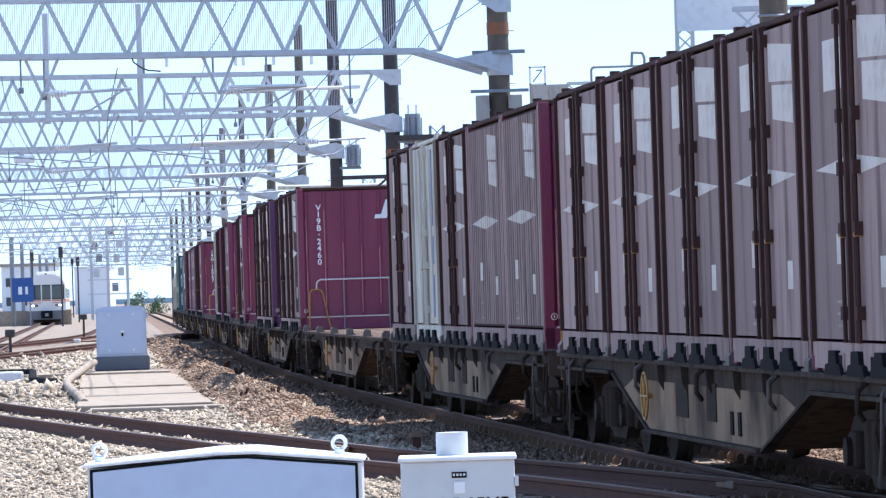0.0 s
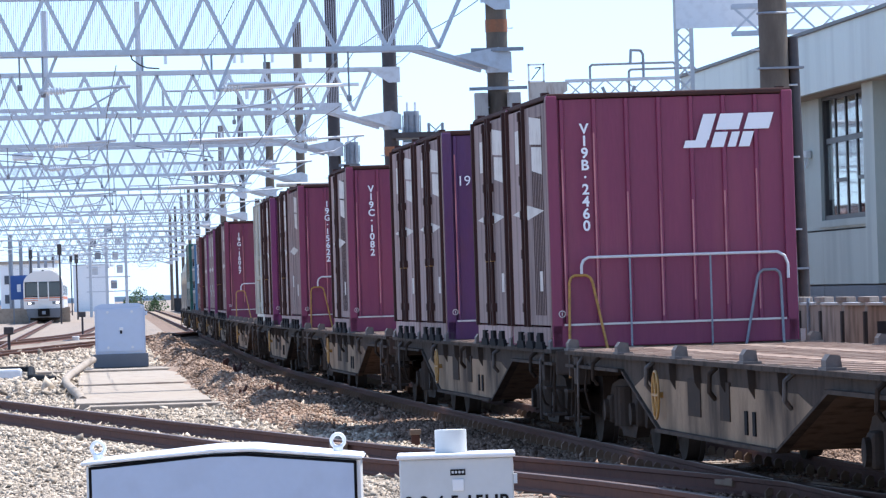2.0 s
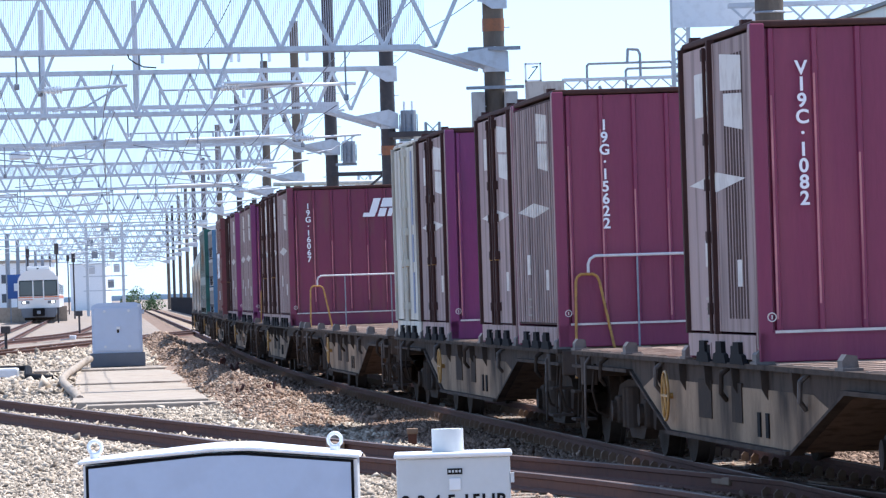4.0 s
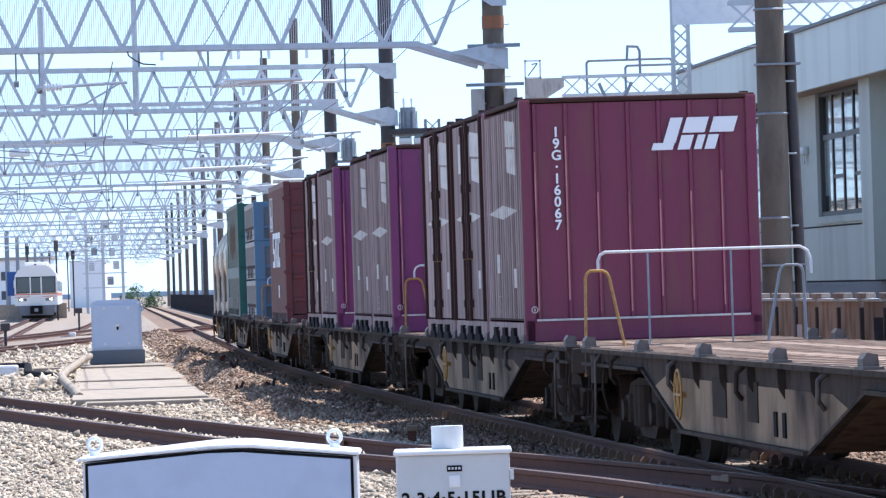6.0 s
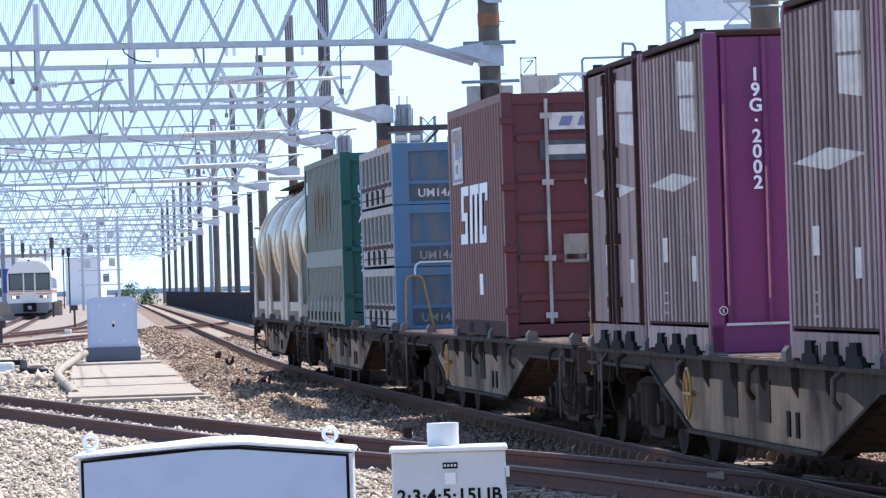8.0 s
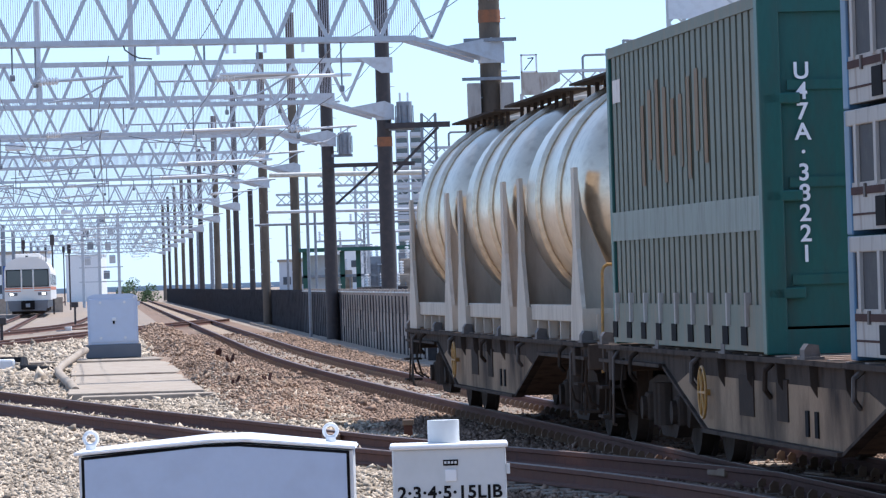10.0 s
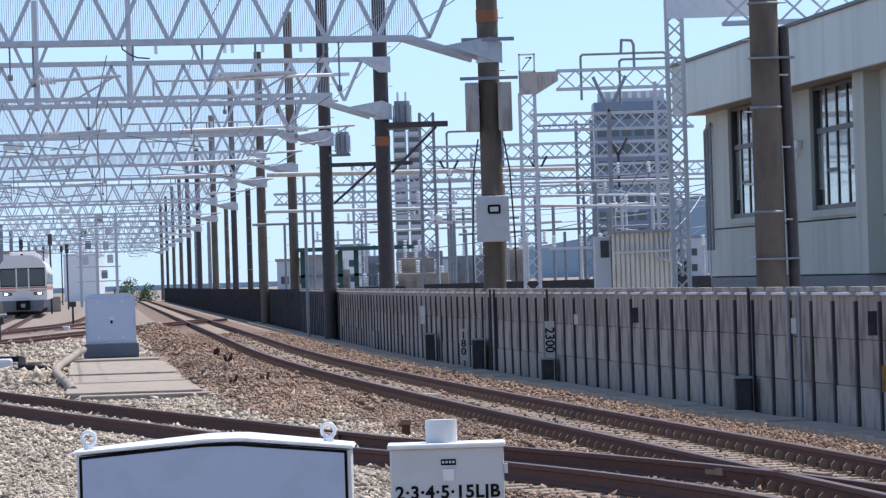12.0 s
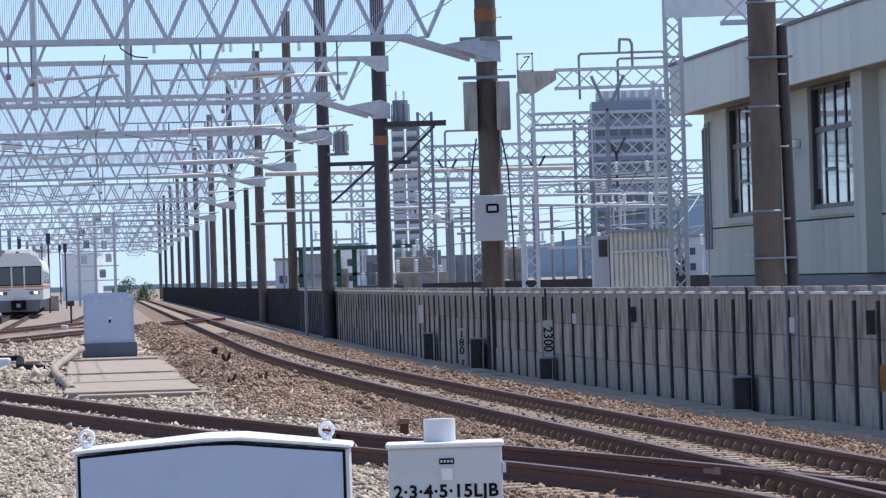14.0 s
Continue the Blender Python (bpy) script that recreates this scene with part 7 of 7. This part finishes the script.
# ---------------------------------------------------------------- trackside boxes
# grey cabinet on the slabs
cb = thing("relay_cabinet", "grey-blue steel relay cabinet on a dark plinth", "cabinet", m=pose(-8.33, 132.6, -0.12, 0, 0, 3))
part("plinth", box(B(), -0.68, 0.68, -0.4, 0.4, 0.0, 0.34, 0.02), "plinth", cb)
bm = extrude(B(), [(-0.62, 0.34), (0.62, 0.34), (0.62, 1.52), (0.46, 1.585), (-0.46, 1.585), (-0.62, 1.52)], "y", -0.36, 0.36)
bmesh.ops.bevel(bm, geom=bm.edges[:], offset=0.015, segments=2, affect="EDGES")
part("case", bm, "cabinet", cb)
part("door", box(B(), -0.57, 0.57, -0.385, -0.362, 0.4, 1.47, 0.008), "cabinet", cb)
for x, z in ((-0.3, 1.38), (0.3, 1.38), (-0.3, 0.5), (0.3, 0.5), (0.55, 1.5)):
    part("bolt", rod(B(), (x, -0.42, z), (x, -0.37, z), 0.035, seg=10), "insulator", cb)
part("latch", box(B(), -0.02, 0.08, -0.43, -0.38, 0.92, 1.0, 0.01), "insulator", cb)
# black plate below the latch, drawn in place of its cast shadow
part("latch_shadow_plate", box(B(), 0.0, 0.05, -0.40, -0.383, 0.84, 0.92), "black", cb)
part("side_hook", box(B(), 0.62, 0.68, -0.1, 0.1, 1.28, 1.38, 0.01), "insulator", cb)
# cable conduit that curves over the slabs
ct = thing("conduit_hose", "dusty brown cable conduit curving from the cabinet", "conduit", m=Matrix())
part("hose", bent(B(), [(-8.95, 131.5, 0.1), (-8.92, 129.0, 0.06), (-8.75, 123.0, -0.03), (-8.45, 116.5, -0.05), (-8.1, 110.5, -0.06), (-7.75, 106.0, -0.07), (-7.3, 101.0, -0.08), (-6.7, 94.5, -0.09), (-6.5, 92.6, -0.16)], 0.085, 10), "concrete", ct, smooth=True)
# low black pipes and a white block at the edge of the yard
t = thing("low_pipe", "black pipe run lying on the ballast", "pipe", m=Matrix())
part("tube", bent(B(), [(-11.5, 130.0, -0.08), (-10.2, 128.0, -0.05), (-9.4, 118.0, -0.1), (-8.6, 115.0, -0.12)], 0.09, 8), "black", t)
t = thing("marker_block", "small white marker block on the ballast", "marker", m=pose(-10.3, 122.0, -0.2))
part("block", box(B(), -0.35, 0.35, -0.3, 0.3, 0, 0.26, 0.05), "boxwhite", t)
t = thing("wood_offcut", "pale wooden offcut lying by the rail", "offcut", "offcuts", m=pose(-0.35, 78.5, -0.14, 0, 3, 4))
part("board", box(B(), -0.2, 0.2, -0.06, 0.06, 0, 0.05, 0.01), "shed", t)
t = thing("wood_offcut", "yellowish offcut lying between the rails", "offcut", "offcuts", m=pose(0.42, 79.0, -0.14, 0, -4, 40))
part("board", box(B(), -0.14, 0.14, -0.06, 0.06, 0, 0.06, 0.01), "yellow", t)

# large white box in front
Y0 = 22.0
wb = thing("equipment_box", "white steel equipment box with pale blue-grey door and lifting rings", "equipment box", m=pose(-0.98, Y0, -0.22))
bm = extrude(B(), [(-0.56, 0.0), (0.57, 0.0), (0.57, 1.135), (0.1, 1.178), (-0.56, 1.142)], "y", 0.0, 0.5)
part("case", bm, "boxwhite", wb)
bm = extrude(B(), [(-0.585, 1.147), (-0.03, 1.186), (0.13, 1.185), (0.585, 1.140), (0.585, 1.153), (0.13, 1.199), (-0.03, 1.199), (-0.585, 1.160)], "y", -0.03, 0.53)
for v in bm.verts:
    if v.co.y > 0.2 and v.co.z > 1.16:
        v.co.z += 0.010
bmesh.ops.bevel(bm, geom=bm.edges[:], offset=0.006, segments=2, affect="EDGES")
part("lid", bm, "boxwhite", wb, "white overhanging lid")
bm = extrude(B(), [(-0.55, 0.0), (0.555, 0.0), (0.555, 1.135), (0.1, 1.178), (-0.05, 1.178), (-0.55, 1.140)], "y", -0.008, 0.0)
part("gasket", bm, "black", wb, "dark rubber door gasket")
bm = extrude(B(), [(-0.537, 0.02), (0.543, 0.02), (0.543, 1.124), (0.1, 1.167), (-0.05, 1.167), (-0.537, 1.129)], "y", -0.02, -0.008)
part("door", bm, "doorblue", wb, "pale blue-grey door")
for x, z in ((-0.525, 1.205), (0.475, 1.207)):
    part("lifting_ring", ring(rod(B(), (x, 0.25, z - 0.06), (x, 0.25, z - 0.02), 0.022), (x, 0.25, z + 0.005), 0.027, 0.008, "y", 40, 12), "boxwhite", wb, "white lifting ring", True)
# numbered junction box
jb = thing("junction_box", "pale grey junction box with a round vent cap and black numbers", "junction box", m=pose(-0.015, Y0, -0.22, 0, 0.0, 0))
part("case", box(B(), -0.235, 0.235, 0.0, 0.3, 0.0, 1.13, 0.008), "boxgrey", jb)
part("lid", box(B(), -0.245, 0.245, -0.02, 0.32, 1.13, 1.15, 0.008), "boxwhite", jb)
part("vent_cap", rod(B(), (-0.02, 0.15, 1.15), (-0.02, 0.15, 1.245), 0.066, seg=32), "boxgrey", jb, "round vent cap", True)
part("name_plate", box(B(), -0.025, 0.037, -0.004, 0.0, 1.06, 1.085), "black", jb)
for j in range(4):
    part("plate_mark", box(B(), -0.02 + j * 0.014, -0.011 + j * 0.014, -0.006, -0.004, 1.068, 1.078), "boxgrey", jb)
part("switch_cover", box(B(), -0.018, 0.03, -0.008, 0.0, 0.995, 1.045, 0.004), "boxwhite", jb)
me = text_mesh("number", "2\u00b73\u00b74\u00b75\u00b715LJB", 0.074, "black", spacing=1.08, depth=0.001, bold=0.0022)
piece("number", me, jb, pose(0.0, -0.002, 0.925, 90, 0, 0))
part("hinge", box(B(), 0.235, 0.25, -0.005, 0.02, 1.02, 1.06), "boxgrey", jb)


# ---------------------------------------------------------------- far commuter train
def build_emu():
    e = thing("commuter_train", "white commuter train with an orange stripe and dark cab windows", "train")
    W = 1.53
    body = [(-W, 0.95), (W, 0.95), (W, 2.85), (1.46, 3.2), (1.25, 3.5), (0.9, 3.72), (0.45, 3.84), (-0.45, 3.84), (-0.9, 3.72), (-1.25, 3.5), (-1.46, 3.2), (-W, 2.85)]
    for c in range(3):
        y = c * 20.3
        part("body", extrude(B(), body, "y", y + 0.1, y + 20.0), "emuwhite", e)
        for sx in (-1, 1):
            part("stripe", box(B(), sx * W - 0.01, sx * W + 0.01, y + 0.1, y + 20.0, 1.62, 1.84), "emuorange", e)
            for j in range(9):
                part("side_window", box(B(), sx * W - 0.015, sx * W + 0.015, y + 1.6 + j * 2.05, y + 3.2 + j * 2.05, 1.95, 2.7), "glass", e)
        part("roof_unit", box(B(), -0.85, 0.85, y + 5, y + 9, 3.8, 4.1, 0.06), "emuwhite", e)
        part("underframe", box(B(), -1.3, 1.3, y + 0.3, y + 19.8, 0.4, 0.95), "emugrey", e)
        for yb in (2.8, 17.0):
            part("bogie", box(B(), -1.1, 1.1, y + yb - 1.3, y + yb + 1.3, 0.05, 0.75, 0.05), "wagondark", e)
    bm = extrude(B(), body, "y", 0.0, 0.12)
    part("cab_front", bm, "emuwhite", e)
    part("windscreen_surround", box(B(), -1.42, 1.42, -0.012, 0.005, 1.84, 3.02, 0.0), "black", e, "black windscreen surround")
    for x0, x1 in ((-1.36, -0.42), (-0.36, 0.36), (0.42, 1.36)):
        part("windscreen", box(B(), x0, x1, -0.03, 0.02, 1.9, 2.96, 0.01), "glass", e)
    for x in (-0.39, 0.39):
        part("cab_rib", box(B(), x - 0.045, x + 0.045, -0.06, 0.0, 0.95, 3.0), "emuwhite", e)
    for z0, z1 in ((1.72, 1.80), (1.56, 1.61)):
        part("front_stripe", box(B(), -1.5, 1.5, -0.015, 0.0, z0, z1), "emuorange", e)
    part("gangway_sill", box(B(), -0.34, 0.34, -0.05, 0.0, 1.5, 1.72), "emuwhite", e)
    for x in (-0.98, 0.98):
        part("headlight", box(B(), x - 0.3, x + 0.3, -0.04, 0.0, 1.28, 1.48, 0.03), "emugrey", e)
        part("headlight_lens", box(B(), x - (0.02 if x > 0 else 0.2), x + (0.2 if x > 0 else 0.02), -0.055, -0.03, 1.32, 1.44), "headlight", e)
    part("skirt", extrude(B(), [(-1.36, 0.95), (1.36, 0.95), (1.2, 0.25), (-1.2, 0.25)], "y", -0.1, 0.3), "emugrey", e)
    part("coupler", box(B(), -0.45, 0.45, -0.5, 0.0, 0.35, 0.95, 0.05), "black", e)
    part("coupler_head", box(B(), -0.14, 0.14, -0.62, -0.4, 0.5, 0.75, 0.03), "steelgrey", e)
    part("roof_lamp", box(B(), -0.08, 0.08, 0.1, 0.3, 3.83, 3.93), "black", e)
    return e


EMU = build_emu()

# ---------------------------------------------------------------- movement


def motions():
    for k, w in enumerate(WAGONS):
        ride(w, FIRST_WAGON + k * WAGON_PITCH, 0.0)
    for row in LOADS:
        ob, k, y = row[:3]
        ride(ob, FIRST_WAGON + k * WAGON_PITCH, y, row[3] if len(row) > 3 else DECK)

    rows = []
    for i in range(15):
        y = 426.0 - 7.1 * i
        rows.append((float(i), pose(emu_x(y), y, 0, 0, 0, math.degrees(math.atan(0.067)))))
    walk(EMU, rows)


motions()
